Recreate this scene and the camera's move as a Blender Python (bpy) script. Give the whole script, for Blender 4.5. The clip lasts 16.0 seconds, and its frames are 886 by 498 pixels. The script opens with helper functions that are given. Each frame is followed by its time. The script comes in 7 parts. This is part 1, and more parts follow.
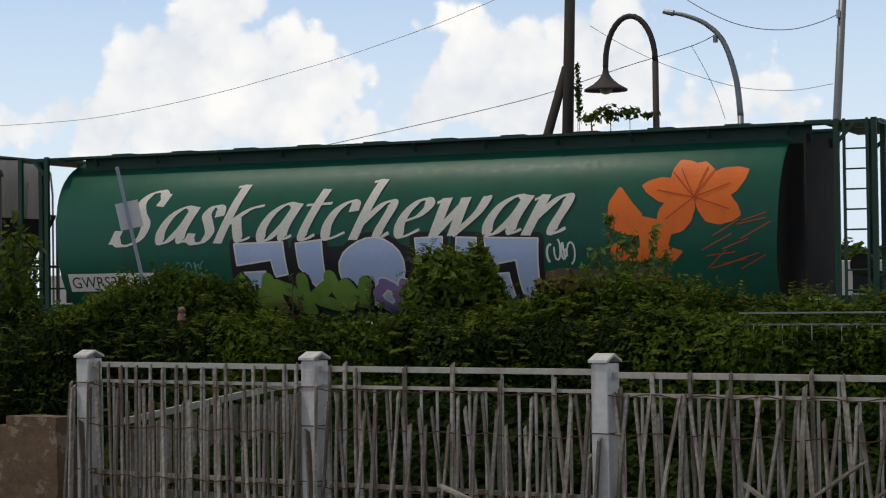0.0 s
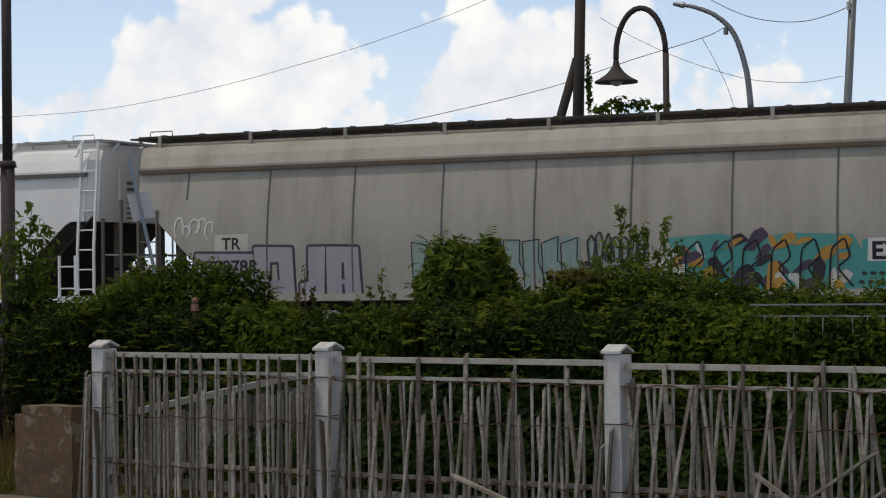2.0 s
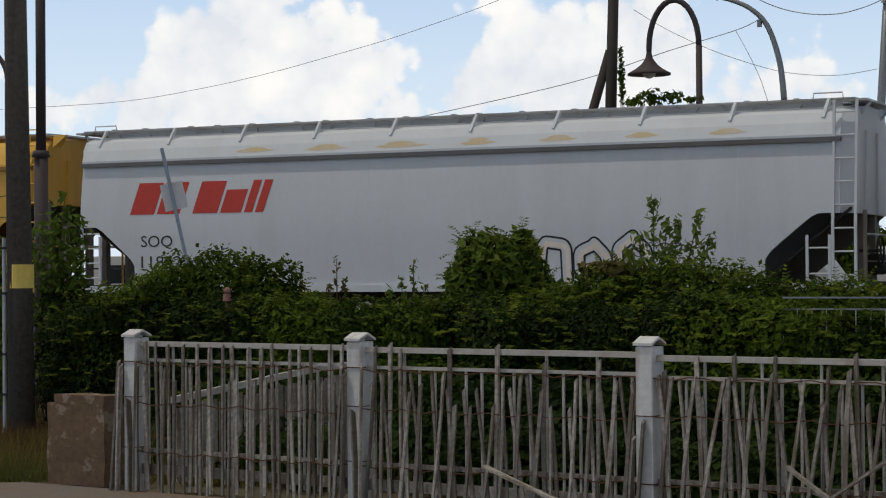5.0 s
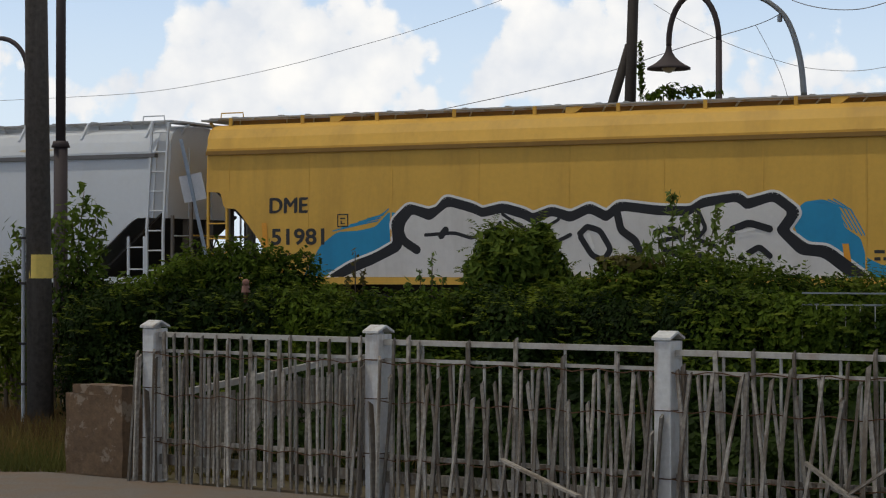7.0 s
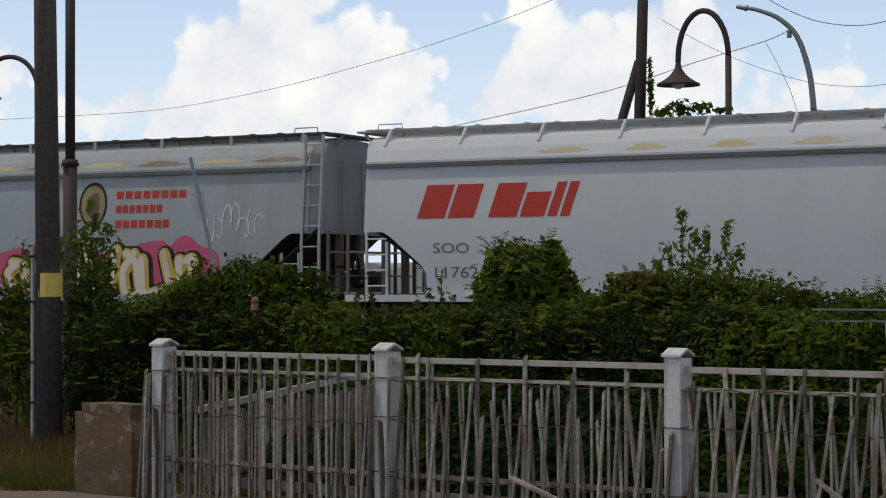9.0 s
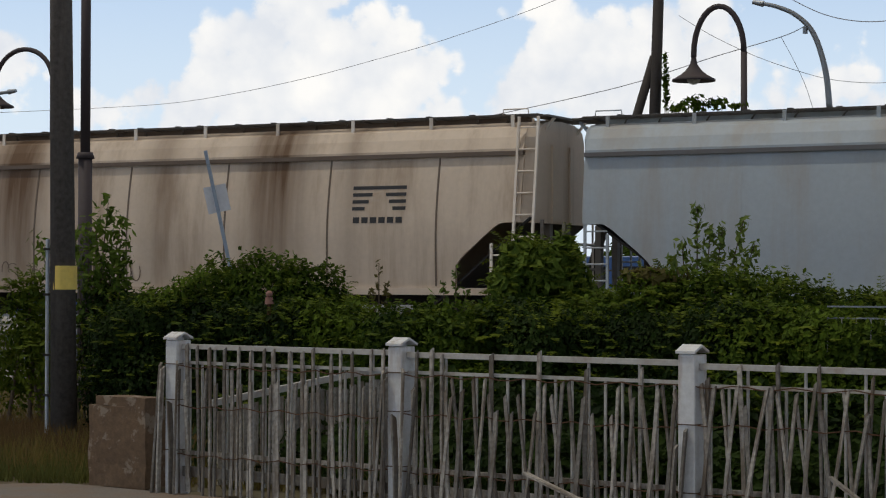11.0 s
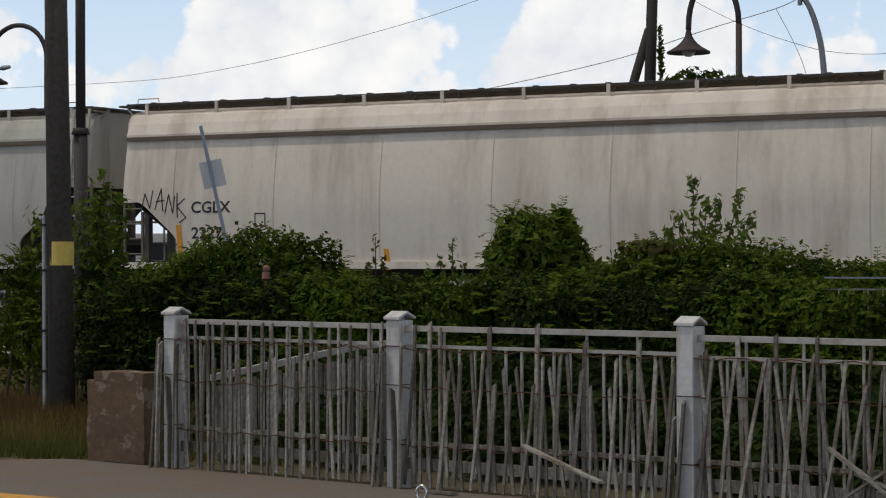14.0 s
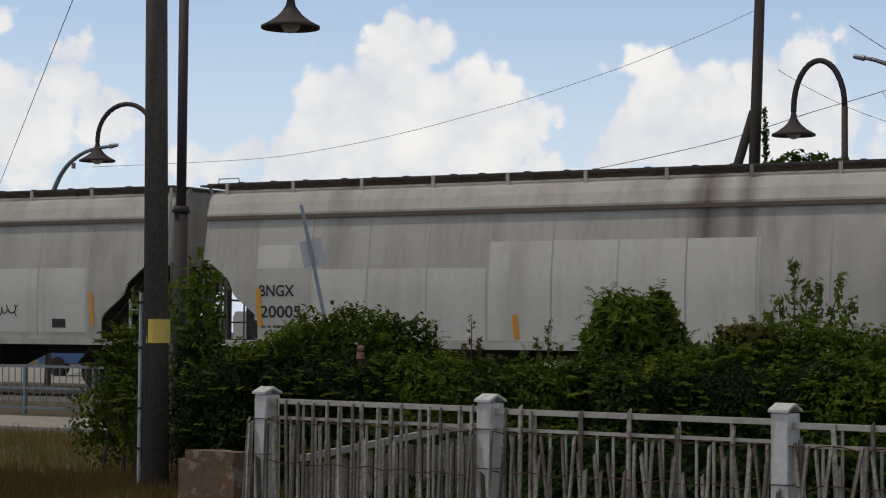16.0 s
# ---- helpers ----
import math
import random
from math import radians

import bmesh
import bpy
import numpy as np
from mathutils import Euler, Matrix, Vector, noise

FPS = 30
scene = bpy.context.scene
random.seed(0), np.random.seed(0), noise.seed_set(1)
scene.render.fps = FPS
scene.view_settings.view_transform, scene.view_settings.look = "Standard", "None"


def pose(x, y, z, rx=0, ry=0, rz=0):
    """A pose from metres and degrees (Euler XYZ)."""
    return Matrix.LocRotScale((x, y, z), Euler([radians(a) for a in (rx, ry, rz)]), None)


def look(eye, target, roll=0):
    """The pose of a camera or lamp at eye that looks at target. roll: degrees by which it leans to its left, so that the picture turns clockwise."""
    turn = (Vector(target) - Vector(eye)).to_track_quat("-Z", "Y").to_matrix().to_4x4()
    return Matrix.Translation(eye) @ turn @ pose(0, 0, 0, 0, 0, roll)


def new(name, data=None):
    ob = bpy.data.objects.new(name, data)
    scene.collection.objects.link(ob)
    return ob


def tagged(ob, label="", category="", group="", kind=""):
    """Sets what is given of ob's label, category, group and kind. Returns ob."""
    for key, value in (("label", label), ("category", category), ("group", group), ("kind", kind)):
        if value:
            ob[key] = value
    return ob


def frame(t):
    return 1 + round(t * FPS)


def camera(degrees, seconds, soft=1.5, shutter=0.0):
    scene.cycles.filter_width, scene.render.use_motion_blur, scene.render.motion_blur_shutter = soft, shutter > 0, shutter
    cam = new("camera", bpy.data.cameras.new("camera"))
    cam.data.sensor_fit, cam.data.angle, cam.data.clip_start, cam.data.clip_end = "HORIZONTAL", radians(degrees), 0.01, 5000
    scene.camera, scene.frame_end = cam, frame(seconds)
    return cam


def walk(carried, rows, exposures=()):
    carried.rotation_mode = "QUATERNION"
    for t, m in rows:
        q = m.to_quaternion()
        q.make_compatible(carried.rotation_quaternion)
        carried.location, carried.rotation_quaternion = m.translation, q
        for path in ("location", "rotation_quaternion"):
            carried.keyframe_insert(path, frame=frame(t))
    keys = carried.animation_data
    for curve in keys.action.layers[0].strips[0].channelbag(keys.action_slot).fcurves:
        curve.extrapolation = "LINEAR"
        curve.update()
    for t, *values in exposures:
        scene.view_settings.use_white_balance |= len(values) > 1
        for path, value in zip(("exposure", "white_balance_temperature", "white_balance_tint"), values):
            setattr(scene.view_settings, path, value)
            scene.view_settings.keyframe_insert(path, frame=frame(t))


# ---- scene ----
cam = camera(25.2, 16.0, soft=1.15)
# seconds, place, turn in degrees (a hand-held zoom shot from one spot)
PATH = [
    (0.0, 0.0104, 0.0818, 1.6099, 91.2192, 0.7994, 24.3285),
    (0.5, 0.0184, 0.0337, 1.6130, 91.0846, 1.0513, 24.3807),
    (1.0, 0.0130, 0.0227, 1.6068, 90.9656, 1.0274, 24.4683),
    (1.5, 0.0135, 0.0129, 1.6067, 91.0580, 0.9524, 24.5813),
    (2.0, 0.0168, -0.0044, 1.6086, 90.9744, 0.6836, 24.5856),
    (2.5, 0.0176, -0.0047, 1.6043, 90.9267, 0.6511, 24.6817),
    (3.0, 0.0159, -0.0091, 1.6098, 90.9622, 0.8717, 24.8417),
    (3.5, 0.0133, 0.0139, 1.6135, 91.0235, 0.8847, 25.1530),
    (4.0, 0.0138, 0.0044, 1.6082, 91.0274, 0.5826, 25.1512),
    (6.5, 0.0033, -0.0015, 1.5997, 90.2699, 0.2086, 26.0020),
    (7.0, -0.0000, 0.0000, 1.6000, 90.5555, -0.0000, 26.0000),
    (7.5, -0.0097, 0.0383, 1.6041, 90.8564, 0.2092, 25.9697),
    (8.0, -0.0050, 0.0294, 1.6011, 90.9761, 0.2512, 26.1512),
    (8.5, -0.0072, 0.0312, 1.6064, 91.0869, 0.4180, 26.2444),
    (9.0, -0.0011, 0.0244, 1.6049, 91.0413, 0.1652, 26.3011),
    (11.5, -0.0086, 0.0306, 1.6106, 90.7984, -0.0851, 26.7545),
    (12.0, -0.0043, 0.0280, 1.6070, 90.7189, 0.2262, 26.9608),
    (12.5, -0.0033, 0.0238, 1.6103, 90.6874, 0.3430, 27.1652),
    (13.0, -0.0116, 0.0269, 1.6086, 90.8769, 0.3701, 27.3784),
    (13.5, -0.0102, 0.0301, 1.6096, 90.7470, 0.3577, 27.2927),
    (14.0, -0.0221, 0.0209, 1.6054, 90.1264, 0.1972, 26.5625),
    (14.5, -0.0223, 0.0398, 1.6077, 89.8233, -0.0863, 26.6031),
    (15.0, -0.0329, 0.1483, 1.6099, 89.7697, -0.7914, 27.7294),
    (15.5, -0.0519, 0.1527, 1.5935, 91.3396, -1.7675, 28.0476),
    (16.0, 0.0051, 0.1624, 1.6177, 92.4356, -0.4536, 29.5869),
]
walk(cam, [(t, pose(*row)) for t, *row in PATH], [(0.0, 0.0), (14.4, 0.0), (15.0, 0.2), (15.5, 0.28), (15.8, 0.0), (16.0, -0.15)])

# ---- light: high sun behind the train, broken cumulus sky ----
SUN_DIR = Vector((-0.34, -0.17, 0.92)).normalized()
scene.view_settings.exposure = 0.0
sun = new("sun", bpy.data.lights.new("sun", "SUN"))
sun.data.energy, sun.data.angle, sun.data.color = 1.4, radians(2.0), (1.0, 0.93, 0.80)
sun.matrix_world = look((0, 0, 60), Vector((0, 0, 60)) - SUN_DIR)


def nd(tree, kind, **values):
    n = tree.nodes.new(kind)
    for k, v in values.items():
        if k in n.inputs:
            n.inputs[k].default_value = v
        else:
            setattr(n, k, v)
    return n


def math_node(tree, op, a, b=None, clamp=False):
    n = tree.nodes.new("ShaderNodeMath")
    n.operation, n.use_clamp = op, clamp
    for slot, v in ((0, a), (1, b)):
        if v is None:
            continue
        if isinstance(v, (int, float)):
            n.inputs[slot].default_value = v
        else:
            tree.links.new(v, n.inputs[slot])
    return n.outputs[0]


def build_sky():
    """Blue sky with heaped cumulus: lumps given as azimuth and height in degrees, broken up by noise."""
    world = bpy.data.worlds.new("sky")
    scene.world = world
    world.use_nodes = True
    tree = world.node_tree
    tree.nodes.clear()
    link = tree.links.new
    sky = tree.nodes.new("ShaderNodeTexSky")
    sky.sky_type, sky.sun_disc = "NISHITA", False
    sky.sun_elevation = math.asin(SUN_DIR.z)
    sky.sun_rotation = math.atan2(SUN_DIR.x, SUN_DIR.y)
    sky.air_density, sky.dust_density = 1.0, 0.6
    coord = tree.nodes.new("ShaderNodeTexCoord")
    sep = tree.nodes.new("ShaderNodeSeparateXYZ")
    link(coord.outputs["Generated"], sep.inputs[0])
    az = math_node(tree, "MULTIPLY", math_node(tree, "ARCTAN2", sep.outputs[0], sep.outputs[1]), 57.2958)
    el = math_node(tree, "MULTIPLY", math_node(tree, "ARCSINE", sep.outputs[2]), 57.2958)
    flat = tree.nodes.new("ShaderNodeCombineXYZ")
    link(az, flat.inputs[0]), link(el, flat.inputs[1])
    rough = nd(tree, "ShaderNodeTexNoise", Scale=0.9, Detail=7.0, Roughness=0.62)
    link(flat.outputs[0], rough.inputs["Vector"])
    big = nd(tree, "ShaderNodeTexNoise", Scale=0.09, Detail=4.0, Roughness=0.6)
    link(flat.outputs[0], big.inputs["Vector"])
    depth = None
    for a, e, r in CLOUDS:
        d = tree.nodes.new("ShaderNodeVectorMath")
        d.operation = "DISTANCE"
        link(flat.outputs[0], d.inputs[0])
        d.inputs[1].default_value = (a, e, 0)
        x = math_node(tree, "SUBTRACT", r, d.outputs["Value"])
        depth = x if depth is None else math_node(tree, "MAXIMUM", depth, x)
    # other clouds all round the sky, unseen above the shot, added to shape the ambient light
    away = math_node(tree, "MULTIPLY", math_node(tree, "SUBTRACT", big.outputs["Fac"], 0.40), 30.0)
    high = math_node(tree, "MULTIPLY", math_node(tree, "SUBTRACT", 17.0, el), 1.6)
    away = math_node(tree, "SUBTRACT", away, math_node(tree, "MAXIMUM", high, 0.0))
    depth = math_node(tree, "MAXIMUM", depth, away)
    jag = math_node(tree, "MULTIPLY", math_node(tree, "SUBTRACT", rough.outputs["Fac"], 0.5), 1.5)
    depth = math_node(tree, "ADD", depth, jag)
    # rounded heads, in two sizes, on the clouds' edges and in their shading
    warp = tree.nodes.new("ShaderNodeVectorMath")
    warp.operation = "MULTIPLY_ADD"
    link(rough.outputs["Color"], warp.inputs[0])
    warp.inputs[1].default_value = (0.7, 0.7, 0.0)
    link(flat.outputs[0], warp.inputs[2])
    heads = nd(tree, "ShaderNodeTexVoronoi", feature="SMOOTH_F1", Scale=0.85, Smoothness=0.25)
    small = nd(tree, "ShaderNodeTexVoronoi", feature="SMOOTH_F1", Scale=2.3, Smoothness=0.25)
    link(warp.outputs[0], heads.inputs["Vector"]), link(warp.outputs[0], small.inputs["Vector"])
    billow = math_node(tree, "ADD", math_node(tree, "MULTIPLY", math_node(tree, "SUBTRACT", 0.42, heads.outputs["Distance"]), 1.3),
                       math_node(tree, "MULTIPLY", math_node(tree, "SUBTRACT", 0.42, small.outputs["Distance"]), 0.5))
    depth = math_node(tree, "ADD", depth, math_node(tree, "ADD", billow, 0.22))
    mask = nd(tree, "ShaderNodeMapRange", interpolation_type="SMOOTHSTEP")
    mask.inputs["From Min"].default_value, mask.inputs["From Max"].default_value = -0.12, 0.42
    link(depth, mask.inputs["Value"])
    # haze low over the horizon
    haze = nd(tree, "ShaderNodeMapRange", interpolation_type="SMOOTHSTEP")
    haze.inputs["From Min"].default_value, haze.inputs["From Max"].default_value = 15.0, 1.0
    haze.inputs["To Max"].default_value = 0.85
    link(el, haze.inputs["Value"])
    tone = nd(tree, "ShaderNodeMapRange")
    tone.inputs["From Min"].default_value, tone.inputs["From Max"].default_value = 0.30, 0.70
    soft = nd(tree, "ShaderNodeTexNoise", Scale=0.45, Detail=5.0, Roughness=0.55)
    link(flat.outputs[0], soft.inputs["Vector"])
    link(math_node(tree, "ADD", soft.outputs["Fac"], math_node(tree, "MULTIPLY", billow, 0.16)), tone.inputs["Value"])
    white = tree.nodes.new("ShaderNodeMix")
    white.data_type = "RGBA"
    white.inputs["A"].default_value, white.inputs["B"].default_value = (0.76, 0.795, 0.85, 1), (1.0, 0.985, 0.955, 1)
    link(tone.outputs[0], white.inputs["Factor"])
    # overhead, out of view, the clouds turn warm grey to dim and warm the ambient light
    under = nd(tree, "ShaderNodeMapRange", interpolation_type="SMOOTHSTEP")
    under.inputs["From Min"].default_value, under.inputs["From Max"].default_value = 12.0, 24.0
    link(el, under.inputs["Value"])
    grey = tree.nodes.new("ShaderNodeMix")
    grey.data_type = "RGBA"
    link(under.outputs[0], grey.inputs["Factor"])
    link(white.outputs["Result"], grey.inputs["A"])
    grey.inputs["B"].default_value = (0.30, 0.265, 0.215, 1)
    scale = tree.nodes.new("ShaderNodeVectorMath")
    scale.operation = "MULTIPLY"
    scale.inputs[1].default_value = SKY_GAIN
    link(sky.outputs[0], scale.inputs[0])
    pale = tree.nodes.new("ShaderNodeMix")
    pale.data_type = "RGBA"
    link(haze.outputs[0], pale.inputs["Factor"])
    link(scale.outputs[0], pale.inputs["A"])
    pale.inputs["B"].default_value = (0.74, 0.85, 0.97, 1)
    mix = tree.nodes.new("ShaderNodeMix")
    mix.data_type = "RGBA"
    link(mask.outputs[0], mix.inputs["Factor"])
    link(pale.outputs["Result"], mix.inputs["A"])
    link(grey.outputs["Result"], mix.inputs["B"])
    back = tree.nodes.new("ShaderNodeBackground")
    back.inputs["Strength"].default_value = 1.0
    link(mix.outputs["Result"], back.inputs["Color"])
    out = tree.nodes.new("ShaderNodeOutputWorld")
    link(back.outputs[0], out.inputs["Surface"])


SKY_GAIN = (0.118, 0.122, 0.138)
# heaped clouds: azimuth from the track's normal (left is negative), height, radius, all in degrees
CLOUDS = [
    (-30.79, 7.96, 1.39),
    (-31.86, 7.16, 1.31),
    (-28.45, 6.90, 0.90),
    (-33.23, 6.12, 1.06),
    (-29.93, 5.86, 2.12),
    (-31.88, 5.23, 1.96),
    (-35.08, 5.16, 0.82),
    (-28.15, 5.53, 1.63),
    (-33.97, 4.84, 1.23),
    (-27.02, 4.94, 0.82),
    (-36.66, 4.68, 0.74),
    (-23.46, 7.08, 1.06),
    (-22.08, 6.65, 1.47),
    (-20.44, 7.17, 1.23),
    (-19.30, 7.46, 1.23),
    (-23.89, 5.87, 1.23),
    (-22.10, 5.59, 1.80),
    (-20.30, 5.72, 1.80),
    (-18.83, 6.16, 1.23),
    (-24.56, 5.07, 0.82),
    (-17.08, 4.99, 0.74),
    (-15.15, 5.57, 0.69),
    (-16.12, 4.88, 1.14),
    (-14.21, 4.82, 0.65),
    (-40.57, 7.04, 1.31),
    (-41.81, 5.81, 1.80),
    (-39.36, 6.12, 1.06),
    (-42.25, 8.49, 0.36),
]
build_sky()

# ---- materials ----
def material(name, colour, rough=0.6, metal=0.0, grain=30.0, vary=0.25, bump=0.15, dirt=None, dirt_amount=0.0,
             streak=False, spec=0.4, random_tint=0.0, dirt_scale=1.2, dirt_range=(0.42, 0.75), wave=0.0):
    """A surface with two scales of variation: fine grain, broad stains (drawn out downwards when streak is set)."""
    m = bpy.data.materials.new(name)
    m.use_nodes = True
    tree = m.node_tree
    link = tree.links.new
    bsdf = tree.nodes["Principled BSDF"]
    bsdf.inputs["Metallic"].default_value = metal
    bsdf.inputs["Specular IOR Level"].default_value = spec
    coord = tree.nodes.new("ShaderNodeTexCoord")
    fine = nd(tree, "ShaderNodeTexNoise", Scale=grain, Detail=4.0, Roughness=0.6)
    link(coord.outputs["Object"], fine.inputs["Vector"])
    low = tree.nodes.new("ShaderNodeMapRange")
    low.inputs["To Min"].default_value, low.inputs["To Max"].default_value = 1 - vary, 1 + vary
    low.inputs["From Min"].default_value, low.inputs["From Max"].default_value = 0.25, 0.75
    link(fine.outputs["Fac"], low.inputs["Value"])
    shade = tree.nodes.new("ShaderNodeVectorMath")
    shade.operation = "SCALE"
    shade.inputs[0].default_value = colour
    link(low.outputs[0], shade.inputs["Scale"])
    last = shade.outputs[0]
    if random_tint:
        info = tree.nodes.new("ShaderNodeObjectInfo")
        geo = tree.nodes.new("ShaderNodeNewGeometry")
        both = math_node(tree, "FRACT", math_node(tree, "ADD", info.outputs["Random"], geo.outputs["Random Per Island"]))
        rng = tree.nodes.new("ShaderNodeMapRange")
        rng.inputs["To Min"].default_value, rng.inputs["To Max"].default_value = 1 - random_tint, 1 + random_tint
        link(both, rng.inputs["Value"])
        sc = tree.nodes.new("ShaderNodeVectorMath")
        sc.operation = "SCALE"
        link(last, sc.inputs[0]), link(rng.outputs[0], sc.inputs["Scale"])
        last = sc.outputs[0]
    if dirt is not None:
        mapping = tree.nodes.new("ShaderNodeMapping")
        mapping.inputs["Scale"].default_value = (1.0, 1.0, 0.13) if streak else (1.0, 1.0, 1.0)
        link(coord.outputs["Object"], mapping.inputs["Vector"])
        info2 = tree.nodes.new("ShaderNodeObjectInfo")
        off = tree.nodes.new("ShaderNodeVectorMath")
        off.operation = "ADD"
        link(mapping.outputs[0], off.inputs[0])
        shift = tree.nodes.new("ShaderNodeCombineXYZ")
        link(math_node(tree, "MULTIPLY", info2.outputs["Random"], 40.0), shift.inputs[0])
        link(shift.outputs[0], off.inputs[1])
        stain = nd(tree, "ShaderNodeTexNoise", Scale=dirt_scale, Detail=6.0, Roughness=0.65)
        link(off.outputs[0], stain.inputs["Vector"])
        edge = nd(tree, "ShaderNodeMapRange", interpolation_type="SMOOTHSTEP")
        edge.inputs["From Min"].default_value, edge.inputs["From Max"].default_value = dirt_range
        edge.inputs["To Max"].default_value = dirt_amount
        link(stain.outputs["Fac"], edge.inputs["Value"])
        mix = tree.nodes.new("ShaderNodeMix")
        mix.data_type = "RGBA"
        link(edge.outputs[0], mix.inputs["Factor"]), link(last, mix.inputs["A"])
        mix.inputs["B"].default_value = (*dirt, 1)
        last = mix.outputs["Result"]
    link(last, bsdf.inputs["Base Color"])
    wear = tree.nodes.new("ShaderNodeMapRange")
    wear.inputs["To Min"].default_value, wear.inputs["To Max"].default_value = max(rough - 0.12, 0.05), min(rough + 0.12, 1)
    link(fine.outputs["Fac"], wear.inputs["Value"]), link(wear.outputs[0], bsdf.inputs["Roughness"])
    if wave:
        sheet = nd(tree, "ShaderNodeTexNoise", Scale=1.3, Detail=2.0)
        link(coord.outputs["Object"], sheet.inputs["Vector"])
        dent = nd(tree, "ShaderNodeBump", Strength=wave, Distance=0.12)
        link(sheet.outputs["Fac"], dent.inputs["Height"])
        b = nd(tree, "ShaderNodeBump", Strength=bump, Distance=0.01)
        link(fine.outputs["Fac"], b.inputs["Height"]), link(dent.outputs[0], b.inputs["Normal"]), link(b.outputs[0], bsdf.inputs["Normal"])
    elif bump:
        b = nd(tree, "ShaderNodeBump", Strength=bump, Distance=0.01)
        link(fine.outputs["Fac"], b.inputs["Height"]), link(b.outputs[0], bsdf.inputs["Normal"])
    return m


def leaf_material(name, colour, second, rough=0.62):
    m = bpy.data.materials.new(name)
    m.use_nodes = True
    tree = m.node_tree
    link = tree.links.new
    bsdf = tree.nodes["Principled BSDF"]
    geo = tree.nodes.new("ShaderNodeNewGeometry")
    coord = tree.nodes.new("ShaderNodeTexCoord")
    broad = nd(tree, "ShaderNodeTexNoise", Scale=1.1, Detail=3.0)
    link(coord.outputs["Object"], broad.inputs["Vector"])
    fac = math_node(tree, "ADD", math_node(tree, "MULTIPLY", geo.outputs["Random Per Island"], 0.6),
                    math_node(tree, "MULTIPLY", math_node(tree, "SUBTRACT", broad.outputs["Fac"], 0.4), 1.6), True)
    mix = tree.nodes.new("ShaderNodeMix")
    mix.data_type = "RGBA"
    mix.inputs["A"].default_value, mix.inputs["B"].default_value = (*colour, 1), (*second, 1)
    link(fac, mix.inputs["Factor"])
    link(mix.outputs["Result"], bsdf.inputs["Base Color"])
    bsdf.inputs["Roughness"].default_value = rough
    bsdf.inputs["Specular IOR Level"].default_value = 0.09
    glow = tree.nodes.new("ShaderNodeBsdfTranslucent")
    link(mix.outputs["Result"], glow.inputs["Color"])
    both = tree.nodes.new("ShaderNodeMixShader")
    both.inputs[0].default_value = 0.35
    link(bsdf.outputs[0], both.inputs[1]), link(glow.outputs[0], both.inputs[2])
    link(both.outputs[0], tree.nodes["Material Output"].inputs["Surface"])
    return m


def paint(name, colour, dirt=(0.16, 0.12, 0.08), amount=0.35, scale=1.1, rough=0.55, vary=0.05, span=(0.42, 0.72)):
    return material(name, colour, rough, 0.0, 9.0, vary, 0.03, dirt, amount, True, 0.35, dirt_scale=scale, dirt_range=span, wave=0.14)


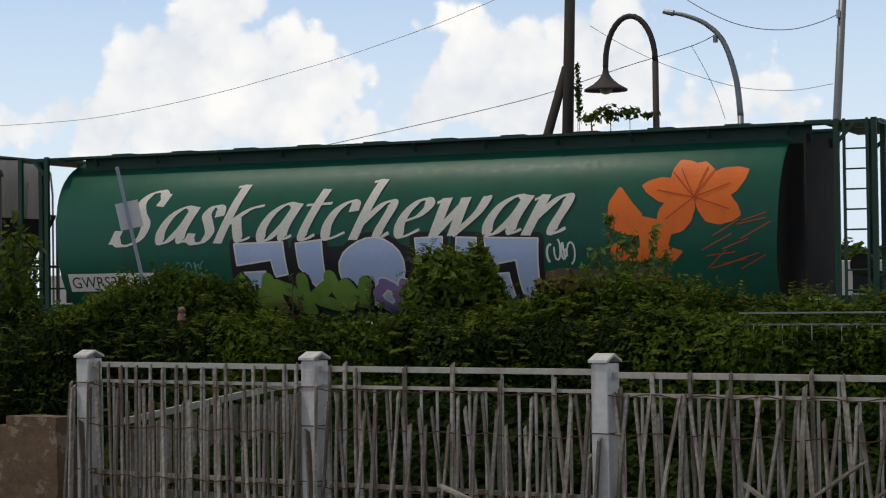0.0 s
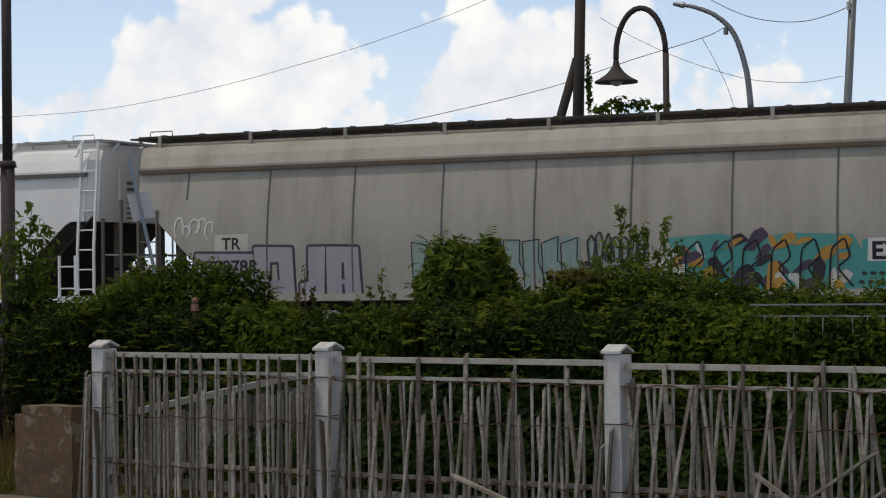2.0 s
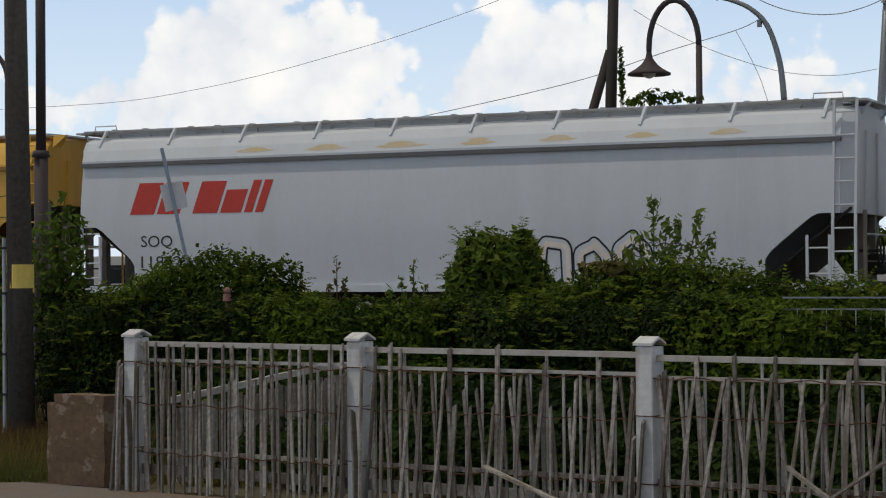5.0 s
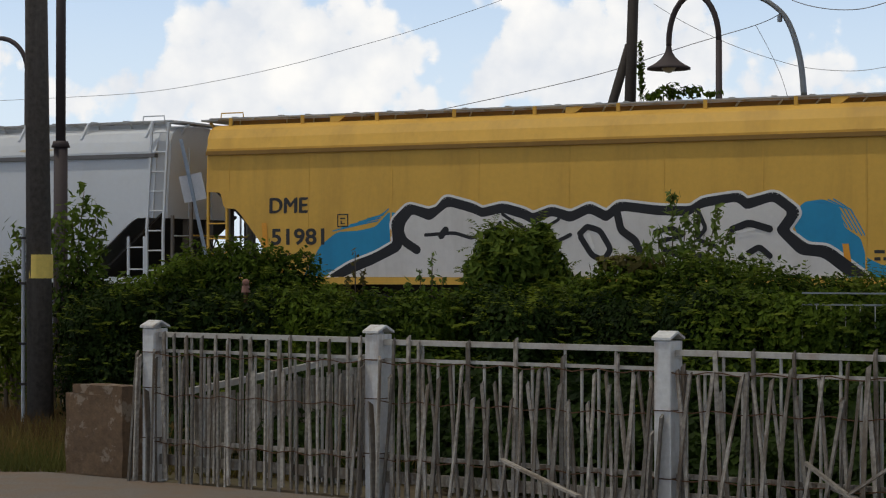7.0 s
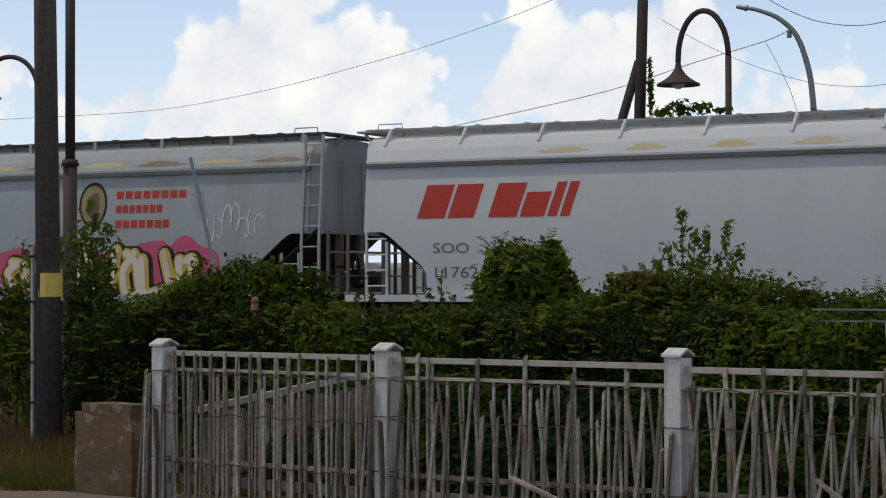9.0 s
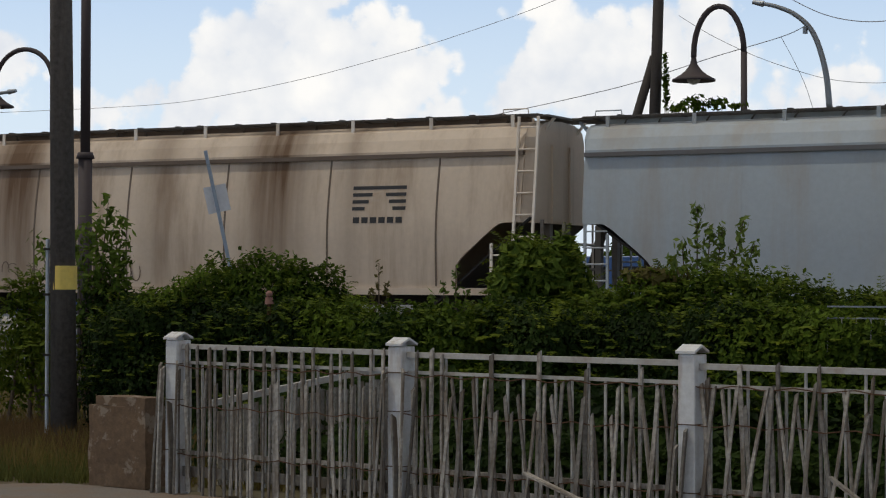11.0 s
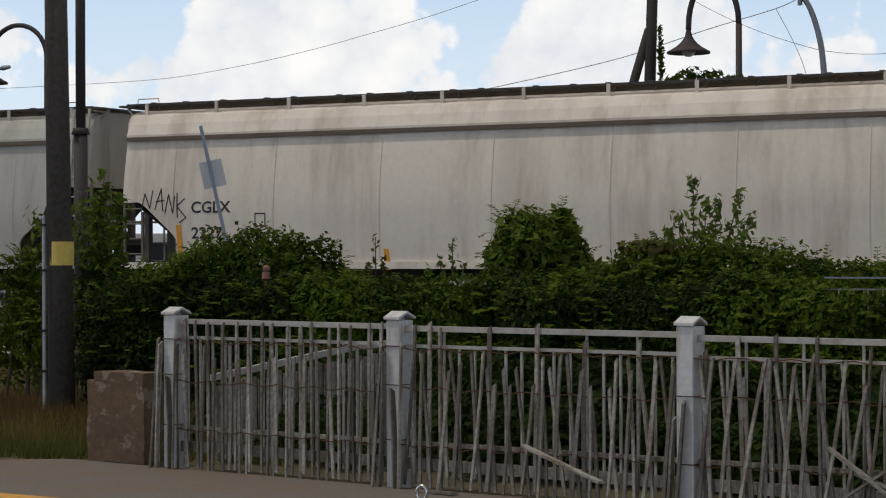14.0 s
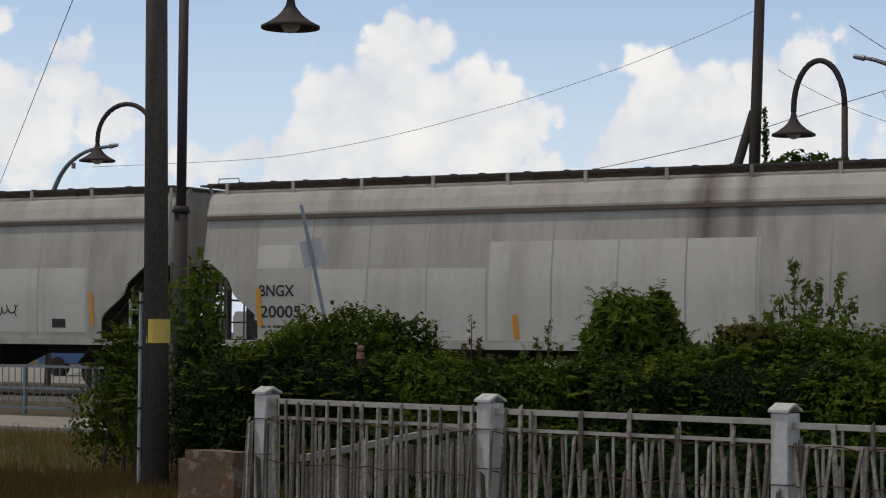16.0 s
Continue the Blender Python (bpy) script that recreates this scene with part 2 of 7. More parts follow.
M = dict(
    asphalt=material("asphalt", (0.15, 0.137, 0.124), 0.9, 0, 70, 0.5, 0.6, (0.165, 0.118, 0.082), 0.85, dirt_scale=1.6, dirt_range=(0.40, 0.66)),
    soil=material("dry_soil", (0.085, 0.065, 0.04), 0.95, 0, 14, 0.4, 0.5, (0.07, 0.075, 0.03), 0.7, dirt_scale=0.9),
    ballast=material("ballast", (0.16, 0.15, 0.14), 0.95, 0, 26, 0.55, 0.8, (0.08, 0.07, 0.06), 0.5),
    yellow_line=material("yellow_road_paint", (0.62, 0.33, 0.06), 0.8, 0, 40, 0.3, 0.2, (0.15, 0.12, 0.08), 0.5),
    galvanised=material("painted_steel", (0.58, 0.60, 0.615), 0.5, 0.0, 25, 0.14, 0.1, (0.24, 0.13, 0.06), 0.75, True, dirt_scale=6.0, dirt_range=(0.46, 0.70)),
    rail_white=material("weathered_white_rail", (0.42, 0.42, 0.40), 0.6, 0.0, 25, 0.15, 0.1, (0.20, 0.11, 0.06), 0.5, dirt_scale=6.0),
    lath=material("grey_weathered_lath", (0.27, 0.255, 0.23), 0.85, 0, 30, 0.5, 0.7, (0.12, 0.092, 0.066), 0.8, True, random_tint=0.5, dirt_scale=14.0, dirt_range=(0.45, 0.62)),
    rust=material("rusty_wire", (0.095, 0.048, 0.026), 0.9, 0.2, 50, 0.4, 0.3),
    stone=material("brown_concrete", (0.125, 0.082, 0.050), 0.92, 0, 22, 0.3, 0.6, (0.27, 0.225, 0.18), 0.65, dirt_scale=7.0, dirt_range=(0.56, 0.62)),
    pole_wood=material("creosoted_wood", (0.085, 0.075, 0.068), 0.85, 0, 22, 0.4, 0.6, (0.15, 0.135, 0.12), 0.6, True, dirt_scale=9.0),
    pole_dark=material("tarred_wood", (0.035, 0.03, 0.028), 0.85, 0, 22, 0.4, 0.5, (0.07, 0.06, 0.05), 0.5, True, dirt_scale=8.0),
    yellow_band=material("yellow_band", (0.72, 0.55, 0.13), 0.6, 0, 20, 0.1, 0.1, (0.4, 0.3, 0.1), 0.4, dirt_scale=6.0),
    lamp_iron=material("dark_lamp_paint", (0.048, 0.037, 0.040), 0.72, 0.0, 20, 0.15, 0.05),
    lamp_grey=material("grey_lamp_paint", (0.22, 0.24, 0.26), 0.45, 0.5, 20, 0.15, 0.05),
    pvc=material("grey_conduit", (0.42, 0.46, 0.52), 0.5, 0, 20, 0.1, 0.05),
    glass=material("lamp_glass", (0.5, 0.5, 0.48), 0.15, 0, 20, 0.05, 0.0),
    steel=material("chrome_steel", (0.6, 0.62, 0.64), 0.25, 1.0, 30, 0.1, 0.05),
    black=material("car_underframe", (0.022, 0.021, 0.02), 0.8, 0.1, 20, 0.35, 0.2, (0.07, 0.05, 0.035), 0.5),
    wheel=material("wheel_steel", (0.06, 0.05, 0.045), 0.6, 0.6, 30, 0.3, 0.2),
    rail=material("rail_steel", (0.22, 0.17, 0.13), 0.5, 0.8, 30, 0.3, 0.2),
    sleeper=material("sleeper_wood", (0.07, 0.055, 0.045), 0.9, 0, 30, 0.35, 0.4),
    cable=material("cable", (0.26, 0.26, 0.28), 0.6, 0, 20, 0.1, 0.0),
    sign_post=material("sign_post_steel", (0.30, 0.36, 0.44), 0.5, 0.2, 20, 0.15, 0.1),
    sign=material("sign_back", (0.66, 0.67, 0.70), 0.5, 0.0, 20, 0.08, 0.05),
    bark=material("twig_bark", (0.10, 0.075, 0.05), 0.9, 0, 40, 0.3, 0.3),
    orange=material("orange_marker", (0.75, 0.33, 0.03), 0.5, 0, 20, 0.1, 0.0),
    label_white=material("white_lettering", (0.74, 0.72, 0.67), 0.6, 0, 20, 0.12, 0.0),
    label_black=material("black_lettering", (0.03, 0.03, 0.032), 0.6, 0, 20, 0.2, 0.0),
    red=material("red_lettering", (0.50, 0.045, 0.03), 0.55, 0, 20, 0.12, 0.0),
)
LEAF = leaf_material("vine_leaves", (0.009, 0.026, 0.003), (0.125, 0.19, 0.018))
LEAF_LIGHT = leaf_material("sapling_leaves", (0.07, 0.12, 0.025), (0.19, 0.25, 0.06))
# darkened leaf colour: it stands for the shade behind the fence
LEAF_DARK = leaf_material("shade_dark_leaves", (0.006, 0.016, 0.004), (0.036, 0.066, 0.011))
LEAF_MID = leaf_material("drooping_leaves", (0.026, 0.058, 0.008), (0.165, 0.23, 0.034))
LEAF_NEW = leaf_material("fresh_shoots", (0.032, 0.06, 0.005), (0.15, 0.19, 0.017))
LEAF_DRY = leaf_material("browning_leaves", (0.09, 0.075, 0.025), (0.12, 0.11, 0.035))
GRASS_GREEN = leaf_material("green_grass_blades", (0.085, 0.10, 0.028), (0.15, 0.15, 0.045), 0.8)
GRASS_DRY = leaf_material("dry_grass_blades", (0.15, 0.095, 0.045), (0.10, 0.07, 0.03), 0.8)
GRASS = leaf_material("grass_blades", (0.215, 0.15, 0.058), (0.13, 0.13, 0.034), 0.8)


# ---- mesh helpers ----
def box(bm, centre, size, turn=None):
    m = Matrix.Translation(centre) @ (turn or Matrix()) @ Matrix.Diagonal((*size, 1))
    bmesh.ops.create_cube(bm, size=1, matrix=m)


def rod(bm, a, b, r0, r1=None, n=8):
    """A round bar from a to b, which may taper."""
    a, b = Vector(a), Vector(b)
    r1 = r0 if r1 is None else r1
    m = Matrix.Translation((a + b) / 2) @ (b - a).to_track_quat("Z", "Y").to_matrix().to_4x4()
    bmesh.ops.create_cone(bm, cap_ends=True, segments=n, radius1=r0, radius2=r1, depth=(b - a).length, matrix=m)


def bar(bm, a, b, w, h):
    """A square bar from a to b."""
    a, b = Vector(a), Vector(b)
    m = (b - a).to_track_quat("Z", "Y").to_matrix().to_4x4()
    box(bm, (a + b) / 2, (w, h, (b - a).length), m)


def tube(bm, pts, r, n=8, r1=None):
    """One round bar swept along a bent line."""
    pts = [Vector(p) for p in pts]
    r1 = r if r1 is None else r1
    side, rings = None, []
    for k, p in enumerate(pts):
        d = (pts[min(k + 1, len(pts) - 1)] - pts[max(k - 1, 0)]).normalized()
        if side is None:
            side = d.orthogonal().normalized()
        side = (side - d * side.dot(d)).normalized()
        up = d.cross(side)
        rr = r + (r1 - r) * k / (len(pts) - 1)
        rings.append([bm.verts.new(p + side * (rr * math.cos(2 * math.pi * j / n)) + up * (rr * math.sin(2 * math.pi * j / n))) for j in range(n)])
    for a, b in zip(rings, rings[1:]):
        for j in range(n):
            if len(pts) > 2 and (pts[0] - pts[-1]).length < 1e-6 and b is rings[-1]:
                b = rings[0]
            bm.faces.new((a[j], a[(j + 1) % n], b[(j + 1) % n], b[j]))
    if (pts[0] - pts[-1]).length > 1e-6:
        bm.faces.new(rings[0][::-1]), bm.faces.new(rings[-1])


def face(bm, pts):
    return bm.faces.new([bm.verts.new(p) for p in pts])


def part(name, bm, mat, parent=None, label="", smooth=False, bevel=0.0):
    if bevel:
        bmesh.ops.bevel(bm, geom=[e for e in bm.edges], offset=bevel, segments=1, affect="EDGES")
    mesh = bpy.data.meshes.new(name)
    bm.to_mesh(mesh)
    bm.free()
    if smooth:
        mesh.polygons.foreach_set("use_smooth", [True] * len(mesh.polygons))
    mesh.materials.append(mat)
    ob = new(name, mesh)
    ob.parent = parent
    if label:
        tagged(ob, label)
    return ob


def thing(name, label, category, place=(0, 0, 0), group="", kind=""):
    ob = new(name)
    ob.empty_display_size = 0.2
    ob.location = place
    return tagged(ob, label, category, group, kind)

# ---- ground ----
RAIL = 0.25      # height of the rail heads over the street
TRACK = 37.40    # middle of the track


def ground_height(y):
    """The land is level at the street and rises a little to the track."""
    t = min(max((y - 19.0) / 14.0, 0.0), 1.0)
    return 0.02 * t * t * (3 - 2 * t)


def build_ground():
    ys = [-3000, -400, -60, -10, 0, 5, 9, 10, 11, 12, 13, 14, 16, 18, 20, 24, 28, 32, 36, 40, 46, 60, 120, 400, 3000]
    xs = [-3000, -800, -200, -80, -40, -30, -24, -20, -16, -14, -12, -10, -8, -6, -4, -2, 0, 4, 10, 30, 100, 400, 3000]
    bm = bmesh.new()
    grid = [[bm.verts.new((x, y, ground_height(y) + 0.02 * noise.noise(Vector((x * 0.4, y * 0.4, 0))) - 0.02)) for x in xs] for y in ys]
    for j in range(len(ys) - 1):
        for i in range(len(xs) - 1):
            bm.faces.new((grid[j][i], grid[j][i + 1], grid[j + 1][i + 1], grid[j + 1][i]))
    tagged(part("ground", bm, M["soil"], smooth=True), "dry bare soil with worn grass beside the tracks", "ground", kind="structure")
    # the street, whose edge runs along the foot of the fence
    bm = bmesh.new()
    edge = [(-3.0, 11.45), (-6.35, 11.98), (-9.55, 12.55), (-9.95, 12.35), (-10.15, 11.95), (-10.9, 11.75), (-16, 12.4), (-60, 19)]
    top = [(60, 2.0), *edge, (-60, -40), (60, -40)]
    f = face(bm, [(x, y, 0.012) for x, y in top])
    r = bmesh.ops.extrude_face_region(bm, geom=[f])
    for v in r["geom"]:
        if isinstance(v, bmesh.types.BMVert):
            v.co.z = -0.08
    bmesh.ops.recalc_face_normals(bm, faces=bm.faces)
    tagged(part("road", bm, M["asphalt"]), "worn brown-grey asphalt street along the fence", "road", kind="structure")
    bm = bmesh.new()
    a, b = Vector((-24.0, 11.9, 0.017)), Vector((10.0, 8.67, 0.017))
    side = (b - a).cross(Vector((0, 0, 1))).normalized() * 0.10
    for k in range(40):
        p, q = a.lerp(b, k / 40), a.lerp(b, (k + 1) / 40)
        face(bm, [p - side, q - side, q + side, p + side])
    tagged(part("road_line", bm, M["yellow_line"]), "worn yellow edge line painted on the asphalt", "road line", kind="structure")
    # ballast, sleepers and rails
    bm = bmesh.new()
    prof = [(-2.9, 0.0), (-1.75, 0.10), (1.75, 0.10), (2.9, 0.0)]
    rows = []
    for k in range(121):
        x = -180 + k * 2.5
        rows.append([bm.verts.new((x, TRACK + y, z - 0.03 + 0.015 * noise.noise(Vector((x, y, 0))))) for y, z in prof])
    for a, b in zip(rows, rows[1:]):
        for i in range(3):
            bm.faces.new((a[i], b[i], b[i + 1], a[i + 1]))
    bmesh.ops.recalc_face_normals(bm, faces=bm.faces)
    tagged(part("ballast", bm, M["ballast"]), "grey crushed-stone ballast under the track", "ballast", kind="structure")
    track = thing("railway_track", "rusty steel rails on dark wooden sleepers", "railway track", kind="structure")
    for y in (-0.755, 0.755):
        bm = bmesh.new()
        box(bm, (-60, TRACK + y, RAIL - 0.02), (240, 0.07, 0.04))
        box(bm, (-60, TRACK + y, RAIL - 0.08), (240, 0.02, 0.08))
        box(bm, (-60, TRACK + y, RAIL - 0.13), (240, 0.14, 0.02))
        part("rail", bm, M["rail"], track)
    bm = bmesh.new()
    box(bm, (0, 0, 0), (0.22, 2.6, 0.12))
    first = part("sleeper", bm, M["sleeper"], track)
    first.location = (-70, TRACK, 0.06)
    for k in range(1, 170):
        o = new("sleeper", first.data)
        o.parent, o.location = track, (-70 + k * 0.55, TRACK, 0.06)


build_ground()

# ---- the train: covered hopper cars that roll past towards the right ----
SIDE = 1.60      # half width over the side sheets
SILL, CHORD, EAVE, BOARD = 1.09, 3.80, 4.35, 4.56   # heights over the rail heads


CAR_BELLY = {}   # how far each car's side leans in at its top, by the car's name


def belly_side(belly, z):
    """Half width of a car at height z: fullest low down, drawn in towards the top."""
    if z > 2.2:
        return SIDE - belly * min((z - 2.2) / 1.6, 1.0) ** 1.6
    return SIDE - 0.16 * belly * ((2.2 - z) / 1.1) ** 2


def slice_levels(bm):
    """Cuts a drawing at every tenth of a metre, so that it can follow a curved side."""
    zs = [v.co.z for v in bm.verts]
    for k in range(math.ceil(min(zs) * 10 + 0.001), math.floor(max(zs) * 10 - 0.001) + 1):
        bmesh.ops.bisect_plane(bm, geom=bm.verts[:] + bm.edges[:] + bm.faces[:], plane_co=(0, 0, 0.1 * k), plane_no=(0, 0, 1))


def lay_on_side(bm, lift, wrap, car):
    """Moves a drawing in the x-z plane onto a car's near side, bent round the tank or the belly."""
    slice_levels(bm)
    belly = CAR_BELLY.get(car.name, 0.0)
    for v in bm.verts:
        if wrap:
            v.co = wrap(v.co.x, v.co.z, lift + v.co.y)
        else:
            v.co.y = -belly_side(belly, v.co.z) - lift - v.co.y
    bm.normal_update()
    for f in bm.faces:
        if f.normal.y > 0:
            f.normal_flip()


def flat_layer(name, polys, mat, parent, lift, wrap=None, label=""):
    """Paint on a car's side: flat polygons given as (x, height over the rail)."""
    bm = bmesh.new()
    for k, pts in enumerate(polys):
        face(bm, [(x, 0.00003 * k, z) for x, z in pts])
    lay_on_side(bm, lift, wrap, parent)
    return part(name, bm, mat, parent, label)


def stroke(pts, w, cap=True):
    """Polygons of a painted stroke of width w along pts."""
    out = []
    for (ax, az), (bx, bz) in zip(pts, pts[1:]):
        dx, dz = bx - ax, bz - az
        n = math.hypot(dx, dz) or 1
        px, pz = -dz / n * w / 2, dx / n * w / 2
        out.append([(ax + px, az + pz), (ax - px, az - pz), (bx - px, bz - pz), (bx + px, bz + pz)])
    if cap:
        for x, z in pts:
            out.append([(x + w / 2 * math.cos(k * math.pi / 5), z + w / 2 * math.sin(k * math.pi / 5)) for k in range(10)])
    return out


def blob(x, z, rx, rz, n=18, wob=0.12, seed=0, turn=0.0):
    rnd = random.Random(seed)
    ph = [rnd.uniform(0, 6.28) for _ in range(3)]
    pts = []
    for k in range(n):
        a = 2 * math.pi * k / n
        r = 1 + wob * (math.sin(2 * a + ph[0]) + 0.7 * math.sin(3 * a + ph[1]) + 0.5 * math.sin(5 * a + ph[2]))
        u, v = rx * r * math.cos(a), rz * r * math.sin(a)
        pts.append((x + u * math.cos(turn) - v * math.sin(turn), z + u * math.sin(turn) + v * math.cos(turn)))
    return pts


def lettering(text, x0, x1, z0, z1, mat, parent, lift=0.006, shear=0.0, fat=0.0, wrap=None, label=""):
    """Painted characters on a car's side, between x0 and x1, standing on z0 with capitals up to z1."""
    curve = bpy.data.curves.new("lettering", "FONT")
    curve.body, curve.size, curve.shear, curve.offset, curve.resolution_u = text, 1.0, shear, fat, 4
    tmp = new("lettering", curve)
    mesh = bpy.data.meshes.new_from_object(tmp.evaluated_get(bpy.context.evaluated_depsgraph_get()))
    bpy.data.objects.remove(tmp)
    xs, top = [v.co.x for v in mesh.vertices], max(v.co.y for v in mesh.vertices)
    kx, kz = (x1 - x0) / (max(xs) - min(xs)), (z1 - z0) / top
    for v in mesh.vertices:
        v.co = (x0 + (v.co.x - min(xs)) * kx, 0, z0 + v.co.y * kz)
    bm = bmesh.new()
    bm.from_mesh(mesh)
    bpy.data.meshes.remove(mesh)
    lay_on_side(bm, lift, wrap, parent)
    return part("lettering", bm, mat, parent, label)


WHEEL, WHEELSETS = 0.46, []


def build_bogie(parent, x):
    bogie = new("bogie")
    bogie.parent, bogie.location = parent, (x, 0, 0)
    for y in (-1.05, 1.05):
        bm = bmesh.new()
        bar(bm, (-0.95, y, 0.50), (-0.35, y, 0.72), 0.16, 0.16)
        bar(bm, (0.95, y, 0.50), (0.35, y, 0.72), 0.16, 0.16)
        bar(bm, (-0.95, y, 0.44), (-0.3, y, 0.26), 0.14, 0.12)
        bar(bm, (0.95, y, 0.44), (0.3, y, 0.26), 0.14, 0.12)
        box(bm, (0, y, 0.27), (0.7, 0.14, 0.12))
        box(bm, (0, y, 0.74), (0.8, 0.16, 0.12))
        for sx in (-0.16, 0, 0.16):
            rod(bm, (sx, y, 0.3), (sx, y, 0.7), 0.06)
        for sx in (-0.9, 0.9):
            box(bm, (sx, y, 0.46), (0.26, 0.2, 0.24))
        part("side_frame", bm, M["black"], bogie)
    bm = bmesh.new()
    box(bm, (0, 0, 0.68), (0.4, 2.2, 0.25))
    part("bolster", bm, M["black"], bogie)
    for ax in (-0.9, 0.9):
        bm = bmesh.new()
        rod(bm, (0, -1.05, 0), (0, 1.05, 0), 0.08)
        for y in (-0.755, 0.755):
            s = 1 if y > 0 else -1
            rod(bm, (0, y - 0.06, 0), (0, y + 0.06, 0), WHEEL, n=28)
            rod(bm, (0, y - s * 0.09, 0), (0, y - s * 0.06, 0), WHEEL + 0.025, n=28)
        wheels = part("wheelset", bm, M["wheel"], bogie)
        wheels.location = (ax, 0, WHEEL)
        WHEELSETS.append((wheels, ax))


def ladder(parent, mat, x, y, z0, z1, width=0.42, n=6, name="ladder", lean=0.0):
    """Two stiles and n rungs; the top may lean in."""
    at = lambda z: y + lean * max((z - 2.2) / (z1 - 2.2), 0.0)
    bm = bmesh.new()
    for sx in (0, width):
        if lean:
            bar(bm, (x + sx, y, z0), (x + sx, y, 2.2), 0.05, 0.05)
            bar(bm, (x + sx, y, 2.2), (x + sx, y + lean, z1), 0.05, 0.05)
        else:
            box(bm, (x + sx, y, (z0 + z1) / 2), (0.05, 0.05, z1 - z0))
    lad = part(name, bm, mat, parent)
    for k in range(n):
        z = z0 + (k + 0.5) * (z1 - z0) / n
        bm = bmesh.new()
        rod(bm, (x, at(z), z), (x + width, at(z), z), 0.016, n=6)
        part("rung", bm, mat, lad)
    return lad


def rounded(pts, passes=2):
    """Cuts the corners of an open line, keeping its ends."""
    for _ in range(passes):
        out = [pts[0]]
        for (ax, az), (bx, bz) in zip(pts, pts[1:]):
            out += [(ax * 0.88 + bx * 0.12, az * 0.88 + bz * 0.12), (ax * 0.12 + bx * 0.88, az * 0.12 + bz * 0.88)]
        pts = out + [pts[-1]]
    return pts


# lower corners of the side sheets over the bogies: distance from the end, height over the rail
CUT_PLAIN = [(1.42, 1.11), (1.42, 1.66), (0.47, 2.44), (0, 2.44)]
CUT_HIGH = [(1.66, 1.11), (1.68, 1.66), (0.42, 2.78), (0, 2.78)]
CUT_SLOPE = [(2.0, 1.11), (1.75, 1.55), (0.05, 3.17), (0, 3.17)]
CUT_NOTCH = [(1.43, 1.11), (1.43, 1.80), (0.77, 2.60), (0.44, 2.63), (0.35, 2.96), (0, 2.98)]
CUT_STEP = [(1.50, 1.11), (1.50, 1.66), (0.86, 2.12), (0.74, 2.42), (0.24, 2.80), (0, 2.80)]


def hopper_car(name, label, length, body, chord, board, bracket_mat, rib=1.95, rib_first=0.55, rib_mat=None, brackets=1.75, slant=0.0, rib_show=0.012, gap_strip=None, cut=CUT_PLAIN, belly=0.14, brake=1, gussets=False, end_out=0.24, slope_run=2.2):
    """A covered hopper: bellied side sheets cut away over the bogies, an overhanging chord, a bent roof edge,
    running boards on brackets, sloped end sheets, ladders at the trailing corner."""
    car = thing(name, label, "freight car", group="cars of the goods train")
    CAR_BELLY[car.name] = belly
    wide = lambda z: belly_side(belly, z)
    h = (length - 1.35) / 2
    zc = cut[-1][1]
    top = wide(CHORD)
    edge = rounded(cut)
    outline = [(-h + d, z) for d, z in edge[::-1]] + [(h - d, z) for d, z in edge] + [(h, CHORD), (-h, CHORD)]
    for s in (-1, 1):
        bm = bmesh.new()
        face(bm, [(x, 0, z) for x, z in outline])
        slice_levels(bm)
        for v in bm.verts:
            v.co.y = s * wide(v.co.z)
        outer = bm.faces[:]
        r = bmesh.ops.extrude_face_region(bm, geom=outer)
        for v in r["geom"]:
            if isinstance(v, bmesh.types.BMVert):
                v.co.y -= s * 0.04
        bmesh.ops.recalc_face_normals(bm, faces=bm.faces)
        part("side_sheet", bm, body, car)
        # chord along the top of the side; its dark colour stands for the shadow of its lip
        bm = bmesh.new()
        box(bm, (0, s * (top + 0.02), CHORD), (2 * h, 0.13, 0.085))
        part("top_chord", bm, chord, car)
        bm = bmesh.new()
        box(bm, (0, s * (wide(SILL) - 0.03), SILL), (2 * h + 0.9, 0.16, 0.14))
        part("side_sill", bm, body, car)
    # vertical side ribs or weld seams, which follow the belly
    for k in range(int((2 * h - rib_first - 0.3) / rib) + 1):
        x = -h + rib_first + k * rib
        zb = zc if abs(x) > h - 1.5 else SILL + 0.1
        bm = bmesh.new()
        face(bm, [(x - 0.018, 0, zb), (x + 0.018, 0, zb), (x + 0.018, 0, CHORD - 0.06), (x - 0.018, 0, CHORD - 0.06)])
        slice_levels(bm)
        for v in bm.verts:
            v.co.y = -wide(v.co.z) - rib_show
        r = bmesh.ops.extrude_face_region(bm, geom=bm.faces[:])
        for v in r["geom"]:
            if isinstance(v, bmesh.types.BMVert):
                v.co.y += rib_show + 0.01
        bmesh.ops.recalc_face_normals(bm, faces=bm.faces)
        part("seam", bm, rib_mat or body, car)
    # roof: a steep lower band, then a curve up to the strips under the walks
    bm = bmesh.new()
    prof = [(-top - 0.05, CHORD + 0.03), (-top - 0.05, CHORD + 0.09), (-top + 0.05, CHORD + 0.32), (-top + 0.16, EAVE - 0.04), (-top + 0.38, EAVE + 0.06), (-0.7, EAVE + 0.11), (0, EAVE + 0.14)]
    prof += [(-y, z) for y, z in prof[-2::-1]]
    a = [bm.verts.new((-h, y, z)) for y, z in prof]
    b = [bm.verts.new((h, y, z)) for y, z in prof]
    for i in range(len(prof) - 1):
        bm.faces.new((a[i], b[i], b[i + 1], a[i + 1]))
    bm.faces.new(a), bm.faces.new(b)
    bmesh.ops.recalc_face_normals(bm, faces=bm.faces)
    part("roof", bm, body, car)
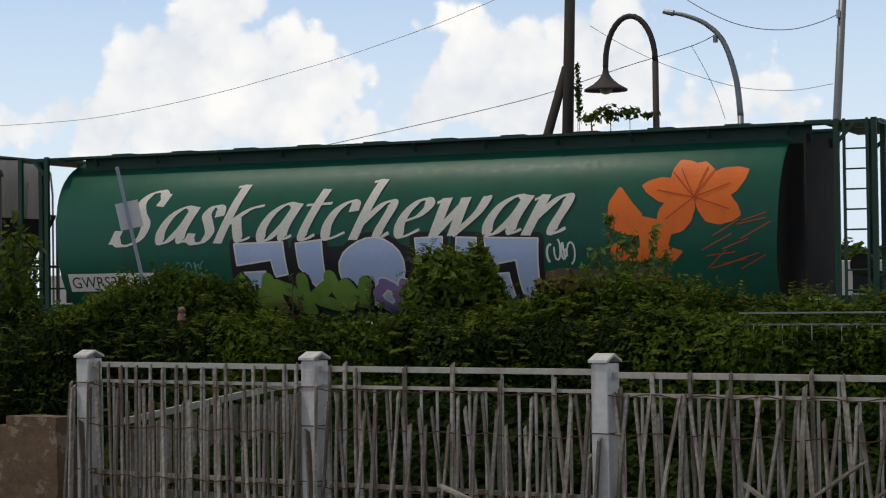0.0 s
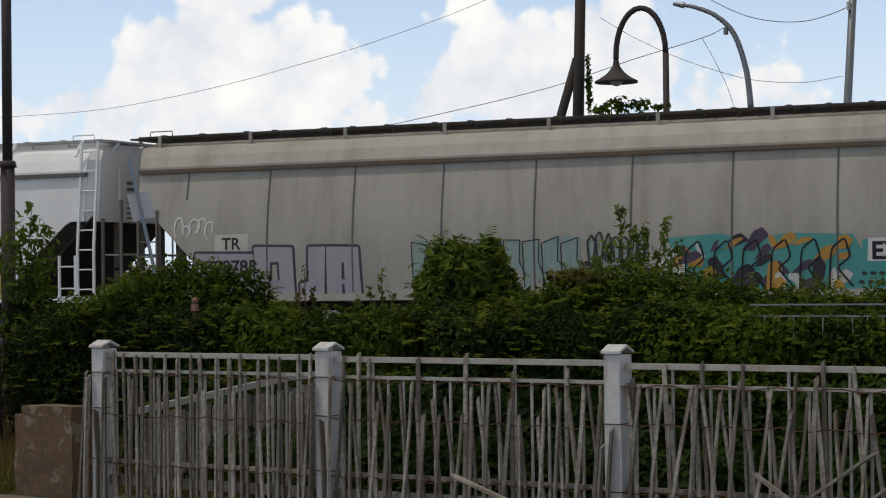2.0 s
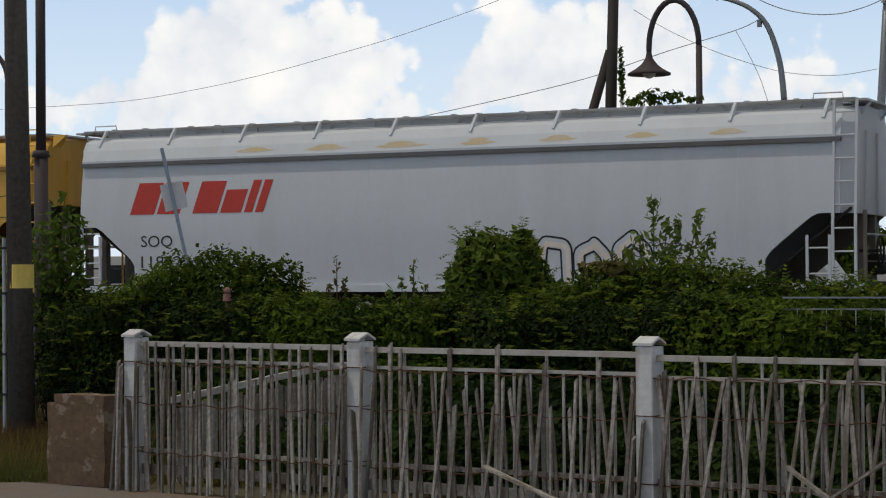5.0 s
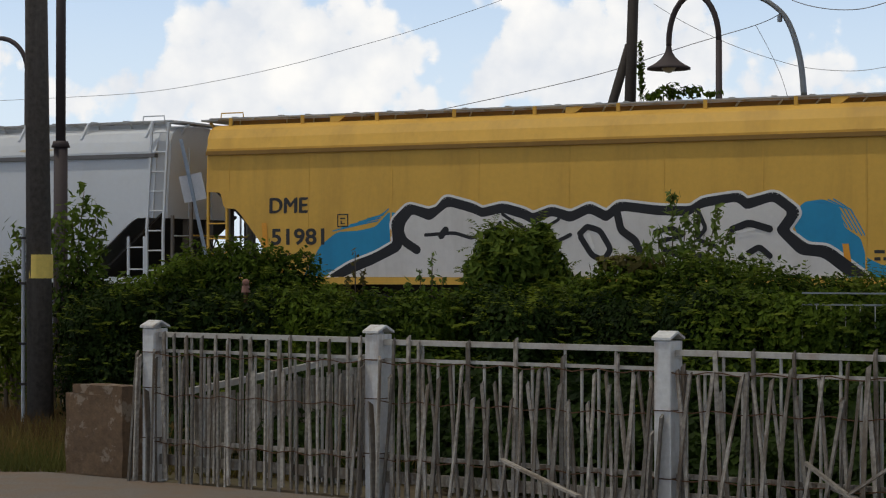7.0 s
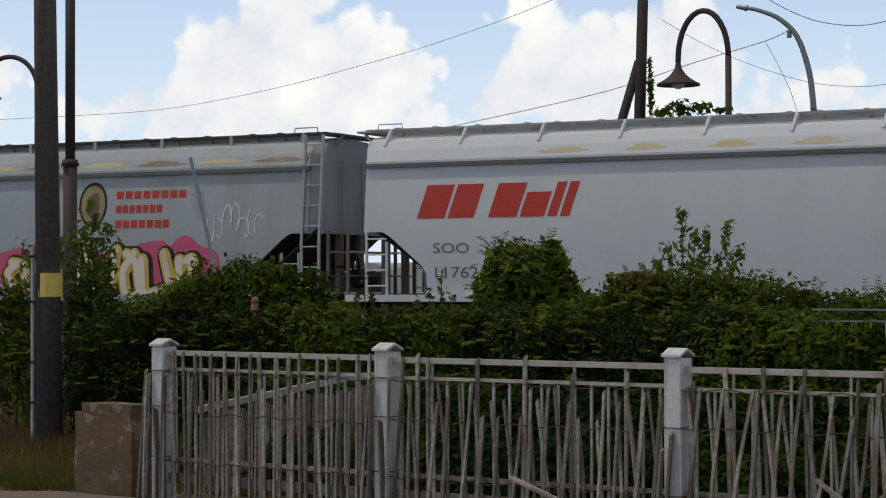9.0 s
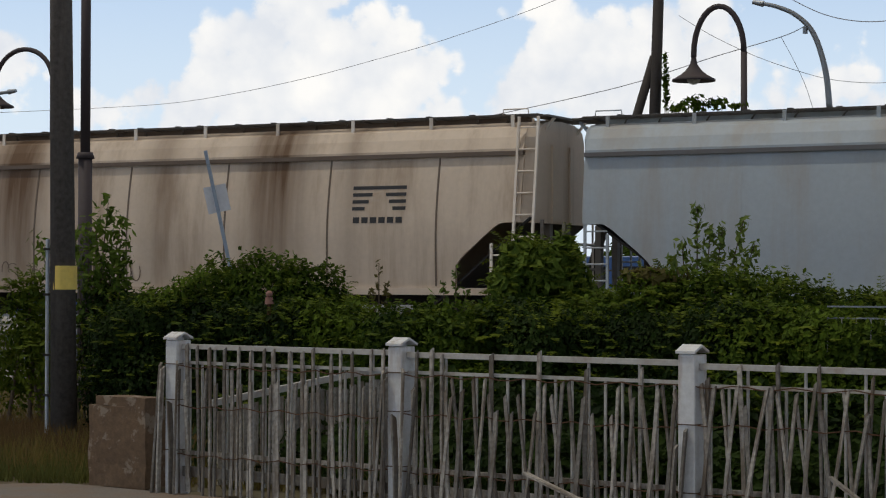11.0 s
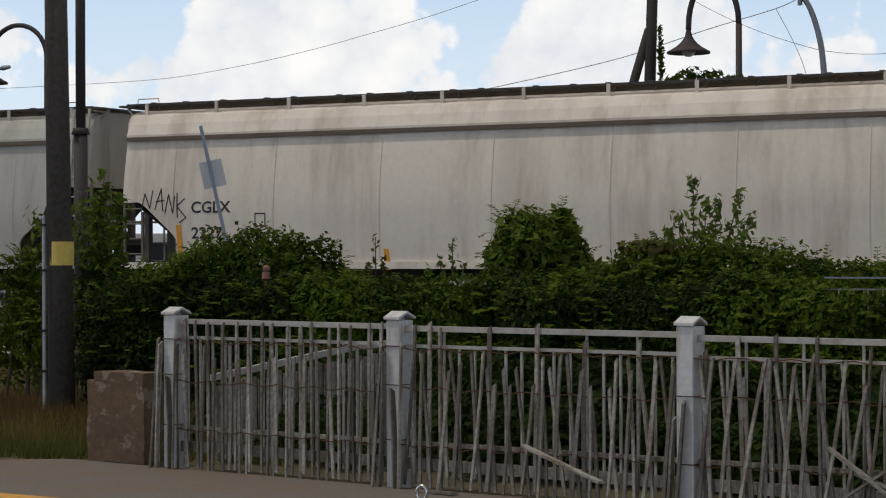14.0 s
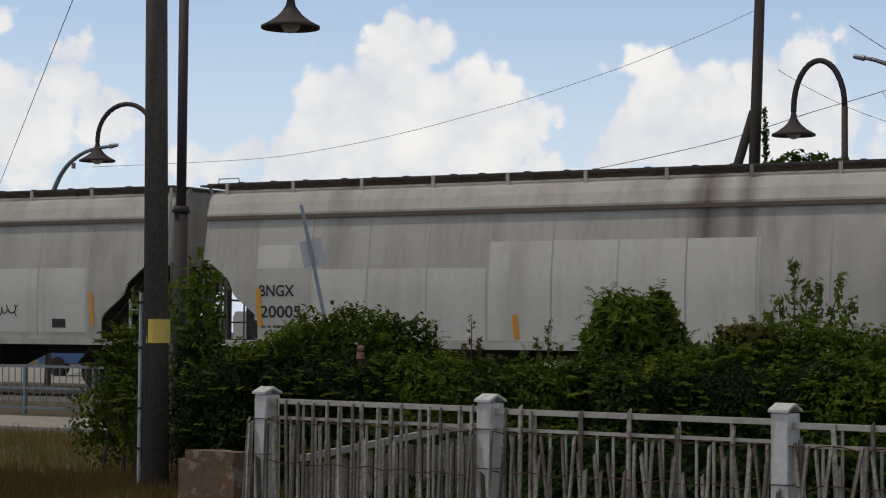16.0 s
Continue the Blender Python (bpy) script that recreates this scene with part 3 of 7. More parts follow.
    # ends: an upright upper sheet cut to the car's section, a sloped lower sheet
    levels = [zc + (CHORD - zc) * k / 8 for k in range(9)]
    for s in (-1, 1):
        bm = bmesh.new()
        ring = [(-wide(z) + 0.05, z) for z in levels] + [(y, z) for y, z in prof[2:-2]] + [(wide(z) - 0.05, z) for z in levels[::-1]]
        f = face(bm, [(s * (h - 0.02), y, z) for y, z in ring])
        r = bmesh.ops.extrude_face_region(bm, geom=[f])
        for v in r["geom"]:
            if isinstance(v, bmesh.types.BMVert):
                v.co.x += end_out if s > 0 else -0.06
                v.co.y *= 0.88 if s > 0 else 1.0
        bmesh.ops.recalc_face_normals(bm, faces=bm.faces)
        part("end_sheet", bm, body, car)
        # black, not the body's paint: the shade under the end is in its colour
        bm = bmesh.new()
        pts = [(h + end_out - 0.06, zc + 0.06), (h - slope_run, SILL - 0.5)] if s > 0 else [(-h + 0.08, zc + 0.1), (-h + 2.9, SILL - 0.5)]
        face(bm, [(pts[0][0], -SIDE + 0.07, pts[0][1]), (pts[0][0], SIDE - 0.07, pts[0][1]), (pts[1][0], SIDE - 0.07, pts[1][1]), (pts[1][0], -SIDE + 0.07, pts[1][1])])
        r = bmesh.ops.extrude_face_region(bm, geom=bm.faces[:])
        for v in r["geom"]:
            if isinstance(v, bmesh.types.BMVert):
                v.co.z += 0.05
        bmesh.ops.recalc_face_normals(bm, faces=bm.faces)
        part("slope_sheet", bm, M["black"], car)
        # end posts, platform, coupler and rails
        for y in (-0.45, 0.45):
            bm = bmesh.new()
            box(bm, (h + end_out - 0.05 if s > 0 else -h - 0.02, y, (zc + CHORD) / 2 + 0.1), (0.14, 0.2, CHORD - zc + 0.2))
            part("end_post", bm, body, car)
            bm = bmesh.new()
            box(bm, (s * (h + 0.12), y, (SILL + zc) / 2 - 0.05), (0.12, 0.16, zc - SILL + 0.1))
            part("end_strut", bm, M["grimy"], car)
        bm = bmesh.new()
        box(bm, (s * (h + 0.32), 0, SILL), (0.3, 3.0, 0.16))
        part("end_sill", bm, M["black"], car)
        bm = bmesh.new()
        box(bm, (s * (h + 0.62), 0, 0.88), (0.55, 0.22, 0.26))
        part("coupler", bm, M["wheel"], car)
        bm = bmesh.new()
        tube(bm, [(s * (h + 0.44), -1.5, 1.1), (s * (h + 0.44), -1.5, 2.05), (s * (h + 0.44), 1.5, 2.05), (s * (h + 0.44), 1.5, 1.1)], 0.02, 6)
        part("handrail", bm, bracket_mat, car)
        bm = bmesh.new()
        rod(bm, (s * (h + 0.44), -1.5, 1.55), (s * (h + 0.44), 1.5, 1.55), 0.016, n=6)
        part("handrail", bm, M["grimy"], car)
        for y in (-1.5, 1.5):
            bm = bmesh.new()
            box(bm, (s * (h + 0.44), y, (SILL + zc) / 2), (0.06, 0.06, zc - SILL + 0.1))
            part("platform_post", bm, M["grimy"], car)
        # walk across the roof's end on two struts, and a bent rail at its far corner
        bm = bmesh.new()
        box(bm, (s * (h + 0.20), 0, BOARD - 0.02), (0.44, 2.3, 0.04))
        part("end_walk", bm, board, car)
        for y in (-0.8, 0.8):
            bm = bmesh.new()
            bar(bm, (s * (h + 0.14), y, EAVE - 0.15), (s * (h + 0.40), y, BOARD - 0.04), 0.05, 0.05)
            part("walk_strut", bm, bracket_mat, car)
        bm = bmesh.new()
        tube(bm, [(s * (h + 0.22), 1.0, BOARD - 0.05), (s * (h + 0.24), 1.34, BOARD - 0.10), (s * (h + 0.24), 1.52, BOARD - 0.30), (s * (h + 0.24), 1.60, BOARD - 0.8), (s * (h + 0.24), 1.60, SILL)], 0.024, 6)
        part("corner_rail", bm, bracket_mat, car)
        bm = bmesh.new()
        tube(bm, [(s * (h - 0.62), -1.08, BOARD), (s * (h - 0.60), -1.08, BOARD + 0.13), (s * (h - 0.06), -1.08, BOARD + 0.13), (s * (h - 0.04), -1.08, BOARD)], 0.014, 6)
        part("roof_grab", bm, bracket_mat, car)
    bx = brake * (h + 0.5)
    bm = bmesh.new()
    tube(bm, [Vector((bx, -0.55 + 0.27 * math.cos(k * math.pi / 10), 1.75 + 0.27 * math.sin(k * math.pi / 10))) for k in range(21)], 0.022, 6)
    for k in range(3):
        rod(bm, (bx, -0.55 - 0.25 * math.cos(k * 1.05), 1.75 - 0.25 * math.sin(k * 1.05)), (bx, -0.55 + 0.25 * math.cos(k * 1.05), 1.75 + 0.25 * math.sin(k * 1.05)), 0.014, n=6)
    rod(bm, (brake * (h + 0.1), -0.55, 1.75), (brake * (h + 0.52), -0.55, 1.75), 0.03, n=8)
    part("brake_wheel", bm, M["black"], car)
    bm = bmesh.new()
    rod(bm, (brake * (h + 0.25), -0.1, 1.5), (brake * (h + 0.25), 0.7, 1.5), 0.2, n=14)
    part("air_tank", bm, M["black"], car)
    # ladders at the right-hand corner of the near side, and diagonally opposite
    ladder(car, bracket_mat, h - 0.12, -SIDE - 0.05, SILL, EAVE + 0.16, n=8, lean=belly + 0.06)
    ladder(car, bracket_mat, h - 0.60, -SIDE - 0.05, SILL, SILL + 0.95, n=2, name="side_ladder")
    ladder(car, bracket_mat, -h - 0.45, SIDE - 0.03, SILL, EAVE + 0.16, n=8)
    for k in range(4):
        bm = bmesh.new()
        z = SILL + 0.25 + 0.32 * k
        rod(bm, (-h + 0.05, -SIDE + 0.02, z), (-h + 0.5, -SIDE + 0.02, z), 0.016, n=6)
        part("grab_iron", bm, M["grimy"] if bracket_mat in (M["cream_car"], M["dull_car"], M["grey_car"]) else bracket_mat, car)
    for x, up in ((-h + 0.03, zc), (-h + 0.5, zc - 0.2)):
        bm = bmesh.new()
        box(bm, (x, -SIDE + 0.04, (SILL + up) / 2), (0.05, 0.05, up - SILL))
        part("corner_post", bm, M["grimy"] if bracket_mat in (M["cream_car"], M["dull_car"], M["grey_car"]) else bracket_mat, car)
    # running boards and their brackets
    for s in (-1, 1):
        bm = bmesh.new()
        for y in (0.54, 0.76, 0.95, 1.12):
            box(bm, (0, s * y, BOARD + 0.01), (2 * h + 0.4, 0.085, 0.03))
        for k in range(int(2 * h / 0.9) + 1):
            box(bm, (-h + 0.9 * k, s * 0.83, BOARD - 0.012), (0.06, 0.66, 0.016))
        part("running_board", bm, board, car)
        # added strip that fills the gap under the walk; dark ones stand for shade
        bm = bmesh.new()
        box(bm, (0, s * 0.70, EAVE + 0.13), (2 * h - 0.3, 0.06, 0.13))
        part("hatch_coaming", bm, gap_strip or M["board_dark"], car)
    n = int(2 * h / brackets)
    for k in range(n + 1):
        x = -h + 0.35 + k * (2 * h - 0.7) / n
        bm = bmesh.new()
        if slant:
            bar(bm, (x, -top + 0.10, EAVE - 0.14), (x + slant, -1.16, BOARD + 0.01), 0.065, 0.05)
        else:
            box(bm, (x, -1.175, (EAVE + BOARD) / 2 - 0.055), (0.075, 0.03, BOARD - EAVE + 0.13))
        part("bracket", bm, bracket_mat, car)
        if gussets and k % 3 == 1:
            bm = bmesh.new()
            f = face(bm, [(x + 0.66, -1.19, EAVE - 0.10), (x + 1.02, -1.15, BOARD - 0.02), (x + 0.66, -1.15, BOARD - 0.02)])
            r = bmesh.ops.extrude_face_region(bm, geom=[f])
            for v in r["geom"]:
                if isinstance(v, bmesh.types.BMVert):
                    v.co.y += 0.04
            bmesh.ops.recalc_face_normals(bm, faces=bm.faces)
            part("gusset", bm, bracket_mat, car)
    # hatch covers along the roof
    bm = bmesh.new()
    box(bm, (0, 0, 0), (1.05, 0.62, 0.07))
    first = part("roof_hatch", bm, body, car, bevel=0.02)
    first.location = (-h + 0.7, 0, BOARD + 0.02)
    for k in range(1, int(2 * h / 1.2)):
        o = new("roof_hatch", first.data)
        o.parent, o.location = car, (-h + 0.7 + k * 1.2, 0, BOARD + 0.02)
    bm = bmesh.new()
    rnd = random.Random(int(length * 10))
    for k in range(int(2 * h / 0.9)):
        x = -h + 0.5 + k * 0.9 + rnd.uniform(-0.2, 0.2)
        box(bm, (x, -0.95, BOARD + 0.04), (0.10, 0.12, 0.035))
        rod(bm, (x, -0.73, EAVE + 0.10), (x + 0.16, -1.0, BOARD - 0.03), 0.018, 0.018, 6)
    tagged(part("clamp_row", bm, board, car), kind="stuff")
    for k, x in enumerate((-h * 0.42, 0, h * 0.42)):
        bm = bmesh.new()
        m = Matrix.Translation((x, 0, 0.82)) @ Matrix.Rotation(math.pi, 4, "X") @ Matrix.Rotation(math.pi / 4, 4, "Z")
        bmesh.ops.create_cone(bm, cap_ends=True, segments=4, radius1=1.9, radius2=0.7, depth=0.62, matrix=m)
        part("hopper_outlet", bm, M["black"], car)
    bm = bmesh.new()
    box(bm, (0, 0, 0.95), (2 * h + 0.4, 0.4, 0.3))
    part("centre_sill", bm, M["black"], car)
    build_bogie(car, -h + 1.35)
    build_bogie(car, h - 1.35)
    return car, h


CYL_Z, CYL_RY, CYL_RZ, WALK = 2.55, 1.60, 1.80, 4.40   # middle, half width and half height of the tank; its roof walk


def on_cylinder(x, z, lift):
    """A point of the round tank's near side at height z."""
    t = max(min((z - CYL_Z) / (CYL_RZ + lift), 0.999), -0.999)
    return (x, -(CYL_RY + lift) * math.sqrt(1 - abs(t) ** 2.6), z)


def tank_hopper_car(name, label, length, body):
    """A round-bodied covered hopper with open end platforms under the roof walk."""
    car = thing(name, label, "freight car", group="cars of the goods train")
    h = (length - 0.75) / 2       # to the platform's end
    t = h - 1.35                   # half the tank's length; it sits a little off the middle
    mid = -0.40
    bm = bmesh.new()
    ring = 48
    def section(x, k):
        out = []
        for i in range(ring):
            a = 2 * math.pi * i / ring
            c, s = math.cos(a), math.sin(a)
            z = CYL_Z + CYL_RZ * k * math.copysign(abs(s) ** 0.86, s)
            q = max(min((z - CYL_Z) / (CYL_RZ * k), 1), -1)
            y = math.copysign(CYL_RY * k * max(1 - abs(q) ** 2.6, 0) ** 0.5, c)
            # ends lean inwards towards the bottom, over the bogies
            lean = max(0.0, 4.2 - z) * 0.06
            out.append(bm.verts.new((x - math.copysign(lean, x) + mid, y, z)))
        return out
    secs = [section(x, k) for x, k in ((-t, 0.985), (-t + 0.05, 1), (-t * 0.5, 1), (0.01, 1), (t * 0.5, 1), (t - 0.05, 1), (t, 0.985))]
    for a, b in zip(secs, secs[1:]):
        for i in range(ring):
            bm.faces.new((a[i], b[i], b[(i + 1) % ring], a[(i + 1) % ring]))
    bmesh.ops.recalc_face_normals(bm, faces=bm.faces)
    ends = [[v.co.copy() for v in s] for s in (secs[0], secs[-1])]
    tank = part("tank", bm, body, car, smooth=True)
    # the tank's ends, black because the shade on them is put into the colour
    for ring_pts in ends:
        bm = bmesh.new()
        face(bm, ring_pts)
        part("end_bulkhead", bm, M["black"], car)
    # added black sheet that stands for the shade beside the tank's end
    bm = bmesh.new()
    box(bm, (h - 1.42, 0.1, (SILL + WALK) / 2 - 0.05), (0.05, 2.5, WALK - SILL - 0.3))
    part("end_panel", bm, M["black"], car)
    for s in (-1, 1):
        bm = bmesh.new()
        box(bm, (0, s * 0.95, WALK - 0.02), (2 * h, 0.42, 0.05))
        part("running_board", bm, M["green_dark"], car)
        # added dark plate that blocks the bright gap between walk and tank
        bm = bmesh.new()
        box(bm, (0, s * 0.86, WALK - 0.2), (2 * t, 0.05, 0.34))
        part("walk_web", bm, M["green_dark"], car)
        bm = bmesh.new()
        box(bm, (s * (h - 0.5), 0, WALK - 0.06), (1.0, 2.9, 0.06))
        part("end_walk", bm, M["green_dark"], car)
        for y in (-1.5, -0.75, 0.75, 1.5):
            bm = bmesh.new()
            box(bm, (s * (h - 0.06), y, (SILL + WALK) / 2), (0.1, 0.08, WALK - SILL))
            part("platform_post", bm, M["green_dark"], car)
        for y in (-1.5, 1.5):
            bm = bmesh.new()
            box(bm, (s * (h - 0.75), y, (SILL + WALK) / 2), (0.1, 0.08, WALK - SILL))
            part("platform_post", bm, M["green_dark"], car)
            bm = bmesh.new()
            bar(bm, (s * (h - 0.75), y, WALK - 0.45), (s * (h - 0.42), y, WALK - 0.08), 0.06, 0.06)
            part("knee_brace", bm, M["green_dark"], car)
        ladder(car, M["green_dark"], s * (h - 0.4) - 0.21, -s * 1.5, SILL, WALK, n=9)
        bm = bmesh.new()
        box(bm, (s * (h - 0.55), 0, SILL), (1.1, 3.0, 0.18))
        part("end_sill", bm, M["green_dark"], car)
        for z in (SILL + 0.45, SILL + 0.95):
            bm = bmesh.new()
            rod(bm, (s * (h - 0.06), -1.5, z), (s * (h - 0.06), 1.5, z), 0.022, n=6)
            part("handrail", bm, M["green_dark"], car)
        bm = bmesh.new()
        box(bm, (s * (h + 0.2), 0, 0.88), (0.5, 0.22, 0.26))
        part("coupler", bm, M["wheel"], car)
        bm = bmesh.new()
        rod(bm, (s * (h - 0.62), -0.2, 1.75), (s * (h - 0.62), 0.35, 1.75), 0.22, n=14)
        part("brake_cylinder", bm, M["black"], car)
        build_bogie(car, s * (h - 2.0))
    n = 11
    for k in range(n):
        x = -t + 0.4 + k * (2 * t - 0.8) / (n - 1)
        bm = bmesh.new()
        bar(bm, (x, -1.16, WALK - 0.02), (x, -1.0, WALK - 0.2), 0.06, 0.05)
        part("bracket", bm, M["green_dark"], car)
        bm = bmesh.new()
        box(bm, (x + 0.5, -0.7, WALK + 0.03), (0.5, 0.3, 0.05))
        part("roof_hatch", bm, M["green_dark"], car)
    for x in (-t * 0.5, 0, t * 0.5):
        bm = bmesh.new()
        m = Matrix.Translation((x, 0, 0.65)) @ Matrix.Rotation(math.pi, 4, "X") @ Matrix.Rotation(math.pi / 4, 4, "Z")
        bmesh.ops.create_cone(bm, cap_ends=True, segments=4, radius1=1.8, radius2=0.7, depth=0.6, matrix=m)
        part("hopper_outlet", bm, M["black"], car)
    bm = bmesh.new()
    box(bm, (0, 0, 0.95), (2 * h, 0.4, 0.3))
    part("centre_sill", bm, M["black"], car)
    return car, h


M.update(
    green=material("green_car_paint", (0.007, 0.104, 0.066), 0.46, 0.0, 9.0, 0.06, 0.03, (0.012, 0.052, 0.038), 0.4, True, 0.35, dirt_scale=1.1, dirt_range=(0.42, 0.72), wave=0.12),
    green_dark=paint("dark_green_steel", (0.012, 0.055, 0.036), (0.02, 0.02, 0.02), 0.5),
    grey_car=paint("warm_grey_car_paint", (0.45, 0.43, 0.39), (0.20, 0.17, 0.14), 0.45),
    white_car=paint("white_car_paint", (0.87, 0.895, 0.92), (0.62, 0.63, 0.63), 0.22, vary=0.02),
    yellow_car=paint("ochre_yellow_car_paint", (0.69, 0.41, 0.07), (0.32, 0.18, 0.04), 0.35),
    blue_white_car=paint("pale_grey_car_paint", (0.59, 0.63, 0.68), (0.46, 0.47, 0.47), 0.25, vary=0.025),
    blue_grey_car=paint("blue_grey_car_paint", (0.37, 0.42, 0.46), (0.30, 0.22, 0.13), 0.4),
    tan_car=paint("stained_tan_car_paint", (0.61, 0.505, 0.40), (0.24, 0.155, 0.09), 0.65, scale=0.8, span=(0.45, 0.70)),
    cream_car=paint("cream_car_paint", (0.80, 0.73, 0.65), (0.40, 0.32, 0.25), 0.55, span=(0.44, 0.70)),
    dull_car=paint("dull_grey_car_paint", (0.515, 0.50, 0.465), (0.22, 0.18, 0.15), 0.5),
    patch=paint("patched_pale_paint", (0.66, 0.645, 0.60), (0.30, 0.26, 0.22), 0.4),
    roof_rust=paint("rust_bleed", (0.56, 0.47, 0.30), (0.56, 0.57, 0.57), 0.6, scale=2.5), roof_rust_dark=paint("dark_rust_bleed", (0.27, 0.20, 0.13), (0.36, 0.36, 0.36), 0.7, scale=2.5),
    g_dull=paint("sprayed_dull_orange", (0.55, 0.30, 0.06), (0.2, 0.12, 0.06), 0.5), emblem=paint("dull_olive_emblem", (0.33, 0.27, 0.13), (0.2, 0.17, 0.1), 0.5), grimy=paint("grimy_end_steel", (0.17, 0.15, 0.13), (0.09, 0.06, 0.04), 0.6),
    # chord paints: dirt streaks over a base darkened for the lip's shadow
    chord_grey=paint("dirty_shadow_chord_grey", (0.15, 0.15, 0.155), (0.12, 0.10, 0.08), 0.5),
    chord_yellow=paint("dirty_shadow_chord_ochre", (0.30, 0.165, 0.035), (0.16, 0.085, 0.02), 0.5),
    chord_tan=paint("dirty_shadow_chord_tan", (0.16, 0.12, 0.092), (0.12, 0.08, 0.05), 0.5),
    board=paint("galvanised_walk", (0.45, 0.46, 0.47), (0.15, 0.12, 0.10), 0.5),
    board_dark=paint("dark_walk", (0.07, 0.065, 0.06), (0.12, 0.08, 0.05), 0.4),
    g_blue=paint("sprayed_blue", (0.02, 0.27, 0.50), (0.02, 0.14, 0.30), 0.4), g_pale=paint("sprayed_pale_blue", (0.42, 0.54, 0.80), (0.55, 0.64, 0.84), 0.4),
    g_silver=paint("sprayed_silver", (0.66, 0.65, 0.64), (0.44, 0.42, 0.40), 0.45), g_black=paint("sprayed_black", (0.014, 0.014, 0.018), (0.03, 0.03, 0.03), 0.3),
    g_white=paint("sprayed_white", (0.75, 0.75, 0.74), (0.6, 0.6, 0.6), 0.3), g_green=paint("sprayed_green", (0.20, 0.34, 0.06), (0.03, 0.14, 0.03), 0.5),
    g_purple=paint("sprayed_purple", (0.26, 0.18, 0.42), (0.4, 0.3, 0.5), 0.4), g_teal=paint("sprayed_teal", (0.08, 0.36, 0.34), (0.2, 0.42, 0.42), 0.5),
    g_yellow=paint("sprayed_yellow", (0.68, 0.50, 0.10), (0.7, 0.36, 0.06), 0.4), g_pink=paint("sprayed_pink", (0.62, 0.10, 0.22), (0.6, 0.2, 0.15), 0.4),
    g_orange=paint("orange_lily", (0.80, 0.17, 0.02), (0.60, 0.10, 0.02), 0.4), g_brown=paint("sprayed_brown", (0.16, 0.10, 0.07), (0.06, 0.05, 0.05), 0.5),
    petal_line=paint("dark_orange_line", (0.42, 0.06, 0.015), (0.3, 0.04, 0.01), 0.4),
    g_mint=paint("thin_mint_spray", (0.28, 0.40, 0.38), (0.40, 0.405, 0.37), 0.7), ink=paint("faded_black_spray", (0.035, 0.035, 0.045), (0.08, 0.08, 0.08), 0.4), plum=paint("sprayed_plum", (0.09, 0.07, 0.11), (0.05, 0.04, 0.06), 0.4),
    chrome_spray=paint("dull_chrome_spray", (0.42, 0.41, 0.44), (0.30, 0.28, 0.33), 0.6),
    lilac=paint("sprayed_lilac", (0.40, 0.36, 0.46), (0.5, 0.46, 0.55), 0.4),
)
def add_bands(m, bands, colour):
    """Rust that has run down a car's side in certain places: middle, half width, strength."""
    tree = m.node_tree
    link = tree.links.new
    base = tree.nodes["Principled BSDF"].inputs["Base Color"]
    before = base.links[0].from_socket
    coord, sep = tree.nodes.new("ShaderNodeTexCoord"), tree.nodes.new("ShaderNodeSeparateXYZ")
    link(coord.outputs["Object"], sep.inputs[0])
    stretch = tree.nodes.new("ShaderNodeMapping")
    stretch.inputs["Scale"].default_value = (5.0, 1.0, 0.35)
    link(coord.outputs["Object"], stretch.inputs["Vector"])
    run = nd(tree, "ShaderNodeTexNoise", Scale=1.0, Detail=5.0, Roughness=0.6)
    link(stretch.outputs[0], run.inputs["Vector"])
    total = None
    for middle, half, strength in bands:
        d = math_node(tree, "ABSOLUTE", math_node(tree, "SUBTRACT", sep.outputs[0], middle))
        fall = nd(tree, "ShaderNodeMapRange", interpolation_type="SMOOTHSTEP")
        fall.inputs["From Min"].default_value, fall.inputs["From Max"].default_value = half, 0.0
        fall.inputs["To Max"].default_value = strength
        link(d, fall.inputs["Value"])
        total = fall.outputs[0] if total is None else math_node(tree, "MAXIMUM", total, fall.outputs[0])
    down = nd(tree, "ShaderNodeMapRange")
    down.inputs["From Min"].default_value, down.inputs["From Max"].default_value = 1.2, 3.6
    down.inputs["To Min"].default_value, down.inputs["To Max"].default_value = 0.45, 1.0
    link(sep.outputs[2], down.inputs["Value"])
    amount = math_node(tree, "MULTIPLY", math_node(tree, "MULTIPLY", total, down.outputs[0]), math_node(tree, "ADD", run.outputs["Fac"], 0.45), True)
    mix = tree.nodes.new("ShaderNodeMix")
    mix.data_type = "RGBA"
    mix.inputs["B"].default_value = (*colour, 1)
    link(amount, mix.inputs["Factor"]), link(before, mix.inputs["A"]), link(mix.outputs["Result"], base)


add_bands(M["tan_car"], [(-9.7, 1.0, 0.9), (-6.2, 0.7, 0.5), (-4.4, 0.6, 0.45), (-2.15, 1.25, 1.15), (-0.6, 0.5, 0.5), (1.8, 0.8, 0.5), (4.75, 1.2, 1.0), (6.6, 0.5, 0.4)], (0.12, 0.066, 0.032))
add_bands(M["dull_car"], [(0.95, 0.55, 0.9), (1.75, 0.35, 0.7), (-7.5, 0.5, 0.25), (6.0, 0.6, 0.2)], (0.13, 0.10, 0.085))
add_bands(M["cream_car"], [(-5.0, 0.5, 0.2), (-1.0, 0.6, 0.3), (3.4, 0.5, 0.2), (8.2, 0.7, 0.3)], (0.30, 0.24, 0.19))
# pitch of each car, and the x of its left side edge when the reference gap stands at 0
CARS = []


def build_train():
    """All cars in order from the head of the train; each entry: the car, and its middle's x when the reference gap stands at 0."""
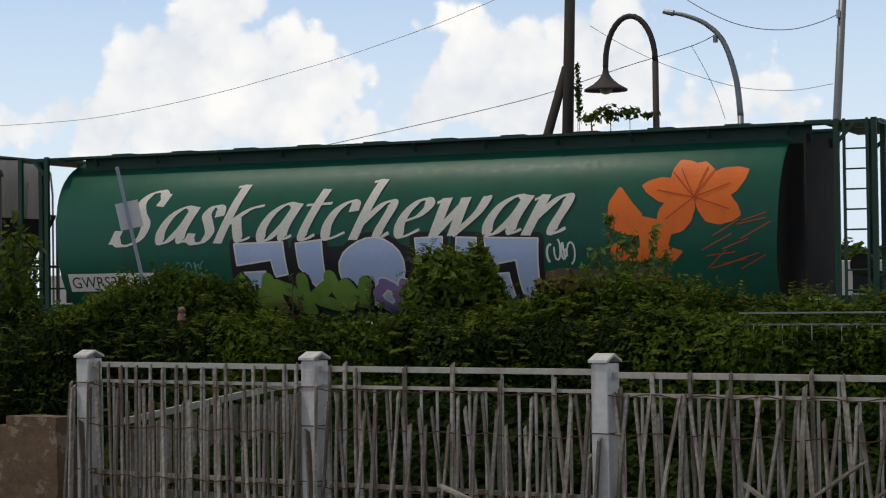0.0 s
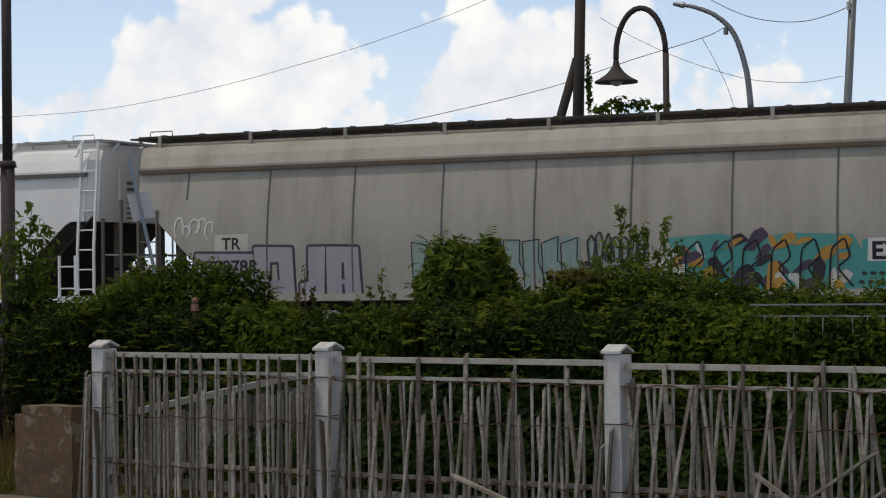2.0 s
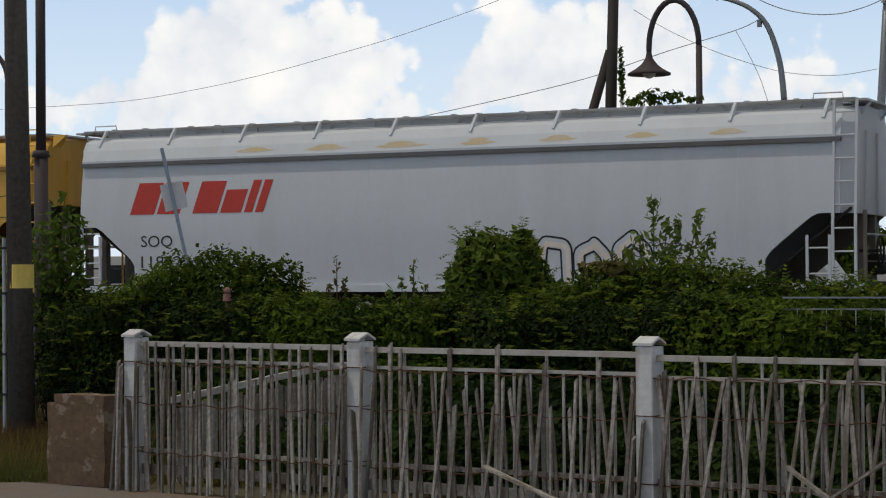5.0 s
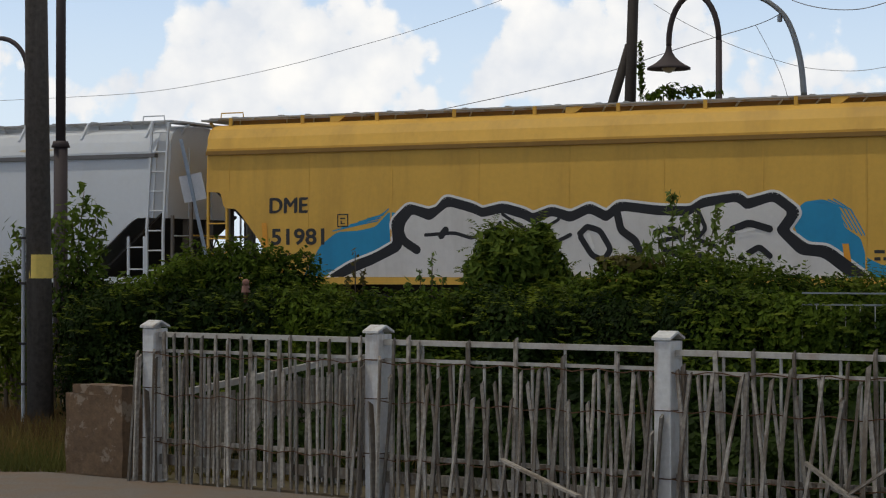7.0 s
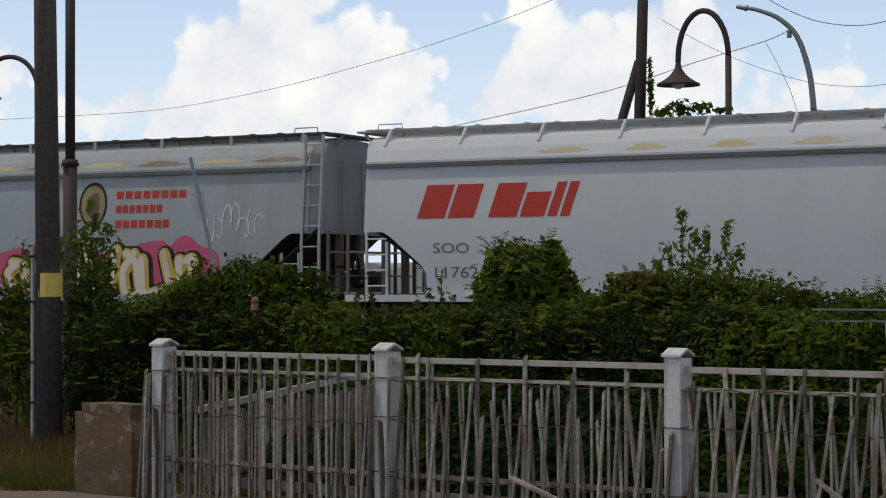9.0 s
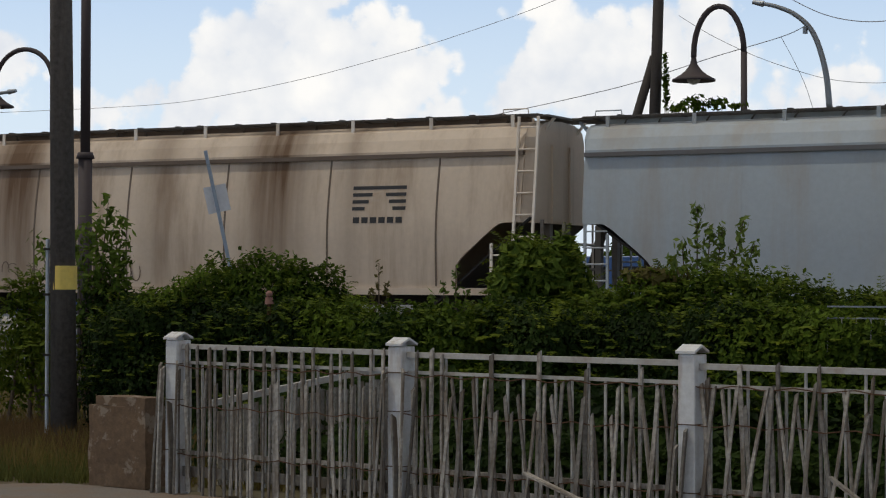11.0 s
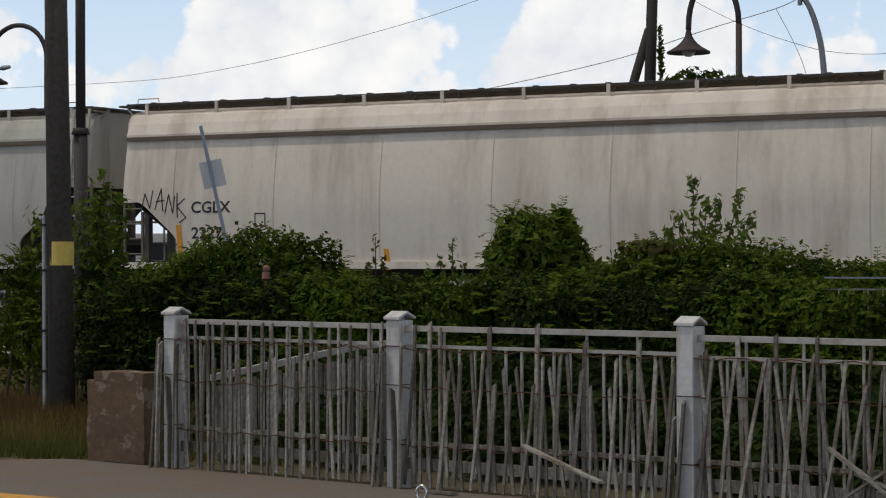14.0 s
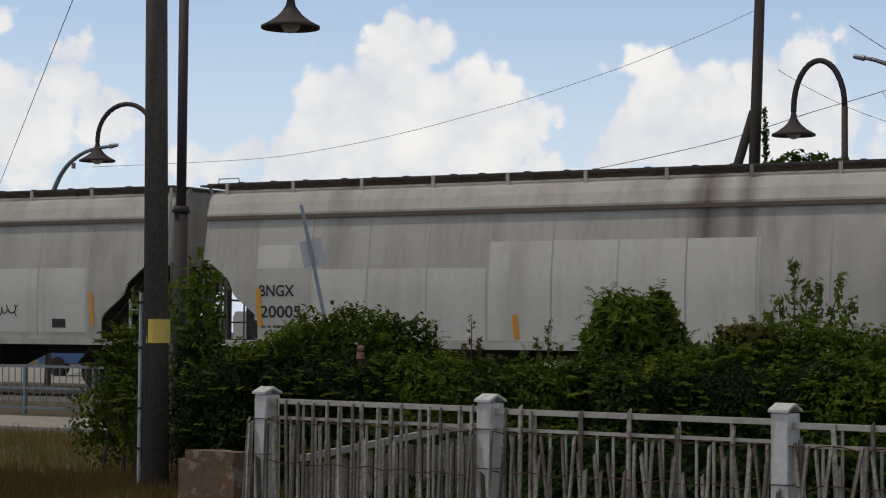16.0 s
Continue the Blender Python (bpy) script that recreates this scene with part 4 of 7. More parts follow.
    spec = [
        # name, left edge, pitch
        ("tank", 58.02, 19.6), ("tank", 38.42, 19.6), ("grey", 18.2, 20.0), ("white", 0.0, 18.2), ("pale", -18.2, 18.2), ("yellow", -37.99, 19.8),
        ("pale", -57.25, 19.25), ("blue", -75.4, 18.15), ("tan", -97.7, 22.3), ("cream", -119.8, 22.1), ("dull", -143.1, 23.3), ("dull", -165.2, 22.1)]
    for i, (kind, left, pitch) in enumerate(spec):
        if kind == "tank":
            car, h = tank_hopper_car("tank_hopper_car", "dark green round-bodied grain hopper car with open end platforms", pitch, M["green"])
        elif kind == "grey":
            car, h = hopper_car("hopper_car", "warm grey covered hopper car with graffiti along its lower side", pitch + 0.02, M["grey_car"], M["chord_tan"], M["board_dark"], M["grey_car"], rib_mat=M["chord_grey"], brackets=2.1, rib=1.985, rib_first=1.22, cut=CUT_SLOPE, belly=0.22, end_out=0.44, slope_run=1.3)
        elif kind == "white":
            car, h = hopper_car("hopper_car", "clean white covered hopper car with a thin chord in shadow grey", pitch, M["white_car"], M["chord_grey"], M["board"], M["white_car"], slant=0.06, rib=3.9, rib_first=3.2, rib_show=0.003, gap_strip=M["white_car"], cut=CUT_HIGH)
        elif kind == "pale":
            car, h = hopper_car("hopper_car", "pale bluish white covered hopper car with slanted red lettering", pitch, M["blue_white_car"], M["chord_grey"], M["board"], M["blue_white_car"], slant=0.06, rib=3.9, rib_first=3.2, rib_show=0.003, gap_strip=M["blue_white_car"])
        elif kind == "yellow":
            car, h = hopper_car("hopper_car", "ochre yellow covered hopper car with silver and blue graffiti", pitch, M["yellow_car"], M["chord_yellow"], M["board"], M["yellow_car"], rib_show=0.006, gap_strip=M["chord_yellow"], cut=CUT_NOTCH, belly=0.07, brake=-1, gussets=True)
        elif kind == "blue":
            car, h = hopper_car("hopper_car", "blue-grey covered hopper car with rust-stained roof edge", pitch, M["blue_grey_car"], M["chord_grey"], M["board_dark"], M["blue_grey_car"], rib=3.9, rib_first=3.2, rib_show=0.003, gap_strip=M["blue_grey_car"])
        elif kind == "tan":
            car, h = hopper_car("hopper_car", "tan covered hopper car with brown rust streaks", pitch, M["tan_car"], M["chord_tan"], M["board_dark"], M["cream_car"], rib=2.54, rib_first=1.3, rib_mat=M["chord_tan"], belly=0.22, gap_strip=M["chord_tan"])
        elif kind == "cream":
            car, h = hopper_car("hopper_car", "cream covered hopper car with dark stripes near one end", pitch, M["cream_car"], M["chord_tan"], M["board_dark"], M["cream_car"], rib=2.54, rib_first=1.3, belly=0.22, gap_strip=M["chord_tan"])
        else:
            car, h = hopper_car("hopper_car", "dull grey covered hopper car with patched paint", pitch, M["dull_car"], M["chord_tan"], M["board_dark"], M["dull_car"], rib=1.45, rib_first=1.4, rib_show=0.006, cut=CUT_STEP, belly=0.22, gap_strip=M["chord_tan"])
        if i >= 8:
            car.scale = (1, 1, 1.022)     # the long cars stand a little taller
        CARS.append((car, left + h))
        dress_car(i, car, h)


# skeletons of slanted serif letters, drawn with a broad pen: width, then strokes in units of the x-height
PEN = dict(
    S=(0.98, [[(0.80, 1.02), (0.86, 1.36)], [(0.84, 1.24), (0.66, 1.42), (0.42, 1.36), (0.30, 1.12), (0.44, 0.84), (0.66, 0.56), (0.66, 0.22), (0.44, 0.02), (0.18, 0.02), (0.04, 0.16)], [(0.00, 0.04), (0.03, 0.40)]]),
    a=(0.93, [[(0.74, 0.90), (0.52, 0.97), (0.26, 0.74), (0.16, 0.34), (0.26, 0.06), (0.44, 0.12), (0.66, 0.50), (0.76, 0.94)], [(0.80, 0.98), (0.70, 0.36), (0.76, 0.08), (0.94, 0.16)]]),
    s=(0.62, [[(0.56, 0.70), (0.50, 0.92), (0.32, 0.96), (0.22, 0.76), (0.36, 0.52), (0.48, 0.28), (0.38, 0.05), (0.18, 0.02), (0.05, 0.12)], [(0.02, 0.04), (0.04, 0.28)]]),
    k=(0.98, [[(0.02, 1.46), (0.22, 1.50)], [(0.22, 1.52), (0.16, 0.00)], [(0.94, 0.95), (0.62, 0.86), (0.26, 0.52)], [(0.40, 0.62), (0.56, 0.26), (0.70, 0.06), (0.92, 0.14)]]),
    t=(0.62, [[(0.36, 1.32), (0.26, 0.30), (0.34, 0.05), (0.56, 0.16)], [(0.06, 0.92), (0.66, 0.95)]]),
    c=(0.74, [[(0.64, 0.72), (0.60, 0.92), (0.44, 0.97), (0.22, 0.74), (0.16, 0.34), (0.30, 0.05), (0.64, 0.20)]]),
    h=(0.96, [[(0.02, 1.46), (0.22, 1.50)], [(0.22, 1.52), (0.16, 0.00)], [(0.22, 0.42), (0.50, 0.86), (0.70, 0.94), (0.76, 0.74), (0.68, 0.20), (0.76, 0.04), (0.94, 0.16)]]),
    e=(0.78, [[(0.20, 0.42), (0.50, 0.56), (0.64, 0.80), (0.54, 0.96), (0.36, 0.92), (0.20, 0.66), (0.17, 0.30), (0.32, 0.05), (0.66, 0.22)]]),
    w=(1.22, [[(0.02, 0.86), (0.18, 0.96)], [(0.20, 0.98), (0.26, 0.04)], [(0.26, 0.04), (0.62, 0.82)], [(0.62, 0.98), (0.68, 0.04)], [(0.68, 0.04), (1.02, 0.56), (1.10, 0.98)], [(1.00, 0.94), (1.18, 0.99)]]),
    n=(0.98, [[(0.02, 0.86), (0.20, 0.96)], [(0.22, 0.98), (0.16, 0.00)], [(0.22, 0.42), (0.50, 0.86), (0.70, 0.94), (0.76, 0.74), (0.68, 0.20), (0.76, 0.04), (0.96, 0.16)]]),
)


def pen_lettering(text, x0, x1, z0, xh, mat, parent, wrap, slant=0.40, nib=0.225, thin=0.032):
    """Slanted serif lettering with thick and thin strokes, from x0 to x1, on the line z0, xh high."""
    bm = bmesh.new()
    total, u, layer = sum(PEN[ch][0] for ch in text), 0.0, 0
    kx = (x1 - x0) / total
    for ch in text:
        width, strokes = PEN[ch]
        for line in strokes:
            pts = [Vector(p) for p in line]
            path = []
            for k in range(len(pts) - 1):
                p, q, r, t = pts[max(k - 1, 0)], pts[k], pts[k + 1], pts[min(k + 2, len(pts) - 1)]
                for j in range(7):
                    f = j / 7
                    path.append(0.5 * (2 * q + (r - p) * f + (2 * p - 5 * q + 4 * r - t) * f * f + (3 * q - p - 3 * r + t) * f ** 3))
            path.append(pts[-1])
            rows = []
            for k, p in enumerate(path):
                d = (path[min(k + 1, len(path) - 1)] - path[max(k - 1, 0)]).normalized()
                side = Vector((-d.y, d.x))
                pen = Vector((math.cos(0.22), math.sin(0.22))) * nib / 2
                if pen.dot(side) < 0:
                    pen = -pen
                off = side * max(pen.dot(side), thin)
                rows.append([bm.verts.new((x0 + kx * (u + v.x + slant * (v.y - 0.35)), 0.0006 * layer, z0 + xh * v.y)) for v in (p + off, p - off)])
            for a, b in zip(rows, rows[1:]):
                bm.faces.new((a[0], b[0], b[1], a[1]))
            layer += 1
        u += width
    lay_on_side(bm, 0.006, wrap, parent)
    return part("lettering", bm, mat, parent, "large slanted white serif lettering")


LETTERS = dict(
    s=[[(1, 0.85), (0.55, 1), (0.12, 0.8), (0.3, 0.55), (0.85, 0.42), (0.9, 0.12), (0.45, 0), (0, 0.15)]],
    k=[[(0.15, 1), (0.1, 0)], [(0.95, 0.98), (0.2, 0.5), (1, 0)]],
    o=[[(0.5, 1), (0.1, 0.75), (0.1, 0.25), (0.5, 0), (0.9, 0.25), (0.9, 0.75), (0.5, 1)]],
    p=[[(0.12, 0), (0.12, 1), (0.8, 0.95), (0.88, 0.6), (0.15, 0.45)]],
    e=[[(1, 1), (0.12, 0.92), (0.1, 0.5), (0.8, 0.52), (0.1, 0.5), (0.1, 0.05), (1, 0)]],
    z=[[(0, 0.95), (0.95, 0.95), (0.9, 0.55), (0.1, 0.5), (0.05, 0.0)]],
    u=[[(0.1, 1), (0.1, 0.1), (0.9, 0.1), (0.9, 1)]],
    l=[[(0.1, 1), (0.12, 0.05), (0.95, 0.05)]],
    n=[[(0.1, 0), (0.1, 1), (0.9, 0.85), (0.9, 0)]],
    w=[[(0, 1), (0.25, 0), (0.5, 0.8), (0.75, 0), (1, 1)]],
)


def spray(car, shapes, x0, x1, z0, z1, w, layers, wrap=None, seed=0, jig=0.05, base=0.003):
    """A sprayed row of bulging letter-like shapes: each layer is (material, extra width, drop)."""
    rnd = random.Random(seed)
    lines = []
    n = len(shapes)
    for i, ch in enumerate(shapes):
        a, b = x0 + (x1 - x0) * (i + 0.06) / n, x0 + (x1 - x0) * (i + 0.97) / n
        d = rnd.uniform(-0.05, 0.1) * (z1 - z0)
        for line in LETTERS[ch]:
            lines.append(rounded([(a + (b - a) * u + rnd.uniform(-jig, jig), z0 + d + (z1 - z0) * v + rnd.uniform(-jig, jig)) for u, v in line]))
    for k, (mat, extra, drop) in enumerate(layers):
        polys = []
        for line in lines:
            polys += stroke([(x + drop, z - drop) for x, z in line], w + extra)
        # one lift for each piece, so that none lies in another's plane
        flat_layer("graffiti", polys, mat, car, base, wrap)
        base += 0.00003 * len(polys) + 0.0008


def scrawl(car, x0, x1, z0, z1, mat, seed, n=14, w=0.035, wrap=None, lift=0.012):
    """A scribbled tag: n loops and hooks in a row."""
    rnd = random.Random(seed)
    polys, mid, half = [], (z0 + z1) / 2, (z1 - z0) / 2
    for k in range(n):
        x = x0 + (x1 - x0) * (k + 0.5) / n
        wide = (x1 - x0) / n * rnd.uniform(0.4, 0.8)
        turn, start = rnd.choice((-1, 1)) * rnd.uniform(2.2, 5.2), rnd.uniform(0, 6.28)
        tall, z = half * rnd.uniform(0.45, 1.0), mid + half * rnd.uniform(-0.35, 0.35)
        pts = [(x + wide * math.cos(start + turn * j / 8) + 0.3 * wide * j / 8, z + tall * math.sin(start + turn * j / 8)) for j in range(9)]
        if rnd.random() < 0.4:
            pts.append((pts[-1][0] + rnd.uniform(-0.5, 0.9) * wide, z + tall * rnd.uniform(-1, 1)))
        polys += stroke(pts, w * rnd.uniform(0.7, 1.1), False)
    flat_layer("scrawl", polys, mat, car, lift, wrap)


def rect(x0, z0, x1, z1, lean=0.0):
    return [(x0, z0), (x1, z0), (x1 + lean, z1), (x0 + lean, z1)]


def marker(car, x, z0, z1, lean=-0.08):
    flat_layer("reflector", [rect(x - 0.06, z0, x + 0.06, z1, lean)], M["orange"], car, 0.012, label="orange reflective strip")


def small_print(car, x, z, mat, seed, w=1.1, rows=3):
    """Data too small to read, as short bars."""
    rnd = random.Random(seed)
    polys = []
    for r in range(rows):
        u = x
        while u < x + w:
            d = rnd.uniform(0.08, 0.25)
            polys.append(rect(u, z - 0.13 * r, u + d, z - 0.13 * r + 0.06))
            u += d + 0.05
    flat_layer("small_print", polys, mat, car, 0.005)


def frame_box(x0, z0, x1, z1, w=0.025):
    return [rect(x0, z0, x1, z0 + w), rect(x0, z1 - w, x1, z1), rect(x0, z0 + w, x0 + w, z1 - w), rect(x1 - w, z0 + w, x1, z1 - w)]


def slant_mark(car, x, z, hgt):
    """A slanted red word mark, reduced to plain solid blocks."""
    polys, u = [], x
    for wd, k in ((0.62, 1.0), (0.58, 1.0), (0.0, 0), (0.62, 1.0), (0.52, 0.72), (0.2, 1.0), (0.2, 1.0)):
        if k:
            polys.append([(u, z), (u + wd, z), (u + wd + 0.32 * hgt * k, z + hgt * k), (u + 0.32 * hgt * k, z + hgt * k)])
        u += wd + (0.07 if k else 0.25)
    flat_layer("word_mark", polys, M["red"], car, 0.006, label="slanted red block mark")


def roof_bleed(car, x, w, seed, mat):
    """A flat rust stain on the sloping roof edge."""
    bm = bmesh.new()
    top = belly_side(CAR_BELLY[car.name], CHORD)
    a, b = Vector((0, -top - 0.05, CHORD + 0.09)), Vector((0, -top + 0.05, CHORD + 0.32))
    up = (b - a).normalized()
    out = Vector((0, -up.z, up.y)) * 0.004
    rnd = random.Random(seed)
    for k, lift in enumerate((0.10, 0.15)):
        ww, d = w * (1 - 0.4 * k), lift + rnd.uniform(-0.01, 0.01)
        pts = [(-ww, d), (-0.8 * ww, d + 0.035), (-0.3 * ww, d + 0.055), (0.4 * ww, d + 0.05), (ww, d + 0.015), (0.5 * ww, d - 0.02), (-0.1 * ww, d - 0.03), (-0.7 * ww, d - 0.025)]
        face(bm, [Vector((x + u, 0, 0)) + a + up * v + out * (1 + 0.3 * k) for u, v in pts])
    bm.normal_update()
    for f in bm.faces:
        if f.normal.y > 0:
            f.normal_flip()
    part("rust_stain", bm, mat, car)


def stripes_mark(car, x, z, mat):
    polys = []
    for r in range(4):
        zz = z + 0.46 - 0.14 * r
        gap = (0.0, 0.24, 0.36, 0.5)[r]
        if gap == 0:
            polys.append(rect(x, zz, x + 1.25, zz + 0.07))
        else:
            polys += [rect(x, zz, x + 0.62 - gap * 0.65, zz + 0.07), rect(x + 0.62 + gap * 0.65, zz, x + 1.25, zz + 0.07)]
    flat_layer("stripe_mark", polys, mat, car, 0.006, label="dark stripes round a pale gap")


def end_mark(mark, h, y=-0.3):
    """Turns a flat mark from the car's side onto its right-hand end sheet."""
    for v in mark.data.vertices:
        v.co.y = -SIDE
    mark.rotation_euler, mark.location = (0, 0, math.pi / 2), (h + 0.226 - SIDE, y, 0)


def dress_car(i, car, h):
    """Lettering, markings and graffiti, placed from the car's left edge."""
    L = -h
    if i == 1:
        wr = on_cylinder
        pen_lettering("Saskatchewan", L + 2.62, L + 12.95, 2.42, 0.80, M["label_white"], car, wr)
        flat_layer("number_board", [rect(L + 1.30, 1.46, L + 3.49, 1.84)], M["label_white"], car, 0.006, wr)
        lettering("GWRS306102", L + 1.38, L + 3.42, 1.53, 1.77, M["label_black"], car, 0.010, wrap=wr)
        pale = [[(5.5, 2.4), (6.65, 2.42), (6.72, 1.75), (6.42, 1.7), (6.36, 2.05), (5.55, 1.95)], [(5.62, 1.8), (6.2, 1.82), (6.3, 1.6), (6.1, 1.3), (5.7, 1.3)],
                [(6.95, 2.38), (7.55, 2.44), (7.58, 1.65), (7.3, 1.5), (7.0, 1.9)], blob(8.65, 1.78, 0.74, 0.68, 22, 0.03, 2),
                [(9.65, 2.42), (10.25, 2.44), (10.22, 1.5), (10.5, 1.42), (10.55, 2.42), (10.98, 2.4), (10.95, 1.1), (9.75, 1.12)],
                [(11.15, 2.4), (12.28, 2.36), (12.22, 1.3), (11.85, 1.1), (11.8, 1.95), (11.2, 1.85)], [(11.2, 1.68), (11.62, 1.7), (11.66, 1.15), (11.25, 1.15)]]
        flat_layer("graffiti", [rect(L + 5.4, 1.25, L + 12.3, 2.3)] + sum([stroke([(L + x, z) for x, z in p + p[:1]], 0.24) for p in pale], []), M["g_black"], car, 0.010, wr)
        flat_layer("graffiti", [[(L + x, z) for x, z in p] for p in pale], M["g_pale"], car, 0.022, wr)
        flat_layer("graffiti", sum([stroke([(L + x, z) for x, z in p + p[:1]], 0.035) for p in pale], []), M["g_white"], car, 0.0235, wr)
        spray(car, "wnkw", L + 5.5, L + 8.4, 0.98, 1.55, 0.22, [(M["g_black"], 0.14, 0.03), (M["g_green"], 0.06, 0)], wr, 5, 0.1, 0.024)
        spray(car, "oooo", L + 8.6, L + 10.6, 0.98, 1.5, 0.16, [(M["g_white"], 0.1, 0), (M["g_purple"], 0.03, 0)], wr, 6, 0.08, 0.024)
        flat_layer("graffiti", [blob(L + 13.2, 1.35, 0.9, 0.5, seed=4), blob(L + 14.3, 1.3, 0.7, 0.45, seed=6)], M["g_brown"], car, 0.012, wr)
        scrawl(car, L + 12.9, L + 14.4, 1.1, 1.7, M["g_black"], 8, 6, 0.05, wr, 0.02)
        scrawl(car, L + 12.45, L + 13.0, 1.85, 2.3, M["g_white"], 9, 4, 0.05, wr, 0.02)
        scrawl(car, L + 4.3, L + 4.8, 1.7, 2.1, M["g_teal"], 10, 4, 0.03, wr, 0.02)
        # the open lily, a bud and a drooping flower below it
        petals = []
        mid_x, mid_z = L + 15.42, 3.06
        for ang, ln, wd in ((24, 1.15, 0.30), (-24, 0.98, 0.34), (72, 0.70, 0.42), (112, 0.80, 0.36), (165, 1.08, 0.26), (222, 1.0, 0.34)):
            ca, sa = math.cos(math.radians(ang)), math.sin(math.radians(ang))
            shape = [(0.0, 0.0), (0.15, -0.55), (0.4, -1.0), (0.68, -0.85), (0.88, -0.4), (1.0, 0.1), (0.86, 0.55), (0.6, 0.95), (0.35, 0.9), (0.12, 0.5)]
            petals.append([(mid_x + ln * u * ca - wd * v * sa, mid_z + ln * u * sa + wd * v * ca) for u, v in shape])
        petals += [[(L + 13.72, 2.55), (L + 13.72, 3.0), (L + 13.95, 3.33), (L + 14.2, 3.0), (L + 14.42, 2.75), (L + 14.35, 2.35), (L + 14.0, 2.4)],
                   [(L + 14.3, 2.75), (L + 14.75, 2.65), (L + 15.1, 2.8), (L + 14.95, 2.3), (L + 14.9, 2.15), (L + 15.2, 2.05), (L + 15.0, 1.85), (L + 14.6, 1.95), (L + 14.3, 1.85), (L + 14.35, 2.2)],
                   [(L + 13.7, 2.05), (L + 13.85, 2.25), (L + 14.1, 2.1), (L + 14.45, 2.15), (L + 14.4, 1.85), (L + 13.8, 1.9)]]
        for k, p in enumerate(petals):
            flat_layer("petal", [rounded(p + p[:1], 1)[:-1]], M["g_orange"], car, 0.006 + 0.0015 * k, wr)
        rnd = random.Random(4)
        lines = []
        for ang in (24, 60, 72, 112, 125, 165, -24, 222):
            a = math.radians(ang)
            lines += stroke([(mid_x, mid_z), (mid_x + 0.75 * math.cos(a), mid_z + 0.6 * math.sin(a))], 0.02)
        for k in range(12):
            x, z = L + rnd.uniform(15.5, 16.4), rnd.uniform(1.6, 2.75)
            lines += stroke([(x, z), (x + rnd.uniform(0.3, 0.6), z + rnd.uniform(0.05, 0.35))], 0.02)
        flat_layer("petal_line", lines, M["petal_line"], car, 0.026, wr)
    elif i == 2:
        flat_layer("number_board", [rect(L + 1.95, 2.03, L + 2.75, 2.42)], M["patch"], car, 0.002)
        lettering("TR", L + 2.12, L + 2.58, 2.1, 2.35, M["label_black"], car, fat=0.02)
        shift = lambda pts: [(L + x, z) for x, z in pts]
        # chrome block letters with a dark edge
        blocks = [[(1.45, 1.55), (1.5, 2.0), (2.85, 1.98), (2.85, 1.5), (2.6, 1.45), (2.0, 1.1), (1.6, 1.1), (2.0, 1.5)], [(2.95, 1.08), (2.92, 2.12), (3.78, 2.1), (3.82, 1.06), (3.55, 1.06), (3.5, 1.85), (3.25, 1.85), (3.22, 1.08)],
                  [(4.0, 1.1), (4.0, 1.35), (4.2, 1.4), (4.2, 2.1), (4.55, 2.1), (4.5, 1.08)], [(4.62, 1.08), (4.62, 2.1), (5.3, 2.08), (5.36, 1.06), (5.05, 1.06), (5.02, 1.82), (4.92, 1.82), (4.9, 1.08)]]
        flat_layer("graffiti", sum([stroke(shift(p + p[:1]), 0.16) for p in blocks], []), M["plum"], car, 0.003)
        flat_layer("graffiti", [shift(p) for p in blocks] + sum([stroke(shift(p + p[:1]), 0.05) for p in blocks], []), M["chrome_spray"], car, 0.0095)
        flat_layer("graffiti", [[(L + 0.5 * (x + sum(q[0] for q in p) / len(p)), z * 0.35 + 0.72) for x, z in p] for p in blocks], M["lilac"], car, 0.015)
        lettering("398785", L + 1.74, L + 2.95, 1.62, 1.88, M["label_black"], car, 0.020, fat=0.02)
        scrawl(car, L + 0.95, L + 1.9, 2.3, 2.8, M["g_white"], 13, 5, 0.04)
        # faint teal sketch letters, a crowned scribble and a coloured piece
        rnd = random.Random(14)
        tall = []
        for k in range(9):
            x = 6.6 + 0.4 * k
            tall += stroke(shift([(x, 1.2 + rnd.uniform(-0.1, 0.3)), (x + 0.05, 2.1 + rnd.uniform(-0.1, 0.1)), (x + 0.25, 2.12 + rnd.uniform(-0.1, 0.08)), (x + 0.2, 1.7), (x + 0.36, 1.5 + rnd.uniform(-0.2, 0.2))]), 0.17)
        flat_layer("graffiti", tall, M["g_mint"], car, 0.003)
        edges = []
        for k in range(9):
            x = 6.55 + 0.4 * k
            edges += stroke(shift([(x, 1.15 + rnd.uniform(-0.1, 0.3)), (x - 0.03, 2.16 + rnd.uniform(-0.1, 0.08)), (x + 0.32, 2.2 + rnd.uniform(-0.12, 0.05)), (x + 0.3, 1.75), (x + 0.44, 1.5 + rnd.uniform(-0.2, 0.2))]), 0.022, False)
        flat_layer("graffiti", edges, M["ink"], car, 0.011)
        crown = []
        for k in range(7):
            x = 10.3 + 0.17 * k
            crown += stroke(shift([(x, 1.72), (x - 0.03, 2.12 + 0.1 * math.sin(k * 2.2)), (x + 0.06, 2.24 + 0.06 * math.sin(k * 1.3)), (x + 0.13, 2.1), (x + 0.1, 1.75)]), 0.04, False)
        crown += stroke(shift([(10.25, 1.7), (10.6, 1.55), (11.1, 1.62), (11.5, 1.55)]), 0.10) + stroke(shift([(10.7, 1.32), (10.85, 1.45), (11.0, 1.3), (10.85, 1.2), (10.7, 1.32)]), 0.06)
        for k in range(5):
            crown += stroke(shift([(9.6 + 0.12 * k, 1.1), (9.66 + 0.12 * k, 1.28)]), 0.05)
